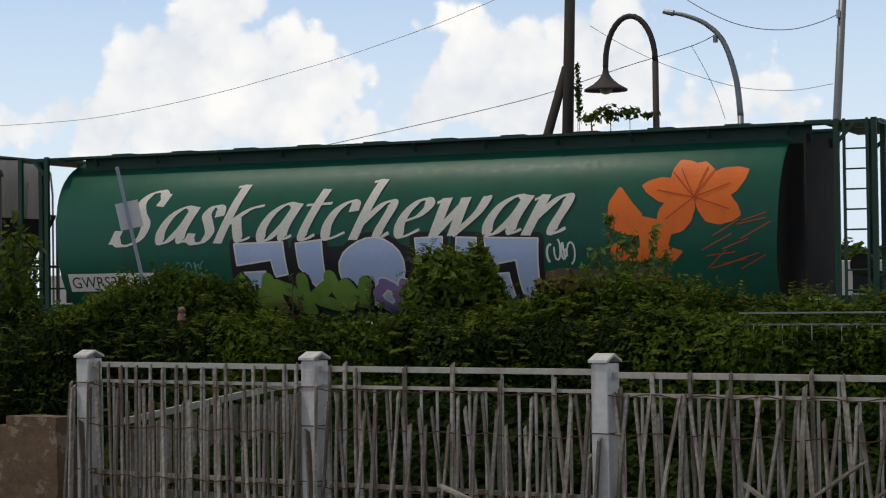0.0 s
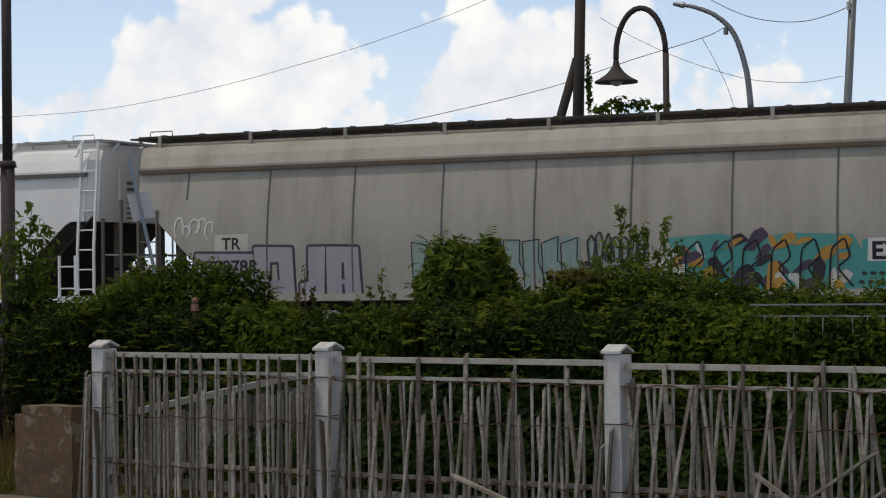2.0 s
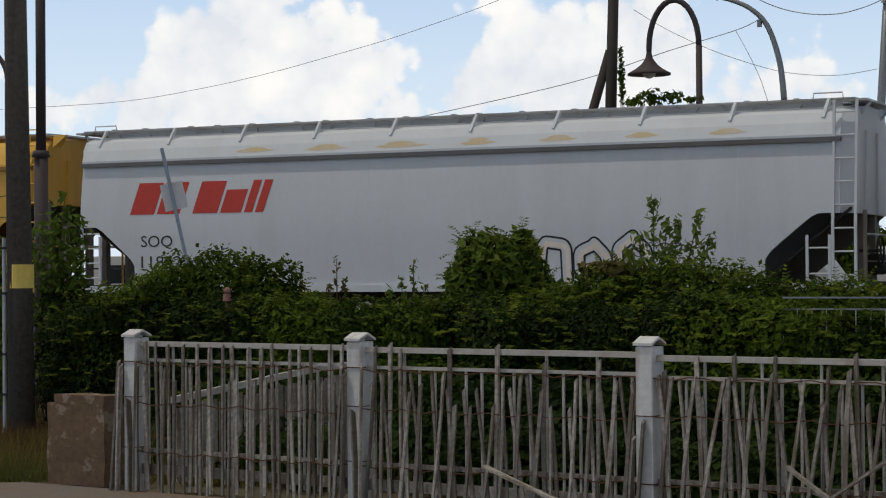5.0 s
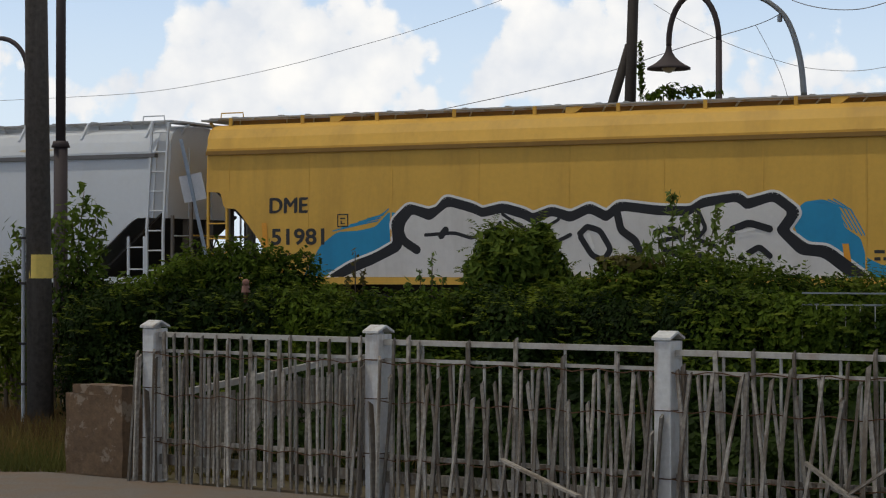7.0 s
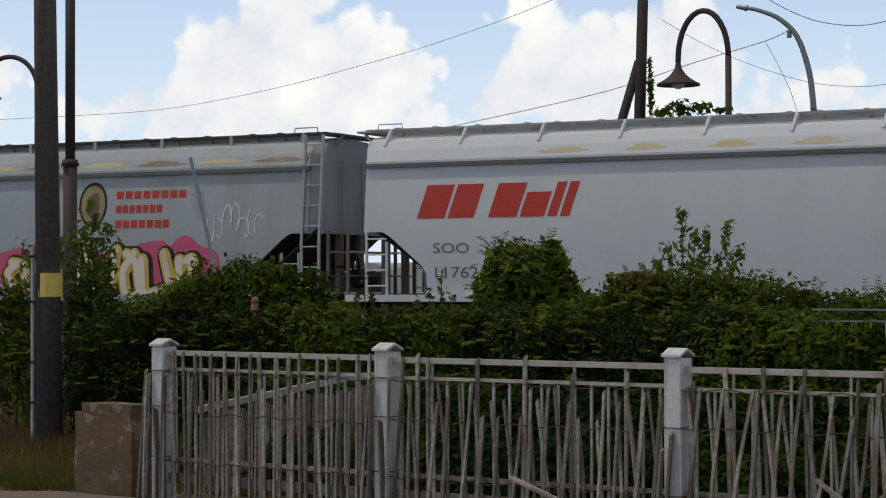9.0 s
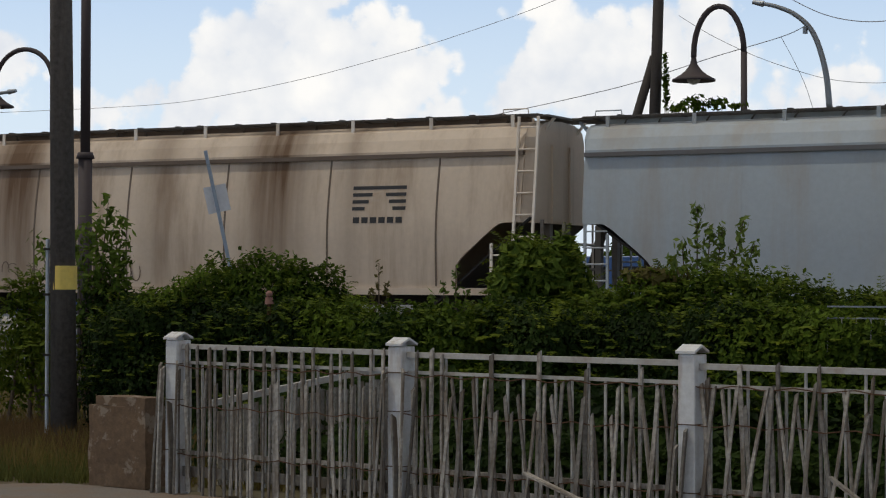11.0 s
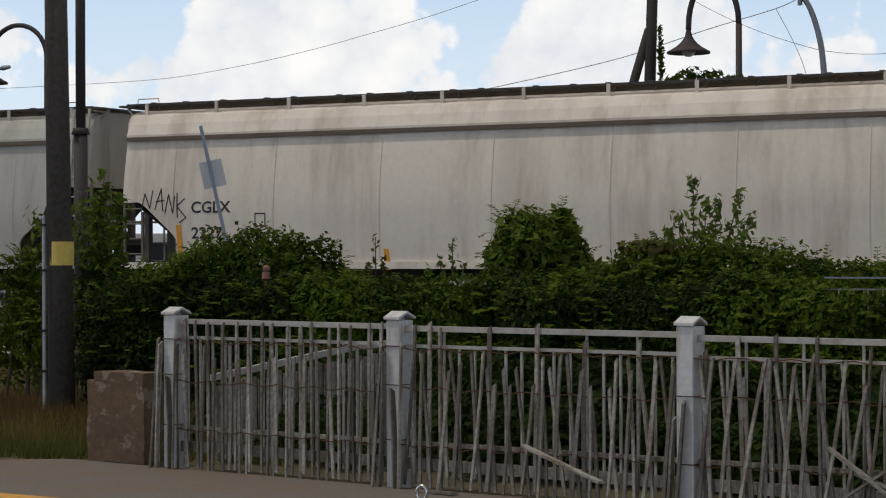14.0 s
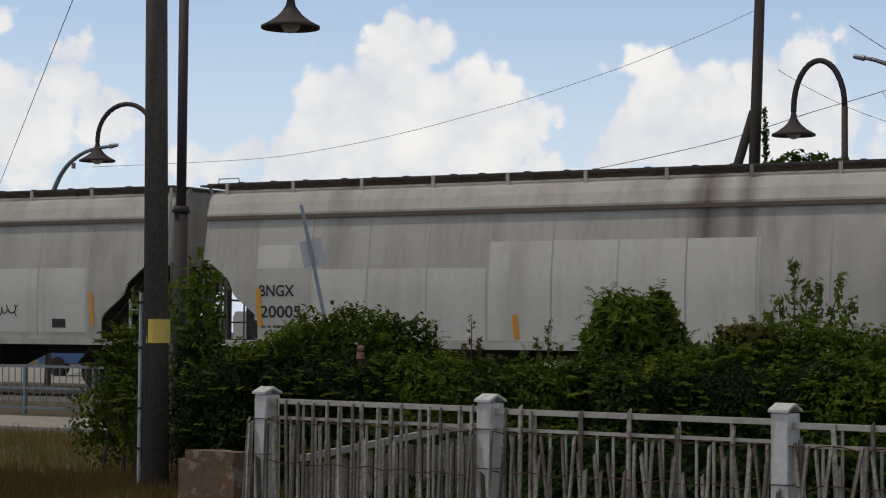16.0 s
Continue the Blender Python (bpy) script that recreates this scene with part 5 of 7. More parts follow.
        crown += stroke(shift([(10.2, 1.15), (10.5, 1.25), (10.8, 1.05), (11.3, 1.5), (11.55, 1.2), (11.7, 1.5), (11.85, 1.75), (12.0, 1.4), (11.9, 1.1)]), 0.035, False)
        flat_layer("graffiti", [shift([(10.3, 1.7), (10.25, 2.1), (11.5, 2.15), (11.5, 1.7), (11.0, 1.62)])], M["g_mint"], car, 0.004)
        flat_layer("graffiti", [shift([(9.5, 1.0), (9.5, 1.35), (10.4, 1.5), (11.4, 1.5), (12.0, 1.9), (12.25, 1.8), (12.2, 1.0)])], M["g_white"], car, 0.005)
        flat_layer("scrawl", crown, M["ink"], car, 0.014)
        field = [(12.1, 1.0), (12.0, 1.9), (11.85, 2.15), (12.9, 2.22), (13.4, 2.1), (14.2, 2.2), (15.4, 2.16), (15.6, 1.8), (16.3, 1.6), (16.35, 1.02)]
        flat_layer("graffiti", [shift(field)], M["g_teal"], car, 0.003)
        for k in range(54):
            x, z = rnd.uniform(12.0, 15.5), rnd.uniform(1.08, 2.12)
            w, d = rnd.uniform(0.06, 0.20), rnd.uniform(0.06, 0.26)
            lean = rnd.uniform(-0.2, 0.2)
            piece = [(x - w, z - d), (x + w * 0.4, z - d * 0.8), (x + w + lean, z + d * 0.3), (x + w * 0.3 + lean, z + d), (x - w * 0.6 + lean, z + d * 0.7)]
            flat_layer("graffiti", [shift(rounded(piece + piece[:1], 1)[:-1])], (M["ink"], M["g_dull"], M["plum"], M["ink"], M["g_teal"], M["plum"], M["g_silver"], M["g_dull"])[k % 8], car, 0.0045 + 0.00025 * k)
        letters = []
        for k in range(6):
            x = 12.2 + 0.55 * k
            letters += stroke(shift(rounded([(x, 1.15), (x + 0.05, 1.9), (x + 0.3, 2.1), (x + 0.4, 1.75), (x + 0.15, 1.55), (x + 0.45, 1.2)])), 0.035, False)
        flat_layer("graffiti", letters, M["g_black"], car, 0.0185)
        flat_layer("graffiti", [blob(L + 15.5 + 0.16 * (k % 5) + 0.05 * (k // 5), 1.12 + 0.16 * (k // 5), 0.06, 0.035, 10, 0.1, k) for k in range(15)], M["ink"], car, 0.020)
        flat_layer("graffiti", [rect(L + 17.0 + 0.22 * (k % 4), 2.2 + 0.12 * (k // 4), L + 17.15 + 0.22 * (k % 4), 2.28 + 0.12 * (k // 4)) for k in range(7)], M["g_teal"], car, 0.004)
        flat_layer("graffiti", [rect(L + 15.55, 1.05, L + 17.0, 2.06, 0.02)], M["g_teal"], car, 0.018)
        flat_layer("graffiti", [rect(L + 15.66, 1.66, L + 17.5, 2.08, 0.02)], M["g_white"], car, 0.020)
        lettering("EXPRESS", L + 15.75, L + 17.4, 1.7, 2.02, M["g_black"], car, 0.022, fat=0.03)
    elif i == 3:
        lettering("SOO", L + 1.6, L + 2.42, 1.92, 2.2, M["label_black"], car, fat=0.02)
        lettering("115370", L + 1.62, L + 2.9, 1.54, 1.82, M["label_black"], car, fat=0.02)
        for x, a, b in ((1.74, 1.05, 1.98), (5.0, 0.98, 1.45), (7.38, 0.98, 1.42), (10.4, 0.98, 1.4), (13.2, 0.98, 1.45)):
            marker(car, L + x, a, b)
        flat_layer("stencil_box", frame_box(L + 4.6, 1.3, L + 4.85, 1.6), M["chord_grey"], car, 0.005)
        bars = [rect(0.05, 3.62, 0.45, 3.7), rect(0.05, 3.48, 0.5, 3.56)] + [rect(0.05, 3.3 - 0.11 * k, 0.45 + 0.1 * (k % 2), 3.34 - 0.11 * k) for k in range(6)]
        end_mark(flat_layer("small_print", bars, M["chord_grey"], car, 0.0), h)
        flat_layer("service_plate", [rect(L + 14.62, 1.2, L + 14.85, 1.42), rect(L + 14.88, 1.2, L + 15.1, 1.42)], M["label_black"], car, 0.006)
        small_print(car, L + 10.9, 1.25, M["chord_grey"], 20, 1.2)
    elif i in (4, 6):
        slant_mark(car, L + (1.2 if i == 6 else 1.3), 2.7, 0.68)
        if i == 4:
            lettering("SOO", L + 1.6, L + 2.4, 2.0, 2.24, M["label_black"], car)
            lettering("118529", L + 1.6, L + 2.85, 1.55, 1.8, M["label_black"], car)
            spray(car, "noo", L + 10.8, L + 13.2, 1.15, 1.95, 0.2, [(M["g_black"], 0.07, 0.0), (M["blue_white_car"], -0.01, 0.0), (M["cream_car"], -0.1, 0.03)], None, 22)
            scrawl(car, L + 12.6, L + 13.8, 1.7, 1.95, M["chord_grey"], 23, 5, 0.03)
        else:
            lettering("SOO", L + 1.58, L + 2.38, 2.0, 2.2, M["chord_grey"], car)
            lettering("117626", L + 1.62, L + 2.8, 1.5, 1.72, M["chord_grey"], car)
            scrawl(car, L + 6.2, L + 9.8, 1.1, 1.5, M["g_brown"], 24, 14, 0.018)
        rnd = random.Random(40 + i)
        for k in range(2, 9):
            roof_bleed(car, L + 0.95 + k * 1.72, rnd.uniform(0.35, 0.65), 100 * i + k, M["roof_rust"])
    elif i == 5:
        for k in range(3):
            lettering("DME", L + 1.57 + 0.016 * k, L + 2.47 + 0.016 * k, 2.50 + 0.008 * k, 2.81 + 0.008 * k, M["label_black"], car, 0.006 + 0.001 * k)
        lettering("51981", L + 1.62, L + 2.90, 1.85, 2.18, M["label_black"], car, fat=0.025)
        lettering("LD LMT  225000", L + 1.62, L + 2.62, 1.57, 1.66, M["label_black"], car, fat=0.015)
        lettering("LT WT   61000", L + 1.62, L + 2.62, 1.38, 1.47, M["label_black"], car, fat=0.015)
        flat_layer("stencil_box", frame_box(L + 3.2, 2.2, L + 3.46, 2.47), M["label_black"], car, 0.005)
        flat_layer("stencil_mark", [rect(L + 3.27, 2.36, L + 3.39, 2.39), rect(L + 3.28, 2.26, L + 3.31, 2.33), rect(L + 3.31, 2.26, L + 3.38, 2.28)], M["label_black"], car, 0.005)
        small_print(car, L + 14.35, 1.62, M["label_black"], 27, 0.75, 2)
        shift = lambda pts: [(L + x, z) for x, z in pts]
        # blue clouds with feathered arcs at both ends of the piece
        clouds = [[(2.4, 1.18), (2.6, 1.5), (2.8, 1.82), (3.2, 2.1), (3.7, 2.12), (4.1, 2.2), (4.4, 2.5), (4.75, 2.45), (4.9, 1.7), (3.6, 1.18)],
                  [(12.8, 2.3), (13.05, 2.58), (13.4, 2.62), (13.7, 2.5), (13.8, 2.1), (14.1, 1.9), (14.2, 1.55), (14.5, 1.4), (15.25, 1.36), (15.35, 1.25), (15.0, 1.18), (13.2, 1.18)]]
        flat_layer("graffiti", [shift(rounded(c)) for c in clouds], M["g_blue"], car, 0.003)
        arcs = []
        for k in range(5):
            arcs += stroke(shift([(3.1 + 0.2 * k, 2.12 + 0.06 * k), (3.7 + 0.14 * k, 2.24 + 0.05 * k), (4.15 + 0.06 * k, 2.32 + 0.06 * k)]), 0.025)
            arcs += stroke(shift([(13.2 + 0.1 * k, 2.58 + 0.01 * k), (13.6 + 0.08 * k, 2.5 - 0.02 * k), (13.85 + 0.09 * k, 2.1 - 0.05 * k)]), 0.025)
        flat_layer("graffiti", arcs, M["g_blue"], car, 0.0035)
        crest = [(3.05, 1.17), (3.5, 1.42), (4.1, 1.62), (4.55, 1.85), (4.5, 2.3), (4.85, 2.62), (5.3, 2.5), (5.5, 2.55), (5.7, 2.76), (6.3, 2.6), (6.5, 2.5), (6.95, 2.6), (7.4, 2.48), (7.6, 2.38), (8.0, 2.52),
                 (8.4, 2.4), (8.8, 2.57), (9.15, 2.4), (9.4, 2.6), (10.2, 2.5), (10.85, 2.48), (11.1, 2.64), (11.8, 2.73), (11.95, 2.6), (12.5, 2.74), (12.95, 2.4), (12.7, 2.05), (13.1, 1.75), (13.5, 1.72), (14.2, 1.2)]
        crest = rounded(crest)
        flat_layer("graffiti", stroke(shift(crest), 0.19), M["g_white"], car, 0.0050)
        flat_layer("graffiti", [shift(crest)] + stroke(shift(crest), 0.09, False), M["g_black"], car, 0.0140)
        inner = [(3.35, 1.17), (4.1, 1.45), (4.7, 1.72), (4.78, 2.25), (4.95, 2.45), (5.35, 2.3), (5.75, 2.6), (6.3, 2.45), (6.5, 2.36), (6.95, 2.45), (7.4, 2.32), (7.62, 2.2), (8.0, 2.38), (8.4, 2.24), (8.8, 2.42),
                 (9.15, 2.24), (9.45, 2.46), (10.2, 2.36), (10.8, 2.34), (11.1, 2.5), (11.75, 2.6), (11.95, 2.44), (12.45, 2.6), (12.75, 2.38), (12.5, 2.05), (12.95, 1.6), (13.4, 1.55), (13.9, 1.17)]
        flat_layer("graffiti", [shift(rounded(inner))], M["g_silver"], car, 0.0210)
        strokes = [([(4.6, 2.25), (4.75, 1.9), (5.05, 1.72)], 0.2), ([(5.25, 2.02), (5.9, 2.06), (6.3, 1.94), (6.9, 2.2)], 0.08), ([(5.6, 2.0), (5.7, 2.12)], 0.14), ([(6.9, 2.25), (6.62, 1.9), (6.95, 1.72), (7.1, 1.4)], 0.09),
                   ([(6.95, 2.42), (7.3, 2.2), (7.65, 2.02), (8.15, 2.3)], 0.07), ([(7.6, 1.9), (8.1, 1.86), (8.4, 2.0)], 0.09), ([(8.6, 2.02), (8.75, 2.16), (9.02, 2.08), (9.24, 1.72), (9.1, 1.5), (8.85, 1.6), (8.62, 1.95)], 0.13),
                   ([(9.36, 2.48), (9.45, 2.08), (9.75, 1.88), (9.9, 1.5), (10.0, 1.2)], 0.17), ([(10.15, 2.04), (10.5, 2.12), (10.72, 1.98), (10.32, 1.88)], 0.10), ([(11.0, 2.45), (11.16, 2.1), (10.98, 1.9), (11.4, 1.74)], 0.09),
                   ([(10.35, 1.7), (10.8, 1.52), (11.1, 1.6), (11.5, 1.42)], 0.13), ([(11.68, 2.08), (12.0, 2.2), (12.4, 2.08)], 0.15), ([(11.85, 1.55), (12.2, 1.75), (12.4, 1.58)], 0.13), ([(8.1, 1.6), (8.3, 1.35), (8.2, 1.2)], 0.09), ([(9.7, 1.24), (10.15, 1.24)], 0.14)]
        flat_layer("graffiti", sum([stroke(shift(rounded(rounded(p, 1), 1)), w * (0.9 if len(p) > 2 else 1.0)) for p, w in strokes], []), M["g_black"], car, 0.0218)
        shine = [([(8.78, 2.0), (8.88, 1.75)], 0.07), ([(10.25, 1.98), (10.5, 1.97)], 0.05), ([(10.4, 1.6), (10.75, 1.46)], 0.05), ([(11.9, 1.66), (12.0, 1.5)], 0.08), ([(11.75, 2.02), (12.1, 2.08)], 0.05)]
        flat_layer("graffiti", sum([stroke(shift(p), w) for p, w in shine], []), M["g_white"], car, 0.0430)
        for x, a, b in ((1.53, 1.22, 2.30), (5.95, 1.25, 1.75), (13.9, 1.25, 1.8)):
            marker(car, L + x, a, b)
        # a thin curly scribble near the end
        curl = [(17.05, 3.2), (16.9, 3.05), (16.95, 2.85), (17.15, 2.7), (17.22, 2.5)]
        flat_layer("scrawl", stroke(shift(rounded(curl)), 0.022) + stroke(shift(rounded([(17.25, 2.82), (17.5, 2.72), (17.85, 2.7), (18.0, 2.9), (17.85, 3.0), (17.8, 3.2), (17.5, 3.16), (17.4, 3.28), (17.1, 3.24)])), 0.02), M["label_black"], car, 0.006)
    elif i == 7:
        for r, (wd, z) in enumerate(((1.87, 3.26), (1.25, 2.95), (1.45, 2.62))):
            n = (8, 7, 7)[r]
            polys = [rect(L + 11.92 + wd * k / n, z, L + 11.92 + wd * (k + 0.78) / n, z + 0.17) for k in range(n)]
            flat_layer("word_mark", polys, M["red"], car, 0.006, label="rows of small red blocks")
        flat_layer("emblem", [blob(L + 11.3, 3.15, 0.38, 0.5, 24, 0.0)], M["g_black"], car, 0.005)
        flat_layer("emblem", [blob(L + 11.3, 3.15, 0.32, 0.43, 24, 0.0)], M["emblem"], car, 0.007)
        flat_layer("emblem", [blob(L + 11.3, 3.12, 0.2, 0.26, 24, 0.1)], M["g_brown"], car, 0.009)
        for k in range(6):
            flat_layer("graffiti", [blob(L + 9.2 + 0.95 * k, 1.75 + 0.18 * math.sin(k * 1.7), 0.62, 0.5, 20, 0.15, 60 + k)], M["g_pink"], car, 0.003 + 0.0006 * k)
        spray(car, "ooououo", L + 8.9, L + 14.2, 1.15, 1.95, 0.3, [(M["g_black"], 0.16, 0.03), (M["g_yellow"], 0.0, 0.0), (M["cream_car"], -0.14, -0.02)], None, 66, 0.17, 0.008)
        scrawl(car, L + 14.3, L + 15.7, 2.3, 3.05, M["g_white"], 67, 7, 0.025)
        for k in range(6):
            roof_bleed(car, L + 8.6 + 1.5 * k, 0.75, 700 + k, M["roof_rust_dark"] if k % 2 else M["roof_rust"])
    elif i == 8:
        flat_layer("number_board", [rect(L + 1.85, 2.12, L + 2.32, 2.44)], M["label_white"], car, 0.004)
        flat_layer("number_board", [rect(L + 1.65, 1.68, L + 2.5, 2.06)], M["label_white"], car, 0.004)
        lettering("CAEX X", L + 1.65, L + 2.66, 2.18, 2.42, M["label_black"], car)
        lettering("15807", L + 1.7, L + 2.46, 1.72, 2.02, M["label_black"], car, fat=0.02)
        flat_layer("stencil_box", frame_box(L + 3.37, 1.87, L + 3.65, 2.16), M["label_black"], car, 0.005)
        small_print(car, L + 1.75, 1.46, M["chord_tan"], 70, 1.5, 2)
        scrawl(car, L + 1.6, L + 6.6, 1.2, 1.8, M["g_brown"], 71, 24, 0.035)
        scrawl(car, L + 8.0, L + 11.8, 1.2, 1.75, M["chord_tan"], 72, 18, 0.028)
        scrawl(car, L + 9.3, L + 10.4, 1.7, 2.05, M["g_brown"], 74, 9, 0.035)
        scrawl(car, L + 13.8, L + 15.2, 1.15, 1.75, M["g_brown"], 75, 6, 0.028)
        flat_layer("stencil_box", frame_box(L + 9.5, 1.14, L + 10.5, 1.46), M["label_black"], car, 0.005)
        # added black box that darkens the gap to the next car
        bm = bmesh.new()
        box(bm, (L + 0.1, 0.5, 1.55), (0.8, 0.7, 1.1))
        part("brake_gear", bm, M["black"], car, bevel=0.04)
        stripes_mark(car, L + 17.12, 2.68, M["label_black"])
        flat_layer("small_print", [rect(L + 17.15 + 0.2 * k, 2.46, L + 17.3 + 0.2 * k, 2.58) for k in range(6)], M["label_black"], car, 0.006)
    elif i == 9:
        lettering("CGLX", L + 1.8, L + 2.8, 2.2, 2.44, M["label_black"], car, fat=0.02)
        lettering("2227", L + 1.8, L + 2.6, 1.66, 1.9, M["label_black"], car, fat=0.02)
        tag = [[(0.5, 2.25), (0.58, 2.62), (0.72, 2.3), (0.78, 2.68)], [(0.85, 2.28), (1.0, 2.72), (1.06, 2.25)], [(0.88, 2.45), (1.08, 2.47)], [(1.12, 2.2), (1.2, 2.6), (1.32, 2.2), (1.36, 2.55)], [(1.42, 2.62), (1.44, 2.1)], [(1.62, 2.5), (1.42, 2.35), (1.66, 2.1), (1.5, 2.0)]]
        flat_layer("scrawl", sum([stroke([(L + x, z) for x, z in p], 0.028) for p in tag], []), M["label_black"], car, 0.006)
        flat_layer("stencil_box", frame_box(L + 3.4, 1.9, L + 3.67, 2.18), M["label_black"], car, 0.005)
        small_print(car, L + 1.8, 1.35, M["chord_grey"], 80, 2.4, 2)
        stripes_mark(car, L + 17.05, 2.7, M["label_black"])
        # reporting marks on the end sheet
        for text, z in (("CGLX", 3.42), ("2227", 3.16)):
            end_mark(lettering(text, 0.05, 0.55, z, z + 0.17, M["label_black"], car), h)
        for x, a, b in ((1.52, 1.0, 1.95), (6.6, 1.0, 1.42), (11.9, 1.0, 1.4), (19.15, 1.1, 1.7)):
            marker(car, L + x, a, b, -0.05)
        flat_layer("stencil_box", frame_box(L + 12.9, 1.0, L + 14.2, 1.3), M["label_black"], car, 0.005)
    elif i == 10:
        lettering("BNGX", L + 1.55, L + 2.47, 2.1, 2.34, M["label_black"], car, fat=0.02)
        lettering("20005", L + 1.58, L + 2.64, 1.65, 1.9, M["label_black"], car, fat=0.02)
        small_print(car, L + 1.6, 1.42, M["chord_grey"], 90, 0.9, 1)
        flat_layer("paint_patch", [rect(L + 1.46, 2.69, L + 2.9, 3.19), rect(L + 2.9, 1.2, L + 7.15, 2.66)], M["patch"], car, 0.002)
        flat_layer("paint_patch", [rect(L + 7.2, 1.2, L + 13.06, 3.18)], M["patch"], car, 0.0025)
        for x, a, b in ((1.58, 1.46, 2.26), (7.88, 1.23, 1.72), (19.6, 1.45, 2.2)):
            marker(car, L + x, a, b, -0.05)
        flat_layer("service_plate", [rect(L + 17.6, 1.2, L + 18.0, 1.4)], M["label_black"], car, 0.006)
    elif i == 11:
        flat_layer("paint_patch", [rect(L + 10.0, 1.3, L + 2 * h - 1.9, 2.75)], M["patch"], car, 0.002)
        marker(car, L + 19.0, 1.45, 2.2, -0.05)
        flat_layer("service_plate", [rect(L + 17.8, 1.4, L + 18.2, 1.6)], M["label_black"], car, 0.006)
        scrawl(car, L + 16.0, L + 16.9, 1.6, 2.0, M["g_black"], 95, 4, 0.03)


build_train()

# ---- fence along the street: steel posts and rails with old lath wired to it ----
FENCE = [Vector((-8.46, 12.42, 0)), Vector((-6.36, 12.03, 0)), Vector((-4.14, 11.68, 0)), Vector((-1.75, 11.30, 0))]
UP = Vector((0, 0, 1))


def lath_mesh(length, w, seed):
    """A split, slightly bent stick with uneven ends."""
    rnd = random.Random(seed)
    bm = bmesh.new()
    rings = []
    bend = rnd.uniform(-0.012, 0.012)
    for k in range(5):
        t = k / 4
        ww = w * (1 + rnd.uniform(-0.12, 0.12)) / 2
        x = bend * math.sin(math.pi * t)
        z = length * t + (rnd.uniform(-0.02, 0.0) if k == 4 else 0)
        rings.append([bm.verts.new((x + sx * ww, sy * 0.008, z + (0.012 * sx if k == 4 else 0))) for sx, sy in ((-1, -1), (1, -1), (1, 1), (-1, 1))])
    for a, b in zip(rings, rings[1:]):
        for i in range(4):
            bm.faces.new((a[i], a[(i + 1) % 4], b[(i + 1) % 4], b[i]))
    bm.faces.new(rings[0][::-1]), bm.faces.new(rings[-1])
    mesh = bpy.data.meshes.new("lath")
    bm.to_mesh(mesh)
    bm.free()
    mesh.materials.append(M["lath"])
    return mesh


def build_fence():
    fence = thing("fence", "white-painted steel fence with grey weathered lath wired to it", "fence")
    for i, p in enumerate(FENCE):
        post = new("post")
        post.parent, post.location = fence, p
        post.rotation_euler = (0, 0, math.atan2(-0.175, 1.0))
        bm = bmesh.new()
        box(bm, (0, 0, 0.575), (0.118, 0.155, 1.15))
        part("shaft", bm, M["galvanised"], post, bevel=0.006)
        # gabled cap, open under its ridge
        bm = bmesh.new()
        for s in (-1, 1):
            pts = [(-0.068, 0, 1.212), (0.068, 0, 1.212), (0.068, -s * 0.092, 1.172), (-0.068, -s * 0.092, 1.172)]
            f = face(bm, pts if s > 0 else pts[::-1])
            r = bmesh.ops.extrude_face_region(bm, geom=[f])
            for v in r["geom"]:
                if isinstance(v, bmesh.types.BMVert):
                    v.co.z -= 0.016
        box(bm, (-0.03, 0, 1.165), (0.05, 0.13, 0.04))
        bmesh.ops.recalc_face_normals(bm, faces=bm.faces)
        part("cap", bm, M["galvanised"], post, "small gabled post cap")
        for z in ((0.975, 0.71, 0.335) if i < 2 else (0.72, 0.30)):
            bm = bmesh.new()
            box(bm, (0, -0.004, z), (0.126, 0.163, 0.006))
            part("wire_tie", bm, M["rust"], post)
    rnd = random.Random(5)
    kinds = [lath_mesh(ln, w, 10 * a + b) for a, ln in enumerate((0.72, 0.84, 0.93, 1.02, 1.09)) for b, w in enumerate((0.018, 0.022, 0.027))]
    for i, (a, b) in enumerate(zip(FENCE, FENCE[1:])):
        along = (b - a).normalized()
        front = Vector((along.y, -along.x, 0))
        ang = math.atan2(along.y, along.x)
        length = (b - a).length
        p, q = a + along * 0.062, b - along * 0.062
        drop = (0.0, 0.010, 0.028)[i]
        for z, w, hgt in ((1.105 - drop, 0.05, 0.036), (0.985 - drop, 0.03, 0.022), (0.315, 0.03, 0.03), (0.175, 0.03, 0.075)):
            bm = bmesh.new()
            m = Matrix.Rotation(ang, 4, "Z")
            box(bm, (p + q) / 2 + UP * z, ((q - p).length, w, hgt), m)
            part("rail", bm, M["rail_white"] if z > 0.5 else M["lath"], fence)
        # thin steel pickets, every third one reaching the top rail
        n = int(length / 0.122)
        for k in range(1, n):
            c = a + along * (length * k / n)
            top = (1.085 if k % 3 == 0 else 0.985) - drop
            bm = bmesh.new()
            box(bm, c + UP * (top / 2 + 0.05), (0.015, 0.015, top - 0.1), Matrix.Rotation(ang, 4, "Z"))
            part("picket", bm, M["rail_white"], fence)
        # the lath: a tall one on most pickets of the first bay and a few of the others, short tumbled ones between
        def set_lath(t, size, tilt, layer):
            o = new("lath", kinds[3 * size + rnd.randrange(3)])
            o.parent = fence
            c = a + along * (length * min(max(t, 0.02), 0.98)) + front * (0.036 + 0.016 * layer) + UP * rnd.uniform(0.0, 0.05)
            o.matrix_basis = Matrix.Translation(c) @ Matrix.Rotation(ang, 4, "Z") @ Matrix.Rotation(radians(max(min(tilt, 13), -13)), 4, "Y") @ Matrix.Rotation(rnd.uniform(-0.25, 0.25), 4, "Z")
        for k in range(1, n):
            t = k / n
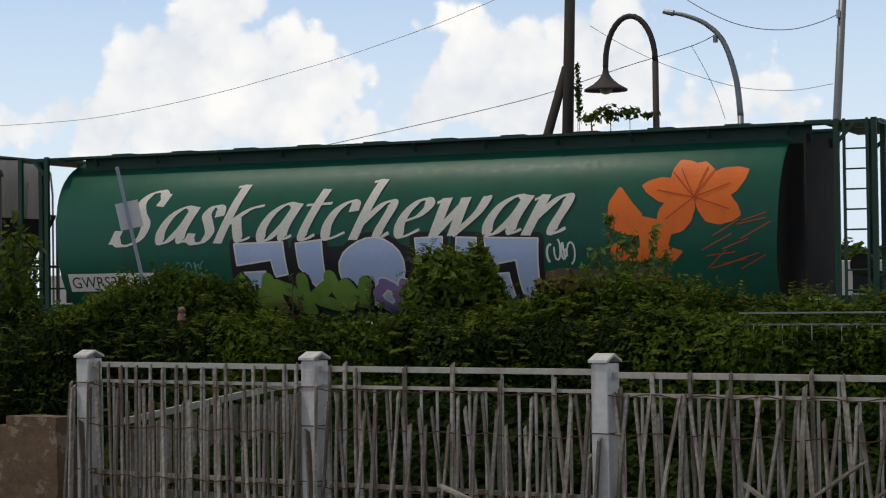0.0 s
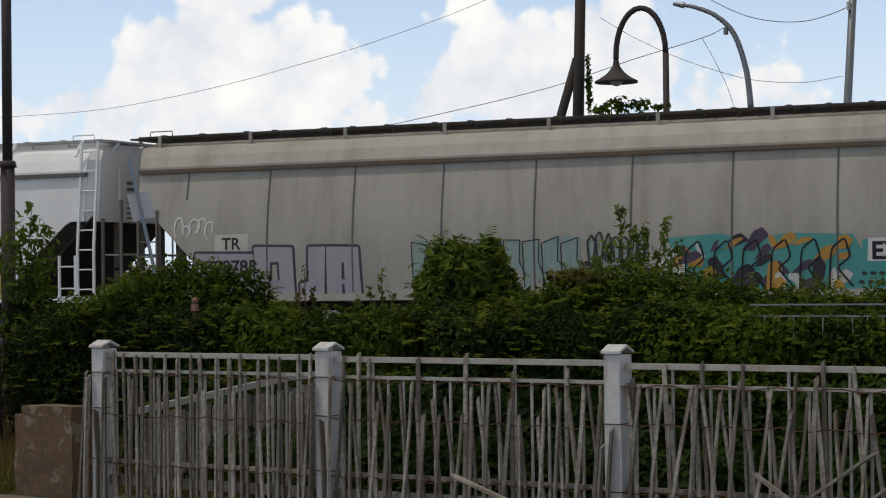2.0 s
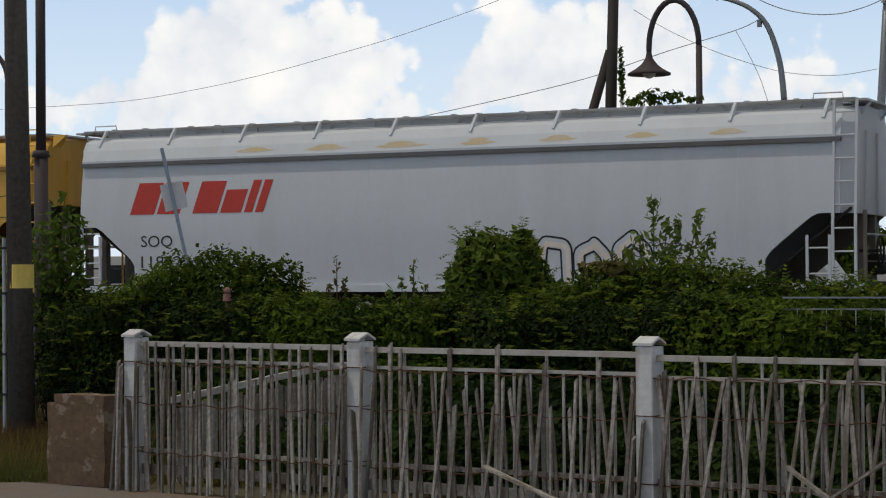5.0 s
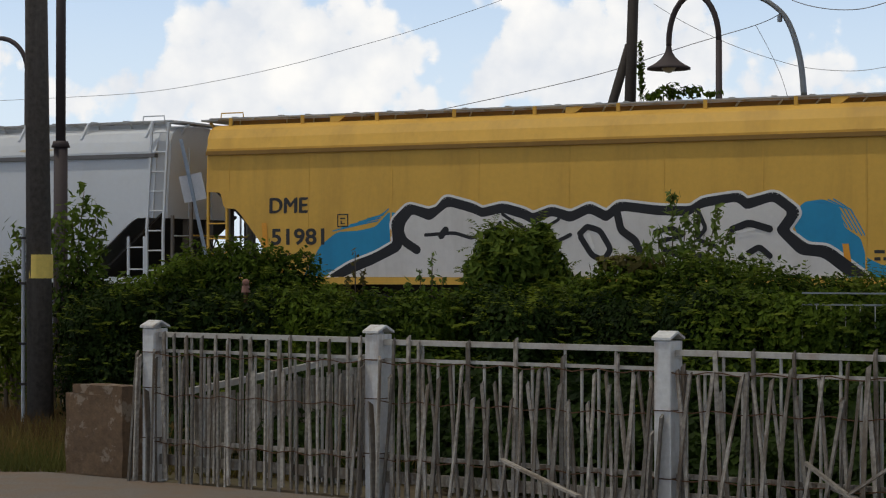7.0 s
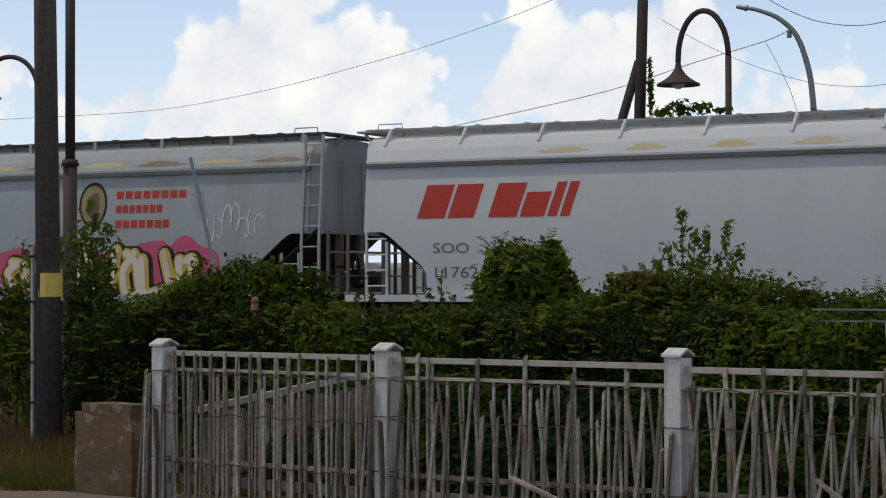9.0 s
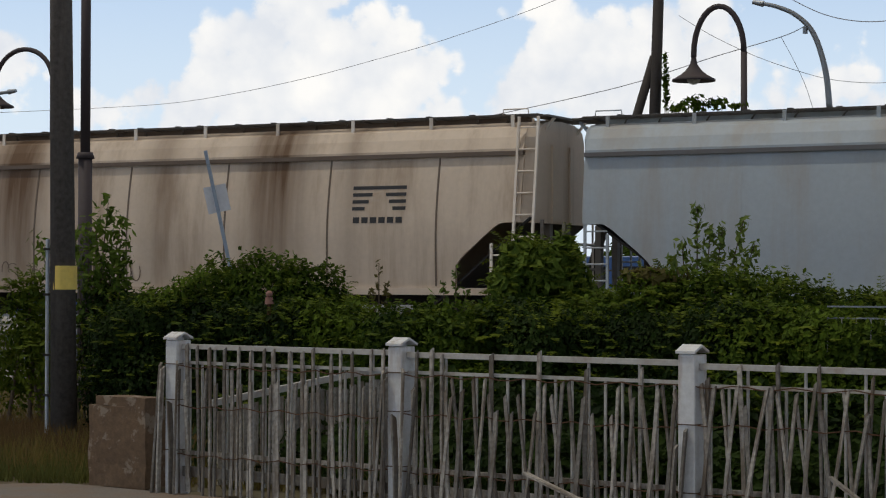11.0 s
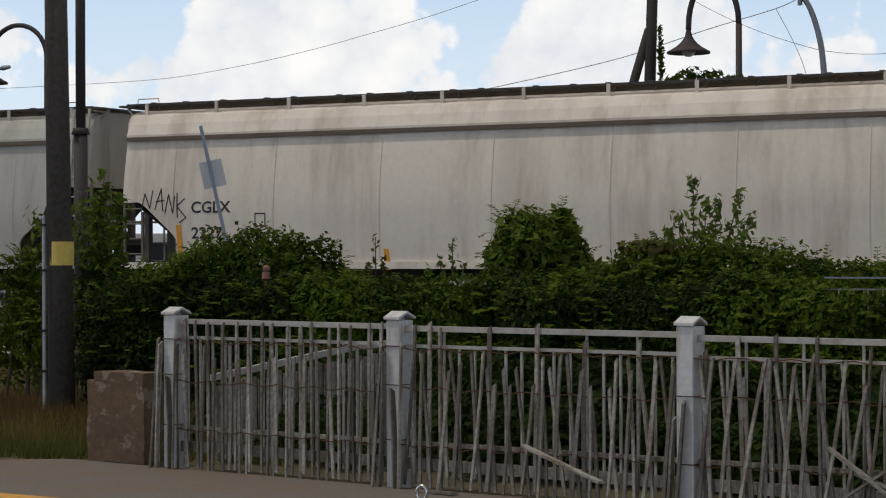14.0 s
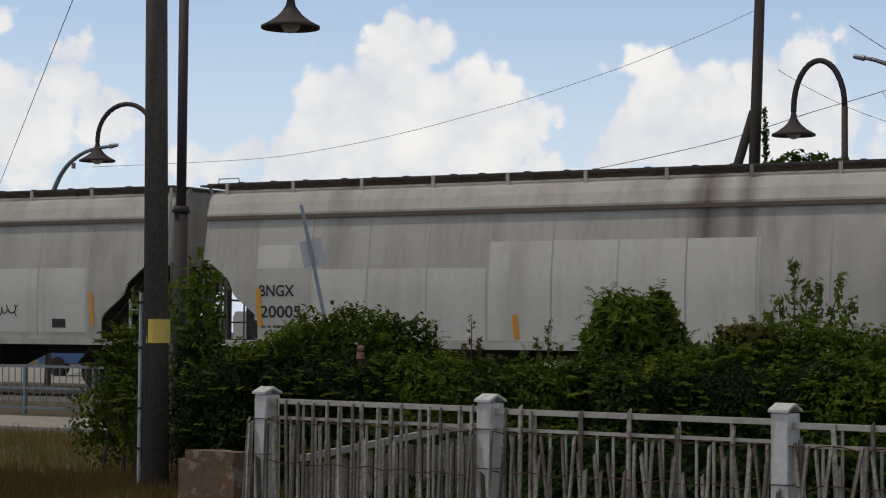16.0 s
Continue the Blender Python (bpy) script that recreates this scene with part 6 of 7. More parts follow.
            if i == 0 or (i == 1 and (k < 4 or k % 3 == 0)):
                set_lath(t + rnd.uniform(-0.006, 0.006), 4 if i == 0 or k < 6 else rnd.choice((3, 4)), rnd.gauss(0, 0.9), 0)
            elif i == 2 and k % 2:
                set_lath(t, rnd.choice((3, 3, 4)), rnd.gauss(0, 3.5), 0)
        for k in range(int(n * (1.0, 1.9, 1.9)[i])):
            t = (k + rnd.uniform(0.3, 0.7)) / int(n * (1.0, 1.9, 1.9)[i])
            if i == 0:
                set_lath(t, rnd.choice((0, 0, 1, 1, 2)), rnd.gauss(0, 1.8), 1)
            elif i == 1:
                set_lath(t, rnd.choice((0, 1, 1, 2, 2)), rnd.gauss(0, 2.2) + (5.0 if k % 2 else -4.5), 1 + k % 2)
            else:
                set_lath(t, rnd.choice((1, 2, 2, 3)), rnd.gauss(0, 2.5) + (6.0 if k % 2 else -5.5), 1 + k % 2)
        for z in (0.955, 0.66 + 0.03 * i, 0.30):
            bm = bmesh.new()
            pts = []
            for k in range(25):
                t = k / 24
                pts.append(a + along * (length * t) + front * (0.062 + 0.006 * math.sin(k * 2.3)) + UP * (z + 0.012 * math.sin(k * 1.7 + i)))
            tube(bm, pts, 0.005, 4)
            part("tie_wire", bm, M["rust"], fence)
    # sticks leaning on the posts, and loose ones crossed at the foot
    def stick(a, b, w=0.042):
        o = new("lath", lath_mesh((Vector(b) - Vector(a)).length, w, int(a[0] * 97)))
        o.parent = fence
        o.matrix_basis = Matrix.Translation(a) @ (Vector(b) - Vector(a)).to_track_quat("Z", "Y").to_matrix().to_4x4()
    for i, p in enumerate(FENCE):
        f = Vector((-0.175, -1, 0)).normalized() * 0.115
        s = Vector((1, -0.17, 0))
        for k, (u, v, top) in enumerate(((-0.09, -0.05, 0.95), (0.05, 0.02, 0.70), (0.085, 0.10, 1.0), (-0.13, -0.07, 0.98))):
            if i == 2 and k != 0:
                continue
            stick(p + f * (1 + 0.08 * k) + s * u + UP * 0.0, p + f + s * v + UP * (top if i != 2 else 0.6), 0.04)
    # a split plank against the lower half of one post
    stick(FENCE[2] + Vector((-0.06, -0.11, 0)), FENCE[2] + Vector((-0.005, -0.10, 0.70)), 0.10)
    a, b = FENCE[2], FENCE[3]
    along, front = (b - a).normalized(), Vector((-0.175, -1, 0)).normalized() * 0.13
    for u, z, v, w in ((0.98, 0.46, 1.62, 0.05), (0.85, 0.02, 1.75, 0.62), (1.3, 0.05, 1.95, 0.52), (1.15, 0.32, 1.9, 0.08), (-1.15, 0.36, -0.55, 0.16)):
        stick(a + along * u + front + UP * z, a + along * v + front * 1.15 + UP * w, 0.05)
    stick(a + along * -1.9 + front * 1.8 + UP * 0.02, a + along * -1.6 + front * 1.9 + UP * 0.03, 0.05)


build_fence()


def build_gate_post():
    block = thing("stone_block", "worn brown concrete gatepost block with pale scars", "stone block", (-9.22, 12.83, 0))
    block.rotation_euler = (0, 0, math.atan2(-0.175, 1.0))
    bm = bmesh.new()
    box(bm, (0.14, -0.14, 0.315), (0.62, 0.22, 0.63))
    bmesh.ops.subdivide_edges(bm, edges=bm.edges[:], cuts=6, use_grid_fill=True)
    for v in bm.verts:
        v.co += Vector((noise.noise(v.co * 6), noise.noise(v.co * 6 + Vector((9, 0, 0))), noise.noise(v.co * 6 + Vector((0, 9, 0))))) * 0.012
    part("block", bm, M["stone"], block)
    bm = bmesh.new()
    box(bm, (0.175, -0.14, 0.662), (0.54, 0.20, 0.07))
    bmesh.ops.subdivide_edges(bm, edges=bm.edges[:], cuts=4, use_grid_fill=True)
    for v in bm.verts:
        v.co += Vector((noise.noise(v.co * 7), noise.noise(v.co * 7 + Vector((9, 0, 0))), noise.noise(v.co * 7 + Vector((0, 9, 0))))) * 0.010
    part("coping", bm, M["stone"], block)


build_gate_post()


def build_ramp_rail():
    """A pale handrail that climbs behind the first bay of the fence, with old boards under it."""
    rail = thing("handrail", "pale sloping handrail over grey boards behind the fence", "handrail")
    a, b = Vector((-8.48, 12.92, 0.65)), Vector((-7.91, 14.30, 0.85))
    bm = bmesh.new()
    bar(bm, a, b, 0.04, 0.05)
    bar(bm, b, b + Vector((0.16, 0.2, 0.013)), 0.04, 0.05)
    part("top_rail", bm, M["rail_white"], rail)
    rnd = random.Random(3)
    for k in range(22):
        t = (k + 0.5) / 22
        c = a.lerp(b + Vector((0.16, 0.2, 0)), t)
        bm = bmesh.new()
        box(bm, (c.x, c.y + 0.05, c.z / 2 - 0.03), (0.055, 0.018, c.z - 0.06 + rnd.uniform(-0.05, 0.06)), Matrix.Rotation(1.1, 4, "Z"))
        part("board", bm, M["lath"], rail)


build_ramp_rail()

# ---- poles, lamps and wires ----
def arc(centre, r_out, r_up, a0, a1, axis, n=16):
    """Points of an upright arch; axis is its level direction."""
    ax = Vector(axis).normalized()
    return [Vector(centre) + ax * (r_out * math.cos(radians(a0 + (a1 - a0) * k / n))) + UP * (r_up * math.sin(radians(a0 + (a1 - a0) * k / n))) for k in range(n + 1)]


def bell_lamp(base, spring, reach, rise, drop, axis, shade_r, pole_r, label, collar=None):
    """A street lamp with a shepherd's-crook arm and a hanging bell shade."""
    lamp = thing("street_lamp", label, "street lamp", base, "bell lamps along the line")
    ax = Vector(axis).normalized()
    bm = bmesh.new()
    if collar:
        rod(bm, (0, 0, 0), (0, 0, collar), pole_r * 1.45, pole_r * 1.4, 14)
        rod(bm, (0, 0, collar - 0.03), (0, 0, collar + 0.05), pole_r * 1.9, pole_r * 1.5, 14)
        rod(bm, (0, 0, collar), (0, 0, spring), pole_r, pole_r, 14)
    else:
        rod(bm, (0, 0, 0), (0, 0, spring), pole_r * 1.25, pole_r, 14)
    rod(bm, (0, 0, 0), (0, 0, 0.5), pole_r * 2.2, pole_r * 1.6, 14)
    part("pole", bm, M["lamp_iron"], lamp, smooth=True)
    bm = bmesh.new()
    pts = arc((0, 0, spring), reach / 2, rise, 0, 180, ax)
    pts = [p + ax * (reach / 2) for p in pts][::-1]
    end = ax * reach + UP * (spring - drop)
    tube(bm, pts + [end - UP * 0.02], pole_r * 0.92, 10)
    part("arm", bm, M["lamp_iron"], lamp, smooth=True)
    bm = bmesh.new()
    prof = [(0.10, 0.60), (0.13, 0.52), (0.17, 0.40), (0.24, 0.34), (0.27, 0.31), (0.40, 0.22), (0.62, 0.12), (0.86, 0.04), (1.0, 0.0), (1.0, -0.05), (0.96, -0.05), (0.80, 0.03), (0.3, 0.2)]
    rings = []
    for r, z in prof:
        rings.append([bm.verts.new(end + Vector((shade_r * r * math.cos(k * math.pi / 14), shade_r * r * math.sin(k * math.pi / 14), shade_r * (z * 1.75 - 1.05)))) for k in range(28)])
    for a, b in zip(rings, rings[1:]):
        for k in range(28):
            bm.faces.new((a[k], a[(k + 1) % 28], b[(k + 1) % 28], b[k]))
    bm.faces.new(rings[0])
    bmesh.ops.recalc_face_normals(bm, faces=bm.faces)
    part("shade", bm, M["lamp_iron"], lamp, "dark bell-shaped shade", smooth=True)
    bm = bmesh.new()
    bmesh.ops.create_uvsphere(bm, u_segments=14, v_segments=8, radius=shade_r * 0.35, matrix=Matrix.Translation(end - UP * shade_r * 0.95))
    part("bulb", bm, M["glass"], lamp, smooth=True)
    return lamp


def cobra_lamp(foot, points, label):
    lamp = thing("curved_lamp", label, "street lamp", foot)
    pts = [Vector(p) - Vector(foot) for p in points]
    bm = bmesh.new()
    rod(bm, (0, 0, 0), pts[0], 0.10, 0.075, 12)
    part("pole", bm, M["lamp_grey"], lamp, smooth=True)
    bm = bmesh.new()
    smooth = []
    for k in range(len(pts) - 1):
        p0, p1, p2, p3 = pts[max(k - 1, 0)], pts[k], pts[k + 1], pts[min(k + 2, len(pts) - 1)]
        for j in range(6):
            t = j / 6
            smooth.append(0.5 * ((2 * p1) + (p2 - p0) * t + (2 * p0 - 5 * p1 + 4 * p2 - p3) * t * t + (3 * p1 - p0 - 3 * p2 + p3) * t ** 3))
    smooth.append(pts[-1])
    n = len(smooth)
    tube(bm, smooth, 0.075, 10, 0.045)
    part("arm", bm, M["lamp_grey"], lamp, smooth=True)
    bm = bmesh.new()
    d = (smooth[-1] - smooth[-2]).normalized()
    rod(bm, smooth[-1] - d * 0.05, smooth[-1] + d * 0.22, 0.075, 0.05, 10)
    part("lamp_head", bm, M["lamp_grey"], lamp)
    bm = bmesh.new()
    c = smooth[n // 2] - UP * 0.1
    rod(bm, c, c - UP * 0.16, 0.06, 0.06, 8)
    part("bracket_box", bm, M["lamp_grey"], lamp)
    return lamp


def cable(points, r=0.014, label="thin dark overhead wire", name="overhead_wire"):
    bm = bmesh.new()
    pts = [Vector(p) for p in points]
    out = []
    for k in range(len(pts) - 1):
        p0, p1, p2, p3 = pts[max(k - 1, 0)], pts[k], pts[k + 1], pts[min(k + 2, len(pts) - 1)]
        for j in range(8):
            t = j / 8
            out.append(0.5 * ((2 * p1) + (p2 - p0) * t + (2 * p0 - 5 * p1 + 4 * p2 - p3) * t * t + (3 * p1 - p0 - 3 * p2 + p3) * t ** 3))
    out.append(pts[-1])
    tube(bm, out, r, 5)
    return tagged(part(name, bm, M["cable"]), label, "wire")


def build_poles():
    # wooden pole beside the street, with a yellow band and a conduit
    pole = thing("utility_pole", "dark weathered wooden utility pole with a yellow band", "utility pole", (-12.22, 15.93, 0))
    bm = bmesh.new()
    rod(bm, (0.01, 0, -0.05), (-0.085, -0.05, 9.0), 0.134, 0.088, 18)
    part("shaft", bm, M["pole_wood"], pole, smooth=True)
    bm = bmesh.new()
    rod(bm, (0.01, -0.01, 1.50), (0.01, -0.01, 1.735), 0.128, 0.127, 18)
    part("band", bm, M["yellow_band"], pole, "yellow wrap-around band")
    bm = bmesh.new()
    rod(bm, (-0.165, -0.05, 0.0), (-0.165, -0.05, 2.0), 0.02, 0.02, 8)
    part("conduit", bm, M["pvc"], pole, "grey plastic conduit")
    for z in (0.45, 0.85, 1.45, 1.9):
        bm = bmesh.new()
        box(bm, (-0.15, -0.05, z), (0.09, 0.06, 0.025))
        part("strap", bm, M["black"], pole)
    # lamps: one this side of the line, others beyond it
    lamp = bell_lamp((-15.27, 20.32, 0), 5.90, 1.36, 0.85, 0.0, (0.87, 0.49, 0), 0.375, 0.062, "tall dark bell lamp on a collared iron pole", 3.15)
    bell_lamp((-14.68, 45.0, 0), 7.0, 1.25, 1.12, 0.05, (-1, 0.0, 0), 0.52, 0.075, "dark bell lamp on a crooked arm beyond the train")
    bell_lamp((-34.98, 45.0, 0), 7.15, 2.04, 0.98, 0.05, (-1, 0.0, 0), 0.52, 0.075, "dark bell lamp on a crooked arm beyond the train")
    cobra_lamp((-12.60, 45.0, 0), [(-12.62, 45, 5.6), (-12.72, 45, 6.5), (-13.0, 45, 7.35), (-13.42, 45, 7.8), (-13.9, 45, 8.03), (-14.25, 45, 8.12)], "grey curved lamp standard with a small head")
    cobra_lamp((-38.75, 45.0, 0), [(-38.7, 45, 5.6), (-38.35, 45, 6.2), (-37.9, 45, 6.6), (-37.3, 45, 6.85), (-36.5, 45, 6.94)], "grey curved lamp standard with a small head")
    # wooden pole with a brace, beyond the train
    pole = thing("braced_pole", "dark wooden pole with a leaning brace beyond the train", "utility pole", (-17.1, 45.0, 0))
    bm = bmesh.new()
    rod(bm, (0, 0, 0), (0.36, 0, 11.0), 0.16, 0.12, 14)
    part("shaft", bm, M["pole_dark"], pole, smooth=True)
    bm = bmesh.new()
    rod(bm, (-2.05, 0, 0), (0.17, 0, 7.0), 0.13, 0.11, 12)
    part("brace", bm, M["pole_dark"], pole, smooth=True)
    pole = thing("thin_pole", "slim grey wooden pole carrying wires", "utility pole", (-10.72, 45.0, 0))
    bm = bmesh.new()
    rod(bm, (0, 0, 0), (0.62, 0, 9.4), 0.115, 0.085, 12)
    part("shaft", bm, M["lamp_grey"], pole, smooth=True)
    bm = bmesh.new()
    rod(bm, (0.45, -0.1, 7.72), (0.45, -0.1, 7.9), 0.05, 0.05, 8)
    part("insulator", bm, M["glass"], pole)
    cable([(-37.19, 45.00, 6.36), (-33.56, 45.00, 6.36), (-30.84, 45.00, 6.41), (-28.50, 45.00, 6.64), (-26.40, 45.00, 6.95), (-24.71, 45.00, 7.27), (-23.06, 45.00, 7.60), (-21.61, 45.00, 7.95), (-20.35, 45.00, 8.28), (-19.15, 45.00, 8.65), (-17.90, 45.00, 9.06), (-16.72, 45.00, 9.50)], 0.007)
    cable([(-24.13, 45.10, 5.31), (-21.15, 45.10, 5.76), (-18.75, 45.10, 6.15), (-17.25, 45.10, 6.45), (-15.50, 45.10, 6.92), (-13.81, 45.10, 7.32), (-13.22, 45.10, 7.55)], 0.010)
    cable([(-13.81, 45.10, 7.32), (-13.51, 45.10, 6.77), (-13.22, 45.10, 6.15), (-13.02, 45.10, 5.54)], 0.007)
    cable([(-14.65, 45.20, 8.95), (-13.68, 45.20, 8.27), (-12.86, 45.20, 7.83), (-12.12, 45.20, 7.62), (-11.39, 45.20, 7.57), (-10.79, 45.20, 7.68), (-10.36, 45.20, 7.83)], 0.011)
    cable([(-16.42, 45.30, 8.00), (-15.56, 45.30, 7.46), (-14.44, 45.30, 6.90), (-13.33, 45.30, 6.48), (-12.51, 45.30, 6.26), (-11.44, 45.30, 6.16), (-10.51, 45.30, 6.26)], 0.007)
    cable([(-11.90, 15.41, 6.94), (-41.71, 45.38, 4.76)], 0.007)
    # leaning sign seen from behind
    sign = thing("leaning_sign", "pale square sign on a leaning post, seen from behind", "sign")
    top, foot = Vector((-16.741, 25.258, 3.552)), Vector((-16.06, 25.62, 0.0))
    bm = bmesh.new()
    bar(bm, foot, top, 0.075, 0.05)
    part("post", bm, M["sign_post"], sign)
    bm = bmesh.new()
    turn = (top - foot).to_track_quat("Z", "Y").to_matrix().to_4x4()
    c = foot.lerp(top, 0.795)
    d = (top - foot).normalized()
    side = Vector((0.87, 0.49, 0)).cross(d).cross(d).normalized()
    nrm = side.cross(d).normalized()
    m = Matrix((side, nrm, d)).transposed().to_4x4()
    box(bm, c - nrm * 0.0 + Vector((0.0, 0.04, 0)), (0.345, 0.012, 0.41), m)
    part("panel", bm, M["sign"], sign)


build_poles()

# ---- vegetation ----
def leaf_mesh(name, centres, normals, sizes, mat, parent, seed=0, long=1.5, kind=""):
    """Many small folded leaves in one mesh."""
    rnd = np.random.RandomState(seed)
    n = len(centres)
    d = normals + np.array([0, 0, 0.25]) + rnd.normal(0, 0.40, (n, 3))
    d /= np.linalg.norm(d, axis=1, keepdims=True) + 1e-9
    side = np.cross(d, rnd.normal(0, 1, (n, 3)))
    side /= np.linalg.norm(side, axis=1, keepdims=True) + 1e-9
    along = np.cross(side, d)
    along[:, 2] -= 0.5
    along /= np.linalg.norm(along, axis=1, keepdims=True) + 1e-9
    s = sizes[:, None]
    tip, base = centres + along * s * long * 0.5, centres - along * s * long * 0.5
    mid = centres - d * s * 0.12
    l, r = centres + side * s * 0.5, centres - side * s * 0.5
    verts = np.concatenate([base, l, tip, r, mid]).reshape(5, n, 3).transpose(1, 0, 2).reshape(-1, 3)
    k = np.arange(n)[:, None] * 5
    faces = np.concatenate([k + np.array([[0, 1, 4]]), k + np.array([[1, 2, 4]]), k + np.array([[2, 3, 4]]), k + np.array([[3, 0, 4]])])
    mesh = bpy.data.meshes.new(name)
    mesh.from_pydata(verts.tolist(), [], faces.tolist())
    mesh.materials.append(mat)
    ob = new(name, mesh)
    ob.parent = parent
    if kind:
        tagged(ob, kind=kind)
    return ob


def lumps(specs, density, size, seed, fill=0.35):
    """Leaf places on and just under the skin of several overlapping uneven lumps (x, y, z, rx, ry, rz)."""
    rnd = np.random.RandomState(seed)
    cs, ns, ss = [], [], []
    for (x, y, z, rx, ry, rz) in specs:
        n = int(density * 4 * math.pi * ((rx * ry) ** 1.6 / 3 + (rx * rz) ** 1.6 / 3 + (ry * rz) ** 1.6 / 3) ** (1 / 1.6))
        d = rnd.normal(0, 1, (n, 3))
        d /= np.linalg.norm(d, axis=1, keepdims=True)
        wob = np.array([1 + 0.22 * noise.noise(Vector(v * 2.2 + x)) + 0.16 * noise.noise(Vector(v * 6 + y)) for v in d])
        k = wob * (1 - fill * rnd.rand(n) ** 1.7)
        p = d * k[:, None] * np.array([rx, ry, rz]) + np.array([x, y, z])
        keep = p[:, 2] > 0.02
        cs.append(p[keep]), ns.append(d[keep]), ss.append(size * (0.6 + 0.8 * rnd.rand(keep.sum())))
    return np.concatenate(cs), np.concatenate(ns), np.concatenate(ss)


def shoots(parent, specs, count, seed, mat, size=0.054):
    """Arching shoots with paired leaflets that stand out from the skin of a bush."""
    rnd = random.Random(seed)
    verts, faces = [], []
    for _ in range(count):
        x, y, z, a, b, c = rnd.choice(specs)
        d = Vector((rnd.gauss(0, 1), rnd.gauss(-0.5, 0.8), abs(rnd.gauss(0.5, 0.7)))).normalized()
        p = Vector((x + d.x * a * 0.86, y + d.y * b * 0.86, z + d.z * c * 0.86))
        if p.z < 0.25:
            continue
        run = (d * 0.8 + Vector((rnd.uniform(-0.4, 0.4), -0.1, 0.55))).normalized()
        n = rnd.randint(3, 6)
        step = rnd.uniform(0.022, 0.036)
        s = size * rnd.uniform(0.7, 1.25)
        for k in range(n):
            run = (run + Vector((0, 0, -0.16))).normalized()
            q, p = p, p + run * step
            across = run.cross(Vector((0, 0.25, 1))).normalized()
            i = len(verts)
            verts += [q - across * 0.003, q + across * 0.003, p + across * 0.002, p - across * 0.002]
            faces.append((i, i + 1, i + 2, i + 3))
            for sg in (-1, 1):
                out = (across * sg + run * 0.55 + Vector((rnd.uniform(-0.2, 0.2), rnd.uniform(-0.2, 0.2), rnd.uniform(-0.4, 0.05)))).normalized()
                w = out.cross(Vector((rnd.uniform(-0.4, 0.4), -0.45, 1))).normalized() * s * 0.27
                ln = s * (1.15 - 0.6 * abs(k / n - 0.4))
                i = len(verts)
                verts += [p, p + out * ln * 0.45 + w, p + out * ln, p + out * ln * 0.45 - w]
                faces.append((i, i + 1, i + 2, i + 3))
    mesh = bpy.data.meshes.new("new_growth")
    mesh.from_pydata([tuple(v) for v in verts], [], faces)
    mesh.materials.append(mat)
    ob = new("new_growth", mesh)
    ob.parent = parent
    return tagged(ob, kind="stuff")


def bush(name, label, specs, density, size, mat, seed, fill=0.35, stems=6, long=1.5, category="bush", sprigs=0):
    cx = sum(s[0] for s in specs) / len(specs)
    cy = sum(s[1] for s in specs) / len(specs)
    ob = thing(name, label, category, (cx, cy, 0))
    local = [(x - cx, y - cy, z, a, b, c) for x, y, z, a, b, c in specs]
    rnd = random.Random(seed)
    bm = bmesh.new()
    for k in range(stems):
        x, y, z, a, b, c = rnd.choice(local)
        bx, by = x * 0.5 + rnd.uniform(-0.2, 0.2), y * 0.5 + rnd.uniform(-0.2, 0.2)
        mx = Vector(((bx + x) / 2 + rnd.uniform(-0.1, 0.1), (by + y) / 2, z * 0.55))
        rod(bm, (bx, by, -0.02), mx, 0.03, 0.02, 6)
        rod(bm, mx, (x, y, z + c * 0.5), 0.02, 0.008, 6)
    tagged(part("stemwork", bm, M["bark"], ob), kind="stuff")
    leaf_mesh("foliage", *lumps(local, density, size, seed, fill), mat, ob, seed, long, "stuff")
    if sprigs:
        shoots(ob, local, sprigs, seed + 200, LEAF_NEW)
    return ob


def hedge_top(x):
    """Height of the hedge along the fence; it swells towards the right."""
    return 1.36 + 0.10 * noise.noise(Vector((x * 1.3, 3.1, 0))) + 0.06 * noise.noise(Vector((x * 4.1, 0.4, 0)))


def build_plants():
    rnd = random.Random(11)
    for n, (x0, x1) in enumerate(((-11.9, -9.6), (-9.6, -7.3), (-7.3, -5.0), (-5.0, -2.0))):
        specs = []
        x = x0
        while x < x1:
            y = 16.1 - 0.14 * (x + 8) + rnd.uniform(-0.15, 0.15)
            t = hedge_top(x)
            specs.append((x, y, t - 0.38, 0.46, 0.42, 0.40))
            specs.append((x + 0.1, y - 0.22, 0.42, 0.5, 0.42, 0.55))
            x += 0.36
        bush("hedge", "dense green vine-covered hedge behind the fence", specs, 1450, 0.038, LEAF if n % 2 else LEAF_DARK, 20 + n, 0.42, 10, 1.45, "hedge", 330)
    # domed mound of vines
    bush("bush", "domed mound of dark green vines", [(-11.6, 16.9, 0.98, 0.55, 0.5, 0.58), (-11.1, 17.0, 1.2, 0.55, 0.5, 0.60), (-10.55, 17.05, 1.3, 0.55, 0.5, 0.58), (-10.1, 17.15, 1.25, 0.42, 0.4, 0.52),
          (-10.9, 16.7, 0.7, 0.7, 0.4, 0.6), (-11.85, 16.8, 0.6, 0.4, 0.4, 0.6), (-9.85, 17.1, 0.95, 0.3, 0.4, 0.5)], 1550, 0.038, LEAF, 31, 0.42, sprigs=300)
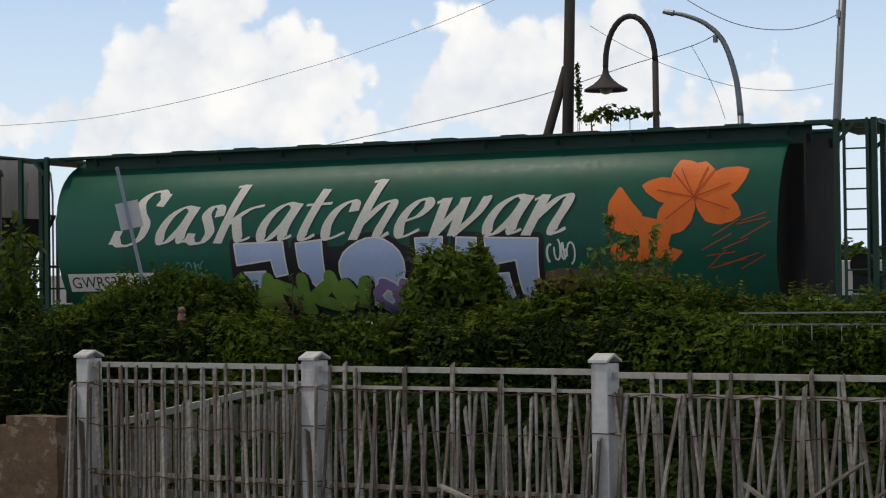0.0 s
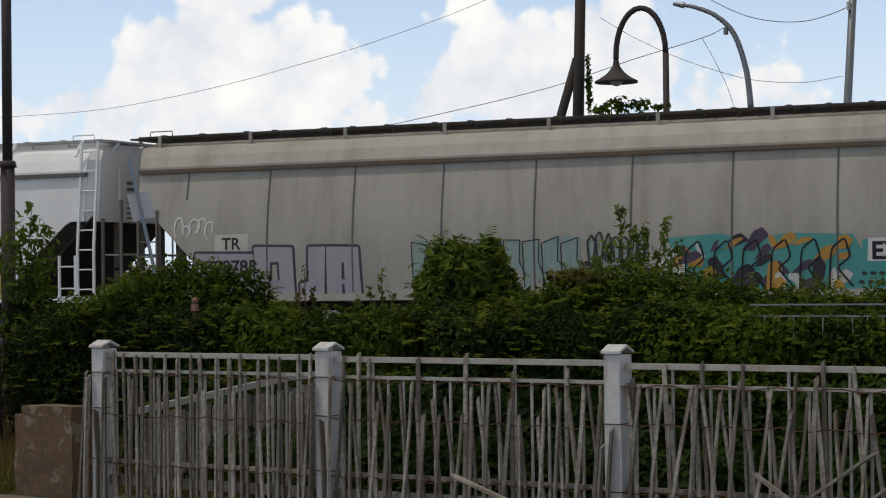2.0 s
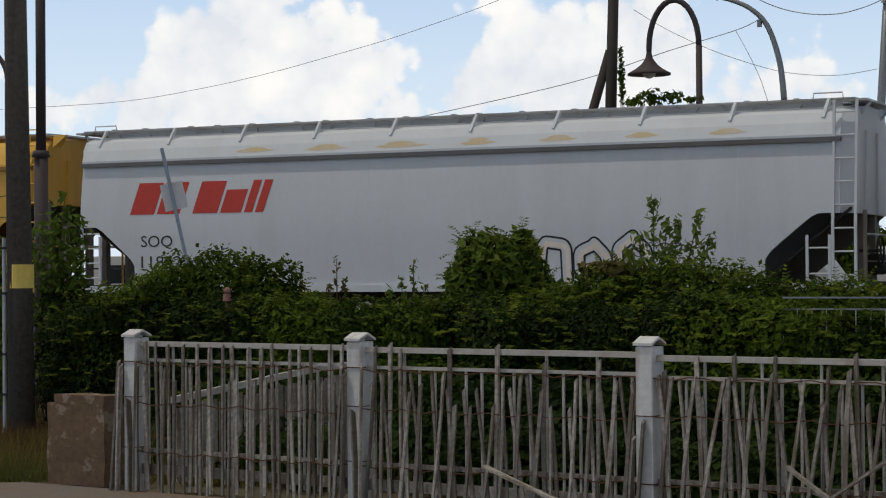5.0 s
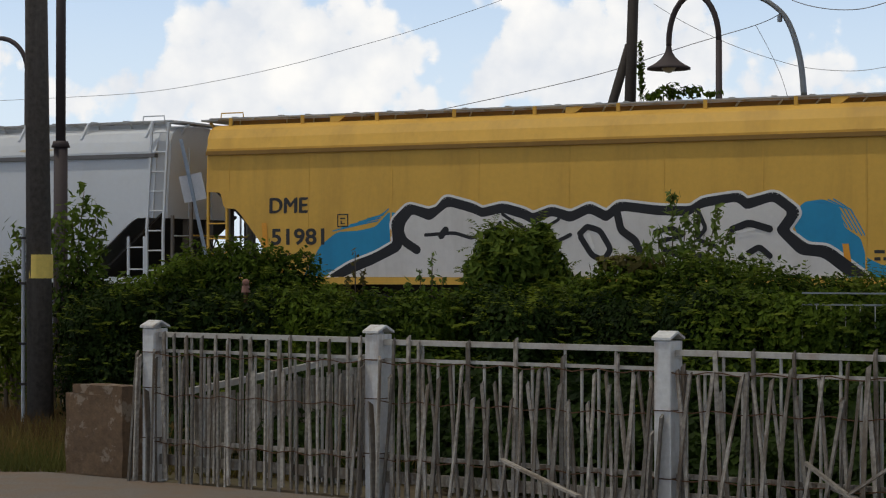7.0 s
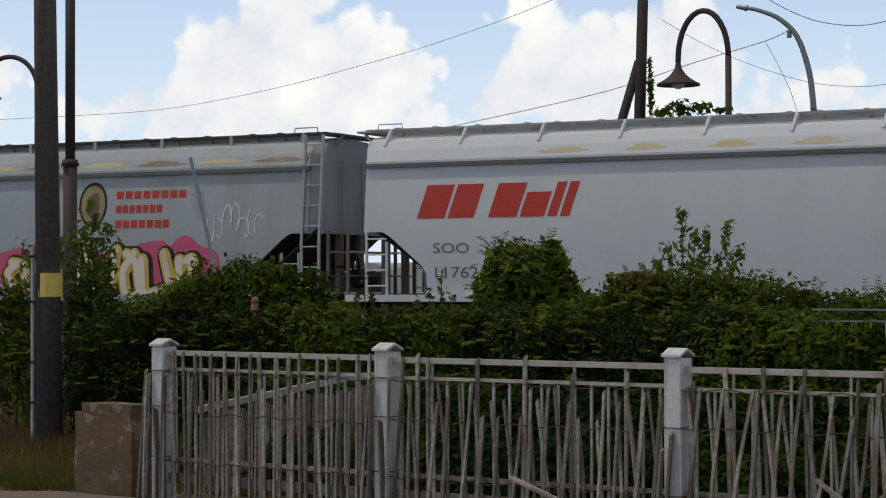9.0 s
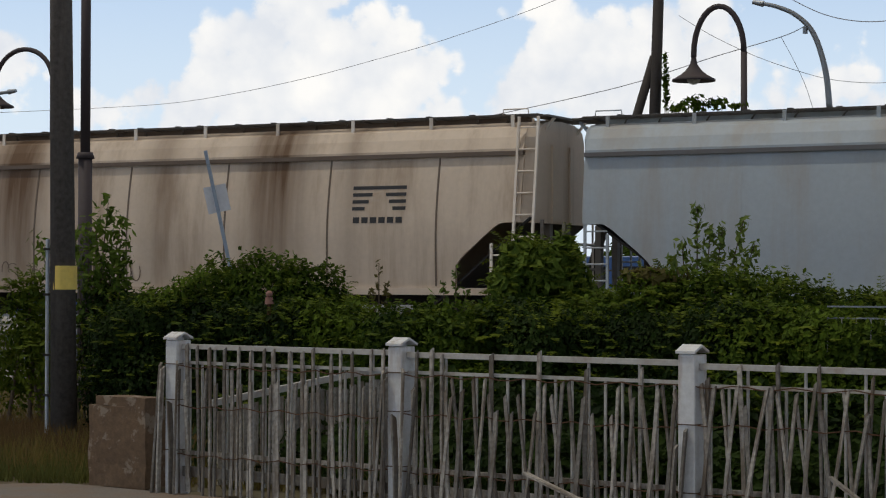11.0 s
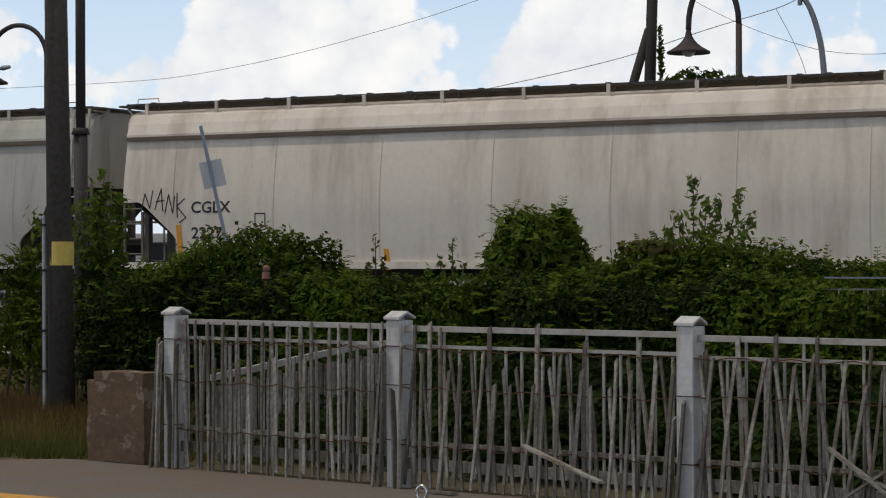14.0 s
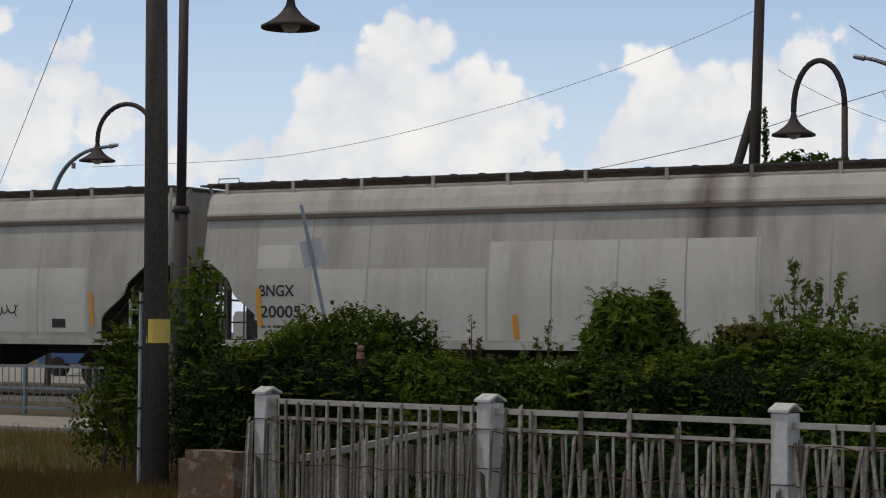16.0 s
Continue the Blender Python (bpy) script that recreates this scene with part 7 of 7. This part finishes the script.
    bush("bush", "tall rounded bush with drooping leaves", [(-8.50, 18.6, 1.80, 0.20, 0.2, 0.26), (-8.02, 18.7, 1.82, 0.17, 0.2, 0.24), (-8.24, 18.65, 1.66, 0.44, 0.36, 0.40), (-8.55, 18.55, 1.45, 0.24, 0.3, 0.36),
          (-7.92, 18.7, 1.42, 0.26, 0.3, 0.40), (-7.78, 18.75, 1.15, 0.26, 0.3, 0.40), (-8.2, 18.6, 1.0, 0.5, 0.4, 0.6)], 800, 0.050, LEAF_MID, 32, 0.55, 8, 2.3, sprigs=150)
    bush("bush", "broad bush with some browning leaves", [(-7.2, 17.9, 1.10, 0.45, 0.45, 0.42), (-6.75, 18.0, 1.28, 0.5, 0.45, 0.44), (-6.2, 18.1, 1.32, 0.55, 0.45, 0.42), (-5.6, 18.2, 1.26, 0.55, 0.45, 0.42), (-5.0, 18.3, 1.12, 0.5, 0.45, 0.42), (-6.2, 17.8, 0.7, 1.1, 0.4, 0.6)],
         1400, 0.038, LEAF, 33, 0.42, sprigs=330)
    bush("bush", "low bush over the railing", [(-4.5, 18.4, 1.10, 0.5, 0.4, 0.45), (-3.9, 18.5, 1.12, 0.5, 0.4, 0.44), (-3.3, 18.5, 1.18, 0.5, 0.4, 0.42), (-2.7, 18.5, 1.15, 0.5, 0.4, 0.42)], 1300, 0.038, LEAF, 34, 0.42, sprigs=200)
    bush("bush", "dusty reddish twig bush", [(-6.75, 17.85, 1.64, 0.35, 0.2, 0.10)], 260, 0.06, LEAF_DRY, 35, 0.6, 3)
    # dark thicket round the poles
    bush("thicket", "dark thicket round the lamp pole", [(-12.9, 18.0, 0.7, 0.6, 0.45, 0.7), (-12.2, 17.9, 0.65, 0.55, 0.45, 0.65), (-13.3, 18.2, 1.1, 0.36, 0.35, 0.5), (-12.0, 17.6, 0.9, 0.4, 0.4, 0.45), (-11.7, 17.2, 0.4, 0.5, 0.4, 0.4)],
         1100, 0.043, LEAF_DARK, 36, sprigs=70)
    bush("thicket", "loose bush by the utility pole", [(-14.3, 18.0, 1.0, 0.4, 0.4, 0.5), (-14.6, 18.1, 0.55, 0.5, 0.4, 0.5), (-13.9, 17.9, 0.7, 0.4, 0.4, 0.6), (-14.3, 18.0, 1.42, 0.25, 0.25, 0.25)], 430, 0.045, LEAF_NEW, 37, 0.7, sprigs=150)
    sapling("sapling", "slender sapling with pointed light green leaves", (-7.25, 20.6, 0), [(0.0, 0.0, 2.42), (0.28, 0.05, 2.2), (0.5, 0.1, 2.28), (-0.18, 0, 2.02), (0.62, 0.1, 2.0), (-0.3, 0, 1.85), (0.15, 0, 2.15)], LEAF_LIGHT, 41, 0.046, 0.85)
    sapling("sapling", "climbing sapling beside the lamp pole", (-13.46, 18.0, 0), [(0.18, 0.1, 2.46), (-0.02, 0, 2.25), (0.36, 0.1, 2.26), (-0.20, 0, 2.1), (0.38, 0.1, 2.12), (-0.48, 0, 1.75), (0.1, 0, 2.2), (0.40, 0.1, 1.86), (0.2, 0, 1.8), (-0.72, 0, 2.05), (0.05, 0, 1.6), (0.42, 0.05, 1.6)], LEAF_MID, 42, 0.050, 2.0, 42)
    sapling("sapling", "thin reddish weed above the hedge", (-9.95, 18.3, 0), [(0.0, 0, 1.78), (0.1, 0, 1.55), (-0.08, 0, 1.5)], LEAF_DRY, 43, 0.035, 0.22)
    sapling("sapling", "thin weed above the hedge", (-9.05, 18.3, 0), [(0.0, 0, 1.76), (0.12, 0, 1.5), (-0.15, 0, 1.58), (-0.3, 0, 1.45)], LEAF_LIGHT, 44, 0.038, 0.28)
    sapling("vine", "leafy vine climbing the braced pole", (-16.55, 44.7, 0), [(0.0, 0, 7.0), (0.05, 0, 6.5)], LEAF, 45, 0.07, 0.7)
    bush("treetop", "leafy top of a small tree beyond the train", [(-16.3, 44.9, 5.72, 0.3, 0.3, 0.2), (-15.8, 44.9, 5.80, 0.4, 0.3, 0.24), (-15.3, 44.9, 5.80, 0.35, 0.3, 0.16), (-14.85, 44.9, 5.74, 0.28, 0.2, 0.08)], 75, 0.085, LEAF, 46, 0.8, 5, 1.8, "tree")
    # low ivy that fills the strip behind the fence, its leaves darkened for the shade there
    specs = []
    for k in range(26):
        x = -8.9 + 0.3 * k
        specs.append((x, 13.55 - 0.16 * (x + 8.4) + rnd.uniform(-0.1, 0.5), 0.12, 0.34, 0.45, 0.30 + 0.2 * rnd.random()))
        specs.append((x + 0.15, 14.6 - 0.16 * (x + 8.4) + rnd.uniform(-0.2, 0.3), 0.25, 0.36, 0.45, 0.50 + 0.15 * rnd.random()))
    bush("ground_ivy", "ivy with shade-darkened leaves covering the ground behind the fence", specs, 480, 0.055, LEAF_DARK, 38, 0.5, 4, 1.3, "ivy")


def sapling(name, label, foot, tips, mat, seed, size, spread=1.0, leaves=120):
    """Thin stems with leaves set along them."""
    ob = thing(name, label, "sapling", foot)
    rnd = np.random.RandomState(seed)
    bm = bmesh.new()
    cs, ns, ss = [], [], []
    for tx, ty, tz in tips:
        root = Vector((tx * 0.25, ty * 0.25, 0))
        mid = Vector((tx * 0.55, ty * 0.5, tz * 0.6))
        tip = Vector((tx, ty, tz))
        rod(bm, root, mid, 0.016, 0.011, 5)
        rod(bm, mid, tip, 0.011, 0.004, 5)
        n = int(leaves * spread)
        for k in range(n):
            t = 1 - 0.9 * rnd.rand() ** 1.3 * min(0.9 / (tz * 0.4 + 1e-3), 1.0)
            c = mid.lerp(tip, t)
            r = (0.025 + 0.11 * spread * (1 - 0.6 * t)) * (0.3 + 1.1 * rnd.rand())
            d = Vector(rnd.normal(0, 1, 3)).normalized()
            p = c + d * r
            cs.append(p), ns.append(d), ss.append(size * (0.6 + 0.7 * rnd.rand()))
    tagged(part("stemwork", bm, M["bark"], ob), kind="stuff")
    leaf_mesh("leaves", np.array(cs), np.array(ns), np.array(ss), mat, ob, seed, 2.3, "stuff")
    return ob


build_plants()


def blades(name, label, area, count, seed, height, mat):
    """Grass as many thin blades over a strip of ground."""
    rnd = np.random.RandomState(seed)
    (x0, x1), (y0, y1) = area
    x, y = rnd.uniform(x0, x1, count), rnd.uniform(y0, y1, count)
    hgt = height * (0.4 + 0.9 * rnd.rand(count))
    a = rnd.uniform(0, 6.28, count)
    lean = rnd.normal(0, 0.35, (count, 2)) * hgt[:, None]
    w = 0.006 + 0.004 * rnd.rand(count)
    base = np.array([x, y, np.full(count, -0.02)]).T
    off = np.array([np.cos(a) * w, np.sin(a) * w, np.zeros(count)]).T
    tip = base + np.array([lean[:, 0], lean[:, 1], hgt]).T
    verts = np.stack([base - off, base + off, tip], 1).reshape(-1, 3)
    mesh = bpy.data.meshes.new(name)
    mesh.from_pydata(verts.tolist(), [], np.arange(count * 3).reshape(-1, 3).tolist())
    mesh.materials.append(mat)
    return tagged(new(name, mesh), label, "grass", kind="stuff")


blades("grass", "short olive green grass beside the street", ((-16.5, -9.6), (12.65, 14.3)), 15000, 1, 0.12, GRASS_GREEN)
blades("grass", "dry brown grass by the utility pole", ((-17.5, -9.6), (14.2, 16.8)), 16000, 4, 0.20, GRASS_DRY)
blades("grass", "rough dry grass behind the fence", ((-11.5, -2.0), (13.0, 15.8)), 9000, 2, 0.25, GRASS)
blades("grass", "sparse dry grass towards the track", ((-24.0, -10.0), (17.0, 24.0)), 14000, 3, 0.18, GRASS)


def build_far():
    """Railing in the hedge, path and fence by the track, trees and parked vehicles beyond."""
    rail = thing("railing", "white metal railing grown through by the hedge", "railing")
    a, b = Vector((-4.3, 15.27, 0)), Vector((-1.9, 14.90, 0))
    for z in (1.405, 1.315, 0.2):
        bm = bmesh.new()
        bar(bm, a + UP * z, b + UP * z, 0.012, 0.013)
        part("rail", bm, M["lamp_grey"], rail)
    for k in range(21):
        c = a.lerp(b, k / 20)
        bm = bmesh.new()
        box(bm, c + UP * 0.70, (0.008, 0.008, 1.22))
        part("picket", bm, M["rail_white"], rail)
    post = thing("red_finial_post", "small post with a faded pink ball finial", "post", (-9.95, 16.12, 0))
    bm = bmesh.new()
    rod(bm, (0, 0, 0), (0, 0, 1.40), 0.02, 0.02, 8)
    part("shaft", bm, M["rust"], post)
    bm = bmesh.new()
    bmesh.ops.create_uvsphere(bm, u_segments=12, v_segments=8, radius=0.034, matrix=Matrix.Translation((0, 0, 1.465)))
    rod(bm, (0, 0, 1.37), (0, 0, 1.435), 0.045, 0.035, 10)
    part("finial", bm, M["finial"], post)
    bm = bmesh.new()
    face(bm, [(-60, 25.2, 0.03), (-17, 25.2, 0.03), (-17, 28.2, 0.04), (-60, 28.2, 0.04)])
    r = bmesh.ops.extrude_face_region(bm, geom=bm.faces[:])
    for v in r["geom"]:
        if isinstance(v, bmesh.types.BMVert):
            v.co.z -= 0.08
    bmesh.ops.recalc_face_normals(bm, faces=bm.faces)
    tagged(part("pavement", bm, M["pale_path"]), "pale concrete path beside the track", "pavement", kind="structure")
    bm = bmesh.new()
    face(bm, [(-70, 46.5, 0.03), (25, 46.5, 0.03), (25, 67, 0.03), (-70, 67, 0.03)])
    r = bmesh.ops.extrude_face_region(bm, geom=bm.faces[:])
    for v in r["geom"]:
        if isinstance(v, bmesh.types.BMVert):
            v.co.z -= 0.08
    bmesh.ops.recalc_face_normals(bm, faces=bm.faces)
    tagged(part("yard", bm, M["pale_path"]), "pale concrete yard beyond the track", "pavement", kind="structure")
    fence = thing("track_fence", "grey metal fence between path and track", "fence")
    for z in (0.92, 0.5, 0.12):
        bm = bmesh.new()
        box(bm, (-31, 29.6, z), (24, 0.05, 0.05))
        part("rail", bm, M["lamp_grey"], fence)
    for k in range(15):
        bm = bmesh.new()
        thick = 0.16 if k % 7 == 5 else 0.06
        hgt = 1.65 if k % 7 == 5 else 0.95
        box(bm, (-43 + k * 1.7, 29.6, hgt / 2), (thick, thick, hgt))
        part("post", bm, M["lamp_grey"], fence)
    bm = bmesh.new()
    for k in range(150):
        box(bm, (-42.9 + 0.16 * k, 29.6, 0.5), (0.014, 0.014, 0.8))
    tagged(part("bar_row", bm, M["lamp_grey"], fence), kind="stuff")


def build_van(x, y, label, colour, seed):
    van = thing("van", label, "van", (x, y, 0), "vehicles parked beyond the track")
    m = material("van_paint", colour, 0.4, 0, 20, 0.06, 0.0)
    prof = [(-2.6, 0.45), (2.1, 0.45), (2.6, 0.6), (2.65, 1.15), (1.95, 1.35), (1.35, 2.15), (1.0, 2.3), (-2.55, 2.3), (-2.65, 2.1)]
    bm = bmesh.new()
    f = face(bm, [(px, -0.95, pz) for px, pz in prof])
    r = bmesh.ops.extrude_face_region(bm, geom=[f])
    for v in r["geom"]:
        if isinstance(v, bmesh.types.BMVert):
            v.co.y += 1.9
    bmesh.ops.recalc_face_normals(bm, faces=bm.faces)
    part("body", bm, m, van, bevel=0.03)
    for x0, x1 in ((0.55, 1.45), (-0.6, 0.4), (-1.9, -0.8)):
        bm = bmesh.new()
        face(bm, [(x0, -0.956, 1.4), (x1, -0.956, 1.4), (x1 - 0.25 * (x0 > 0.5), -0.956, 2.0), (x0, -0.956, 2.0)])
        part("window", bm, M["dark_glass"], van)
    for wx in (-1.7, 1.7):
        for wy in (-0.98, 0.72):
            bm = bmesh.new()
            rod(bm, (wx, wy, 0.35), (wx, wy + 0.26, 0.35), 0.35, 0.35, 20)
            part("wheel", bm, M["black"], van)


M["dark_glass"] = material("dark_window_glass", (0.02, 0.025, 0.03), 0.08, 0, 20, 0.05, 0.0)
for k, (vx, vy) in enumerate(((-25.0, 54), (-21.0, 55), (-29.5, 54), (-36.0, 55), (-44.0, 54.5), (-15.6, 54.5), (-10.2, 55), (-4.6, 54))):
    build_van(vx, vy, ("white panel van parked beyond the track", "blue van parked beyond the track", "silver van parked beyond the track")[(0, 1, 2, 0, 1, 2, 0, 2)[k]], ((0.50, 0.51, 0.52), (0.05, 0.12, 0.32), (0.36, 0.38, 0.41))[(0, 1, 2, 0, 1, 2, 0, 2)[k]], k)
bush("far_trees", "dark line of distant trees", [(-27 + 2.1 * k, 70 + (k % 3), 1.5, 1.9, 1.5, 1.75 + 0.35 * math.sin(k * 1.9)) for k in range(12)], 90, 0.2, LEAF, 51, 0.4, 8, 1.3, "trees")

M["finial"] = material("faded_pink_paint", (0.24, 0.125, 0.10), 0.7, 0, 30, 0.2, 0.1)
M["pale_path"] = material("pale_concrete", (0.30, 0.29, 0.27), 0.9, 0, 20, 0.2, 0.3, (0.2, 0.18, 0.15), 0.5)
build_far()


def build_eyebolt():
    bolt = thing("eye_bolt", "shiny steel eye bolt standing on the street", "eye bolt", (-5.65, 10.97, 0.012))
    bm = bmesh.new()
    pts = [Vector((0.034 * math.cos(k * math.pi / 10), 0, 0.105 + 0.046 * math.sin(k * math.pi / 10))) for k in range(21)]
    tube(bm, pts, 0.011, 8)
    part("ring", bm, M["steel"], bolt, smooth=True)
    bm = bmesh.new()
    rod(bm, (0, 0, 0), (0, 0, 0.06), 0.02, 0.016, 12)
    rod(bm, (0, 0, 0), (0, 0, 0.02), 0.05, 0.05, 12)
    part("shank", bm, M["steel"], bolt)


build_eyebolt()


# ---- what moves: the whole train rolls to the right ----
# seconds, x of the reference gap between two cars
ROLL = [(0, -64.8), (0.5, -59.04), (1, -53.42), (1.5, -47.54), (2, -41.77), (2.5, -36.0), (3, -30.25), (3.5, -24.61), (4, -18.96), (4.5, -13.31), (5, -7.67),
        (5.5, -2.03), (6, 3.61), (6.5, 9.25), (7, 14.9), (7.5, 20.63), (8, 26.52), (8.5, 32.1), (9, 37.77), (9.5, 43.45), (10, 49.1), (10.5, 54.8), (11, 60.45),
        (11.5, 66.1), (12, 71.75), (12.5, 77.32), (13, 82.97), (13.5, 88.45), (14, 94.03), (14.5, 99.66), (15, 105.4), (15.5, 111.05), (16, 116.7)]


def motions():
    for car, offset in CARS:
        walk(car, [(t, pose(u + offset, TRACK, RAIL)) for t, u in ROLL])
    # the wheels roll with it: a row for every thirtieth of a second, under 50 degrees each
    times = [k / FPS for k in range(16 * FPS + 1)]
    turns = np.degrees((np.interp(times, [t for t, u in ROLL], [u for t, u in ROLL])) / WHEEL)
    for wheels, ax in WHEELSETS:
        walk(wheels, [(t, pose(ax, 0, WHEEL, 0, a, 0)) for t, a in zip(times, turns)])


motions()
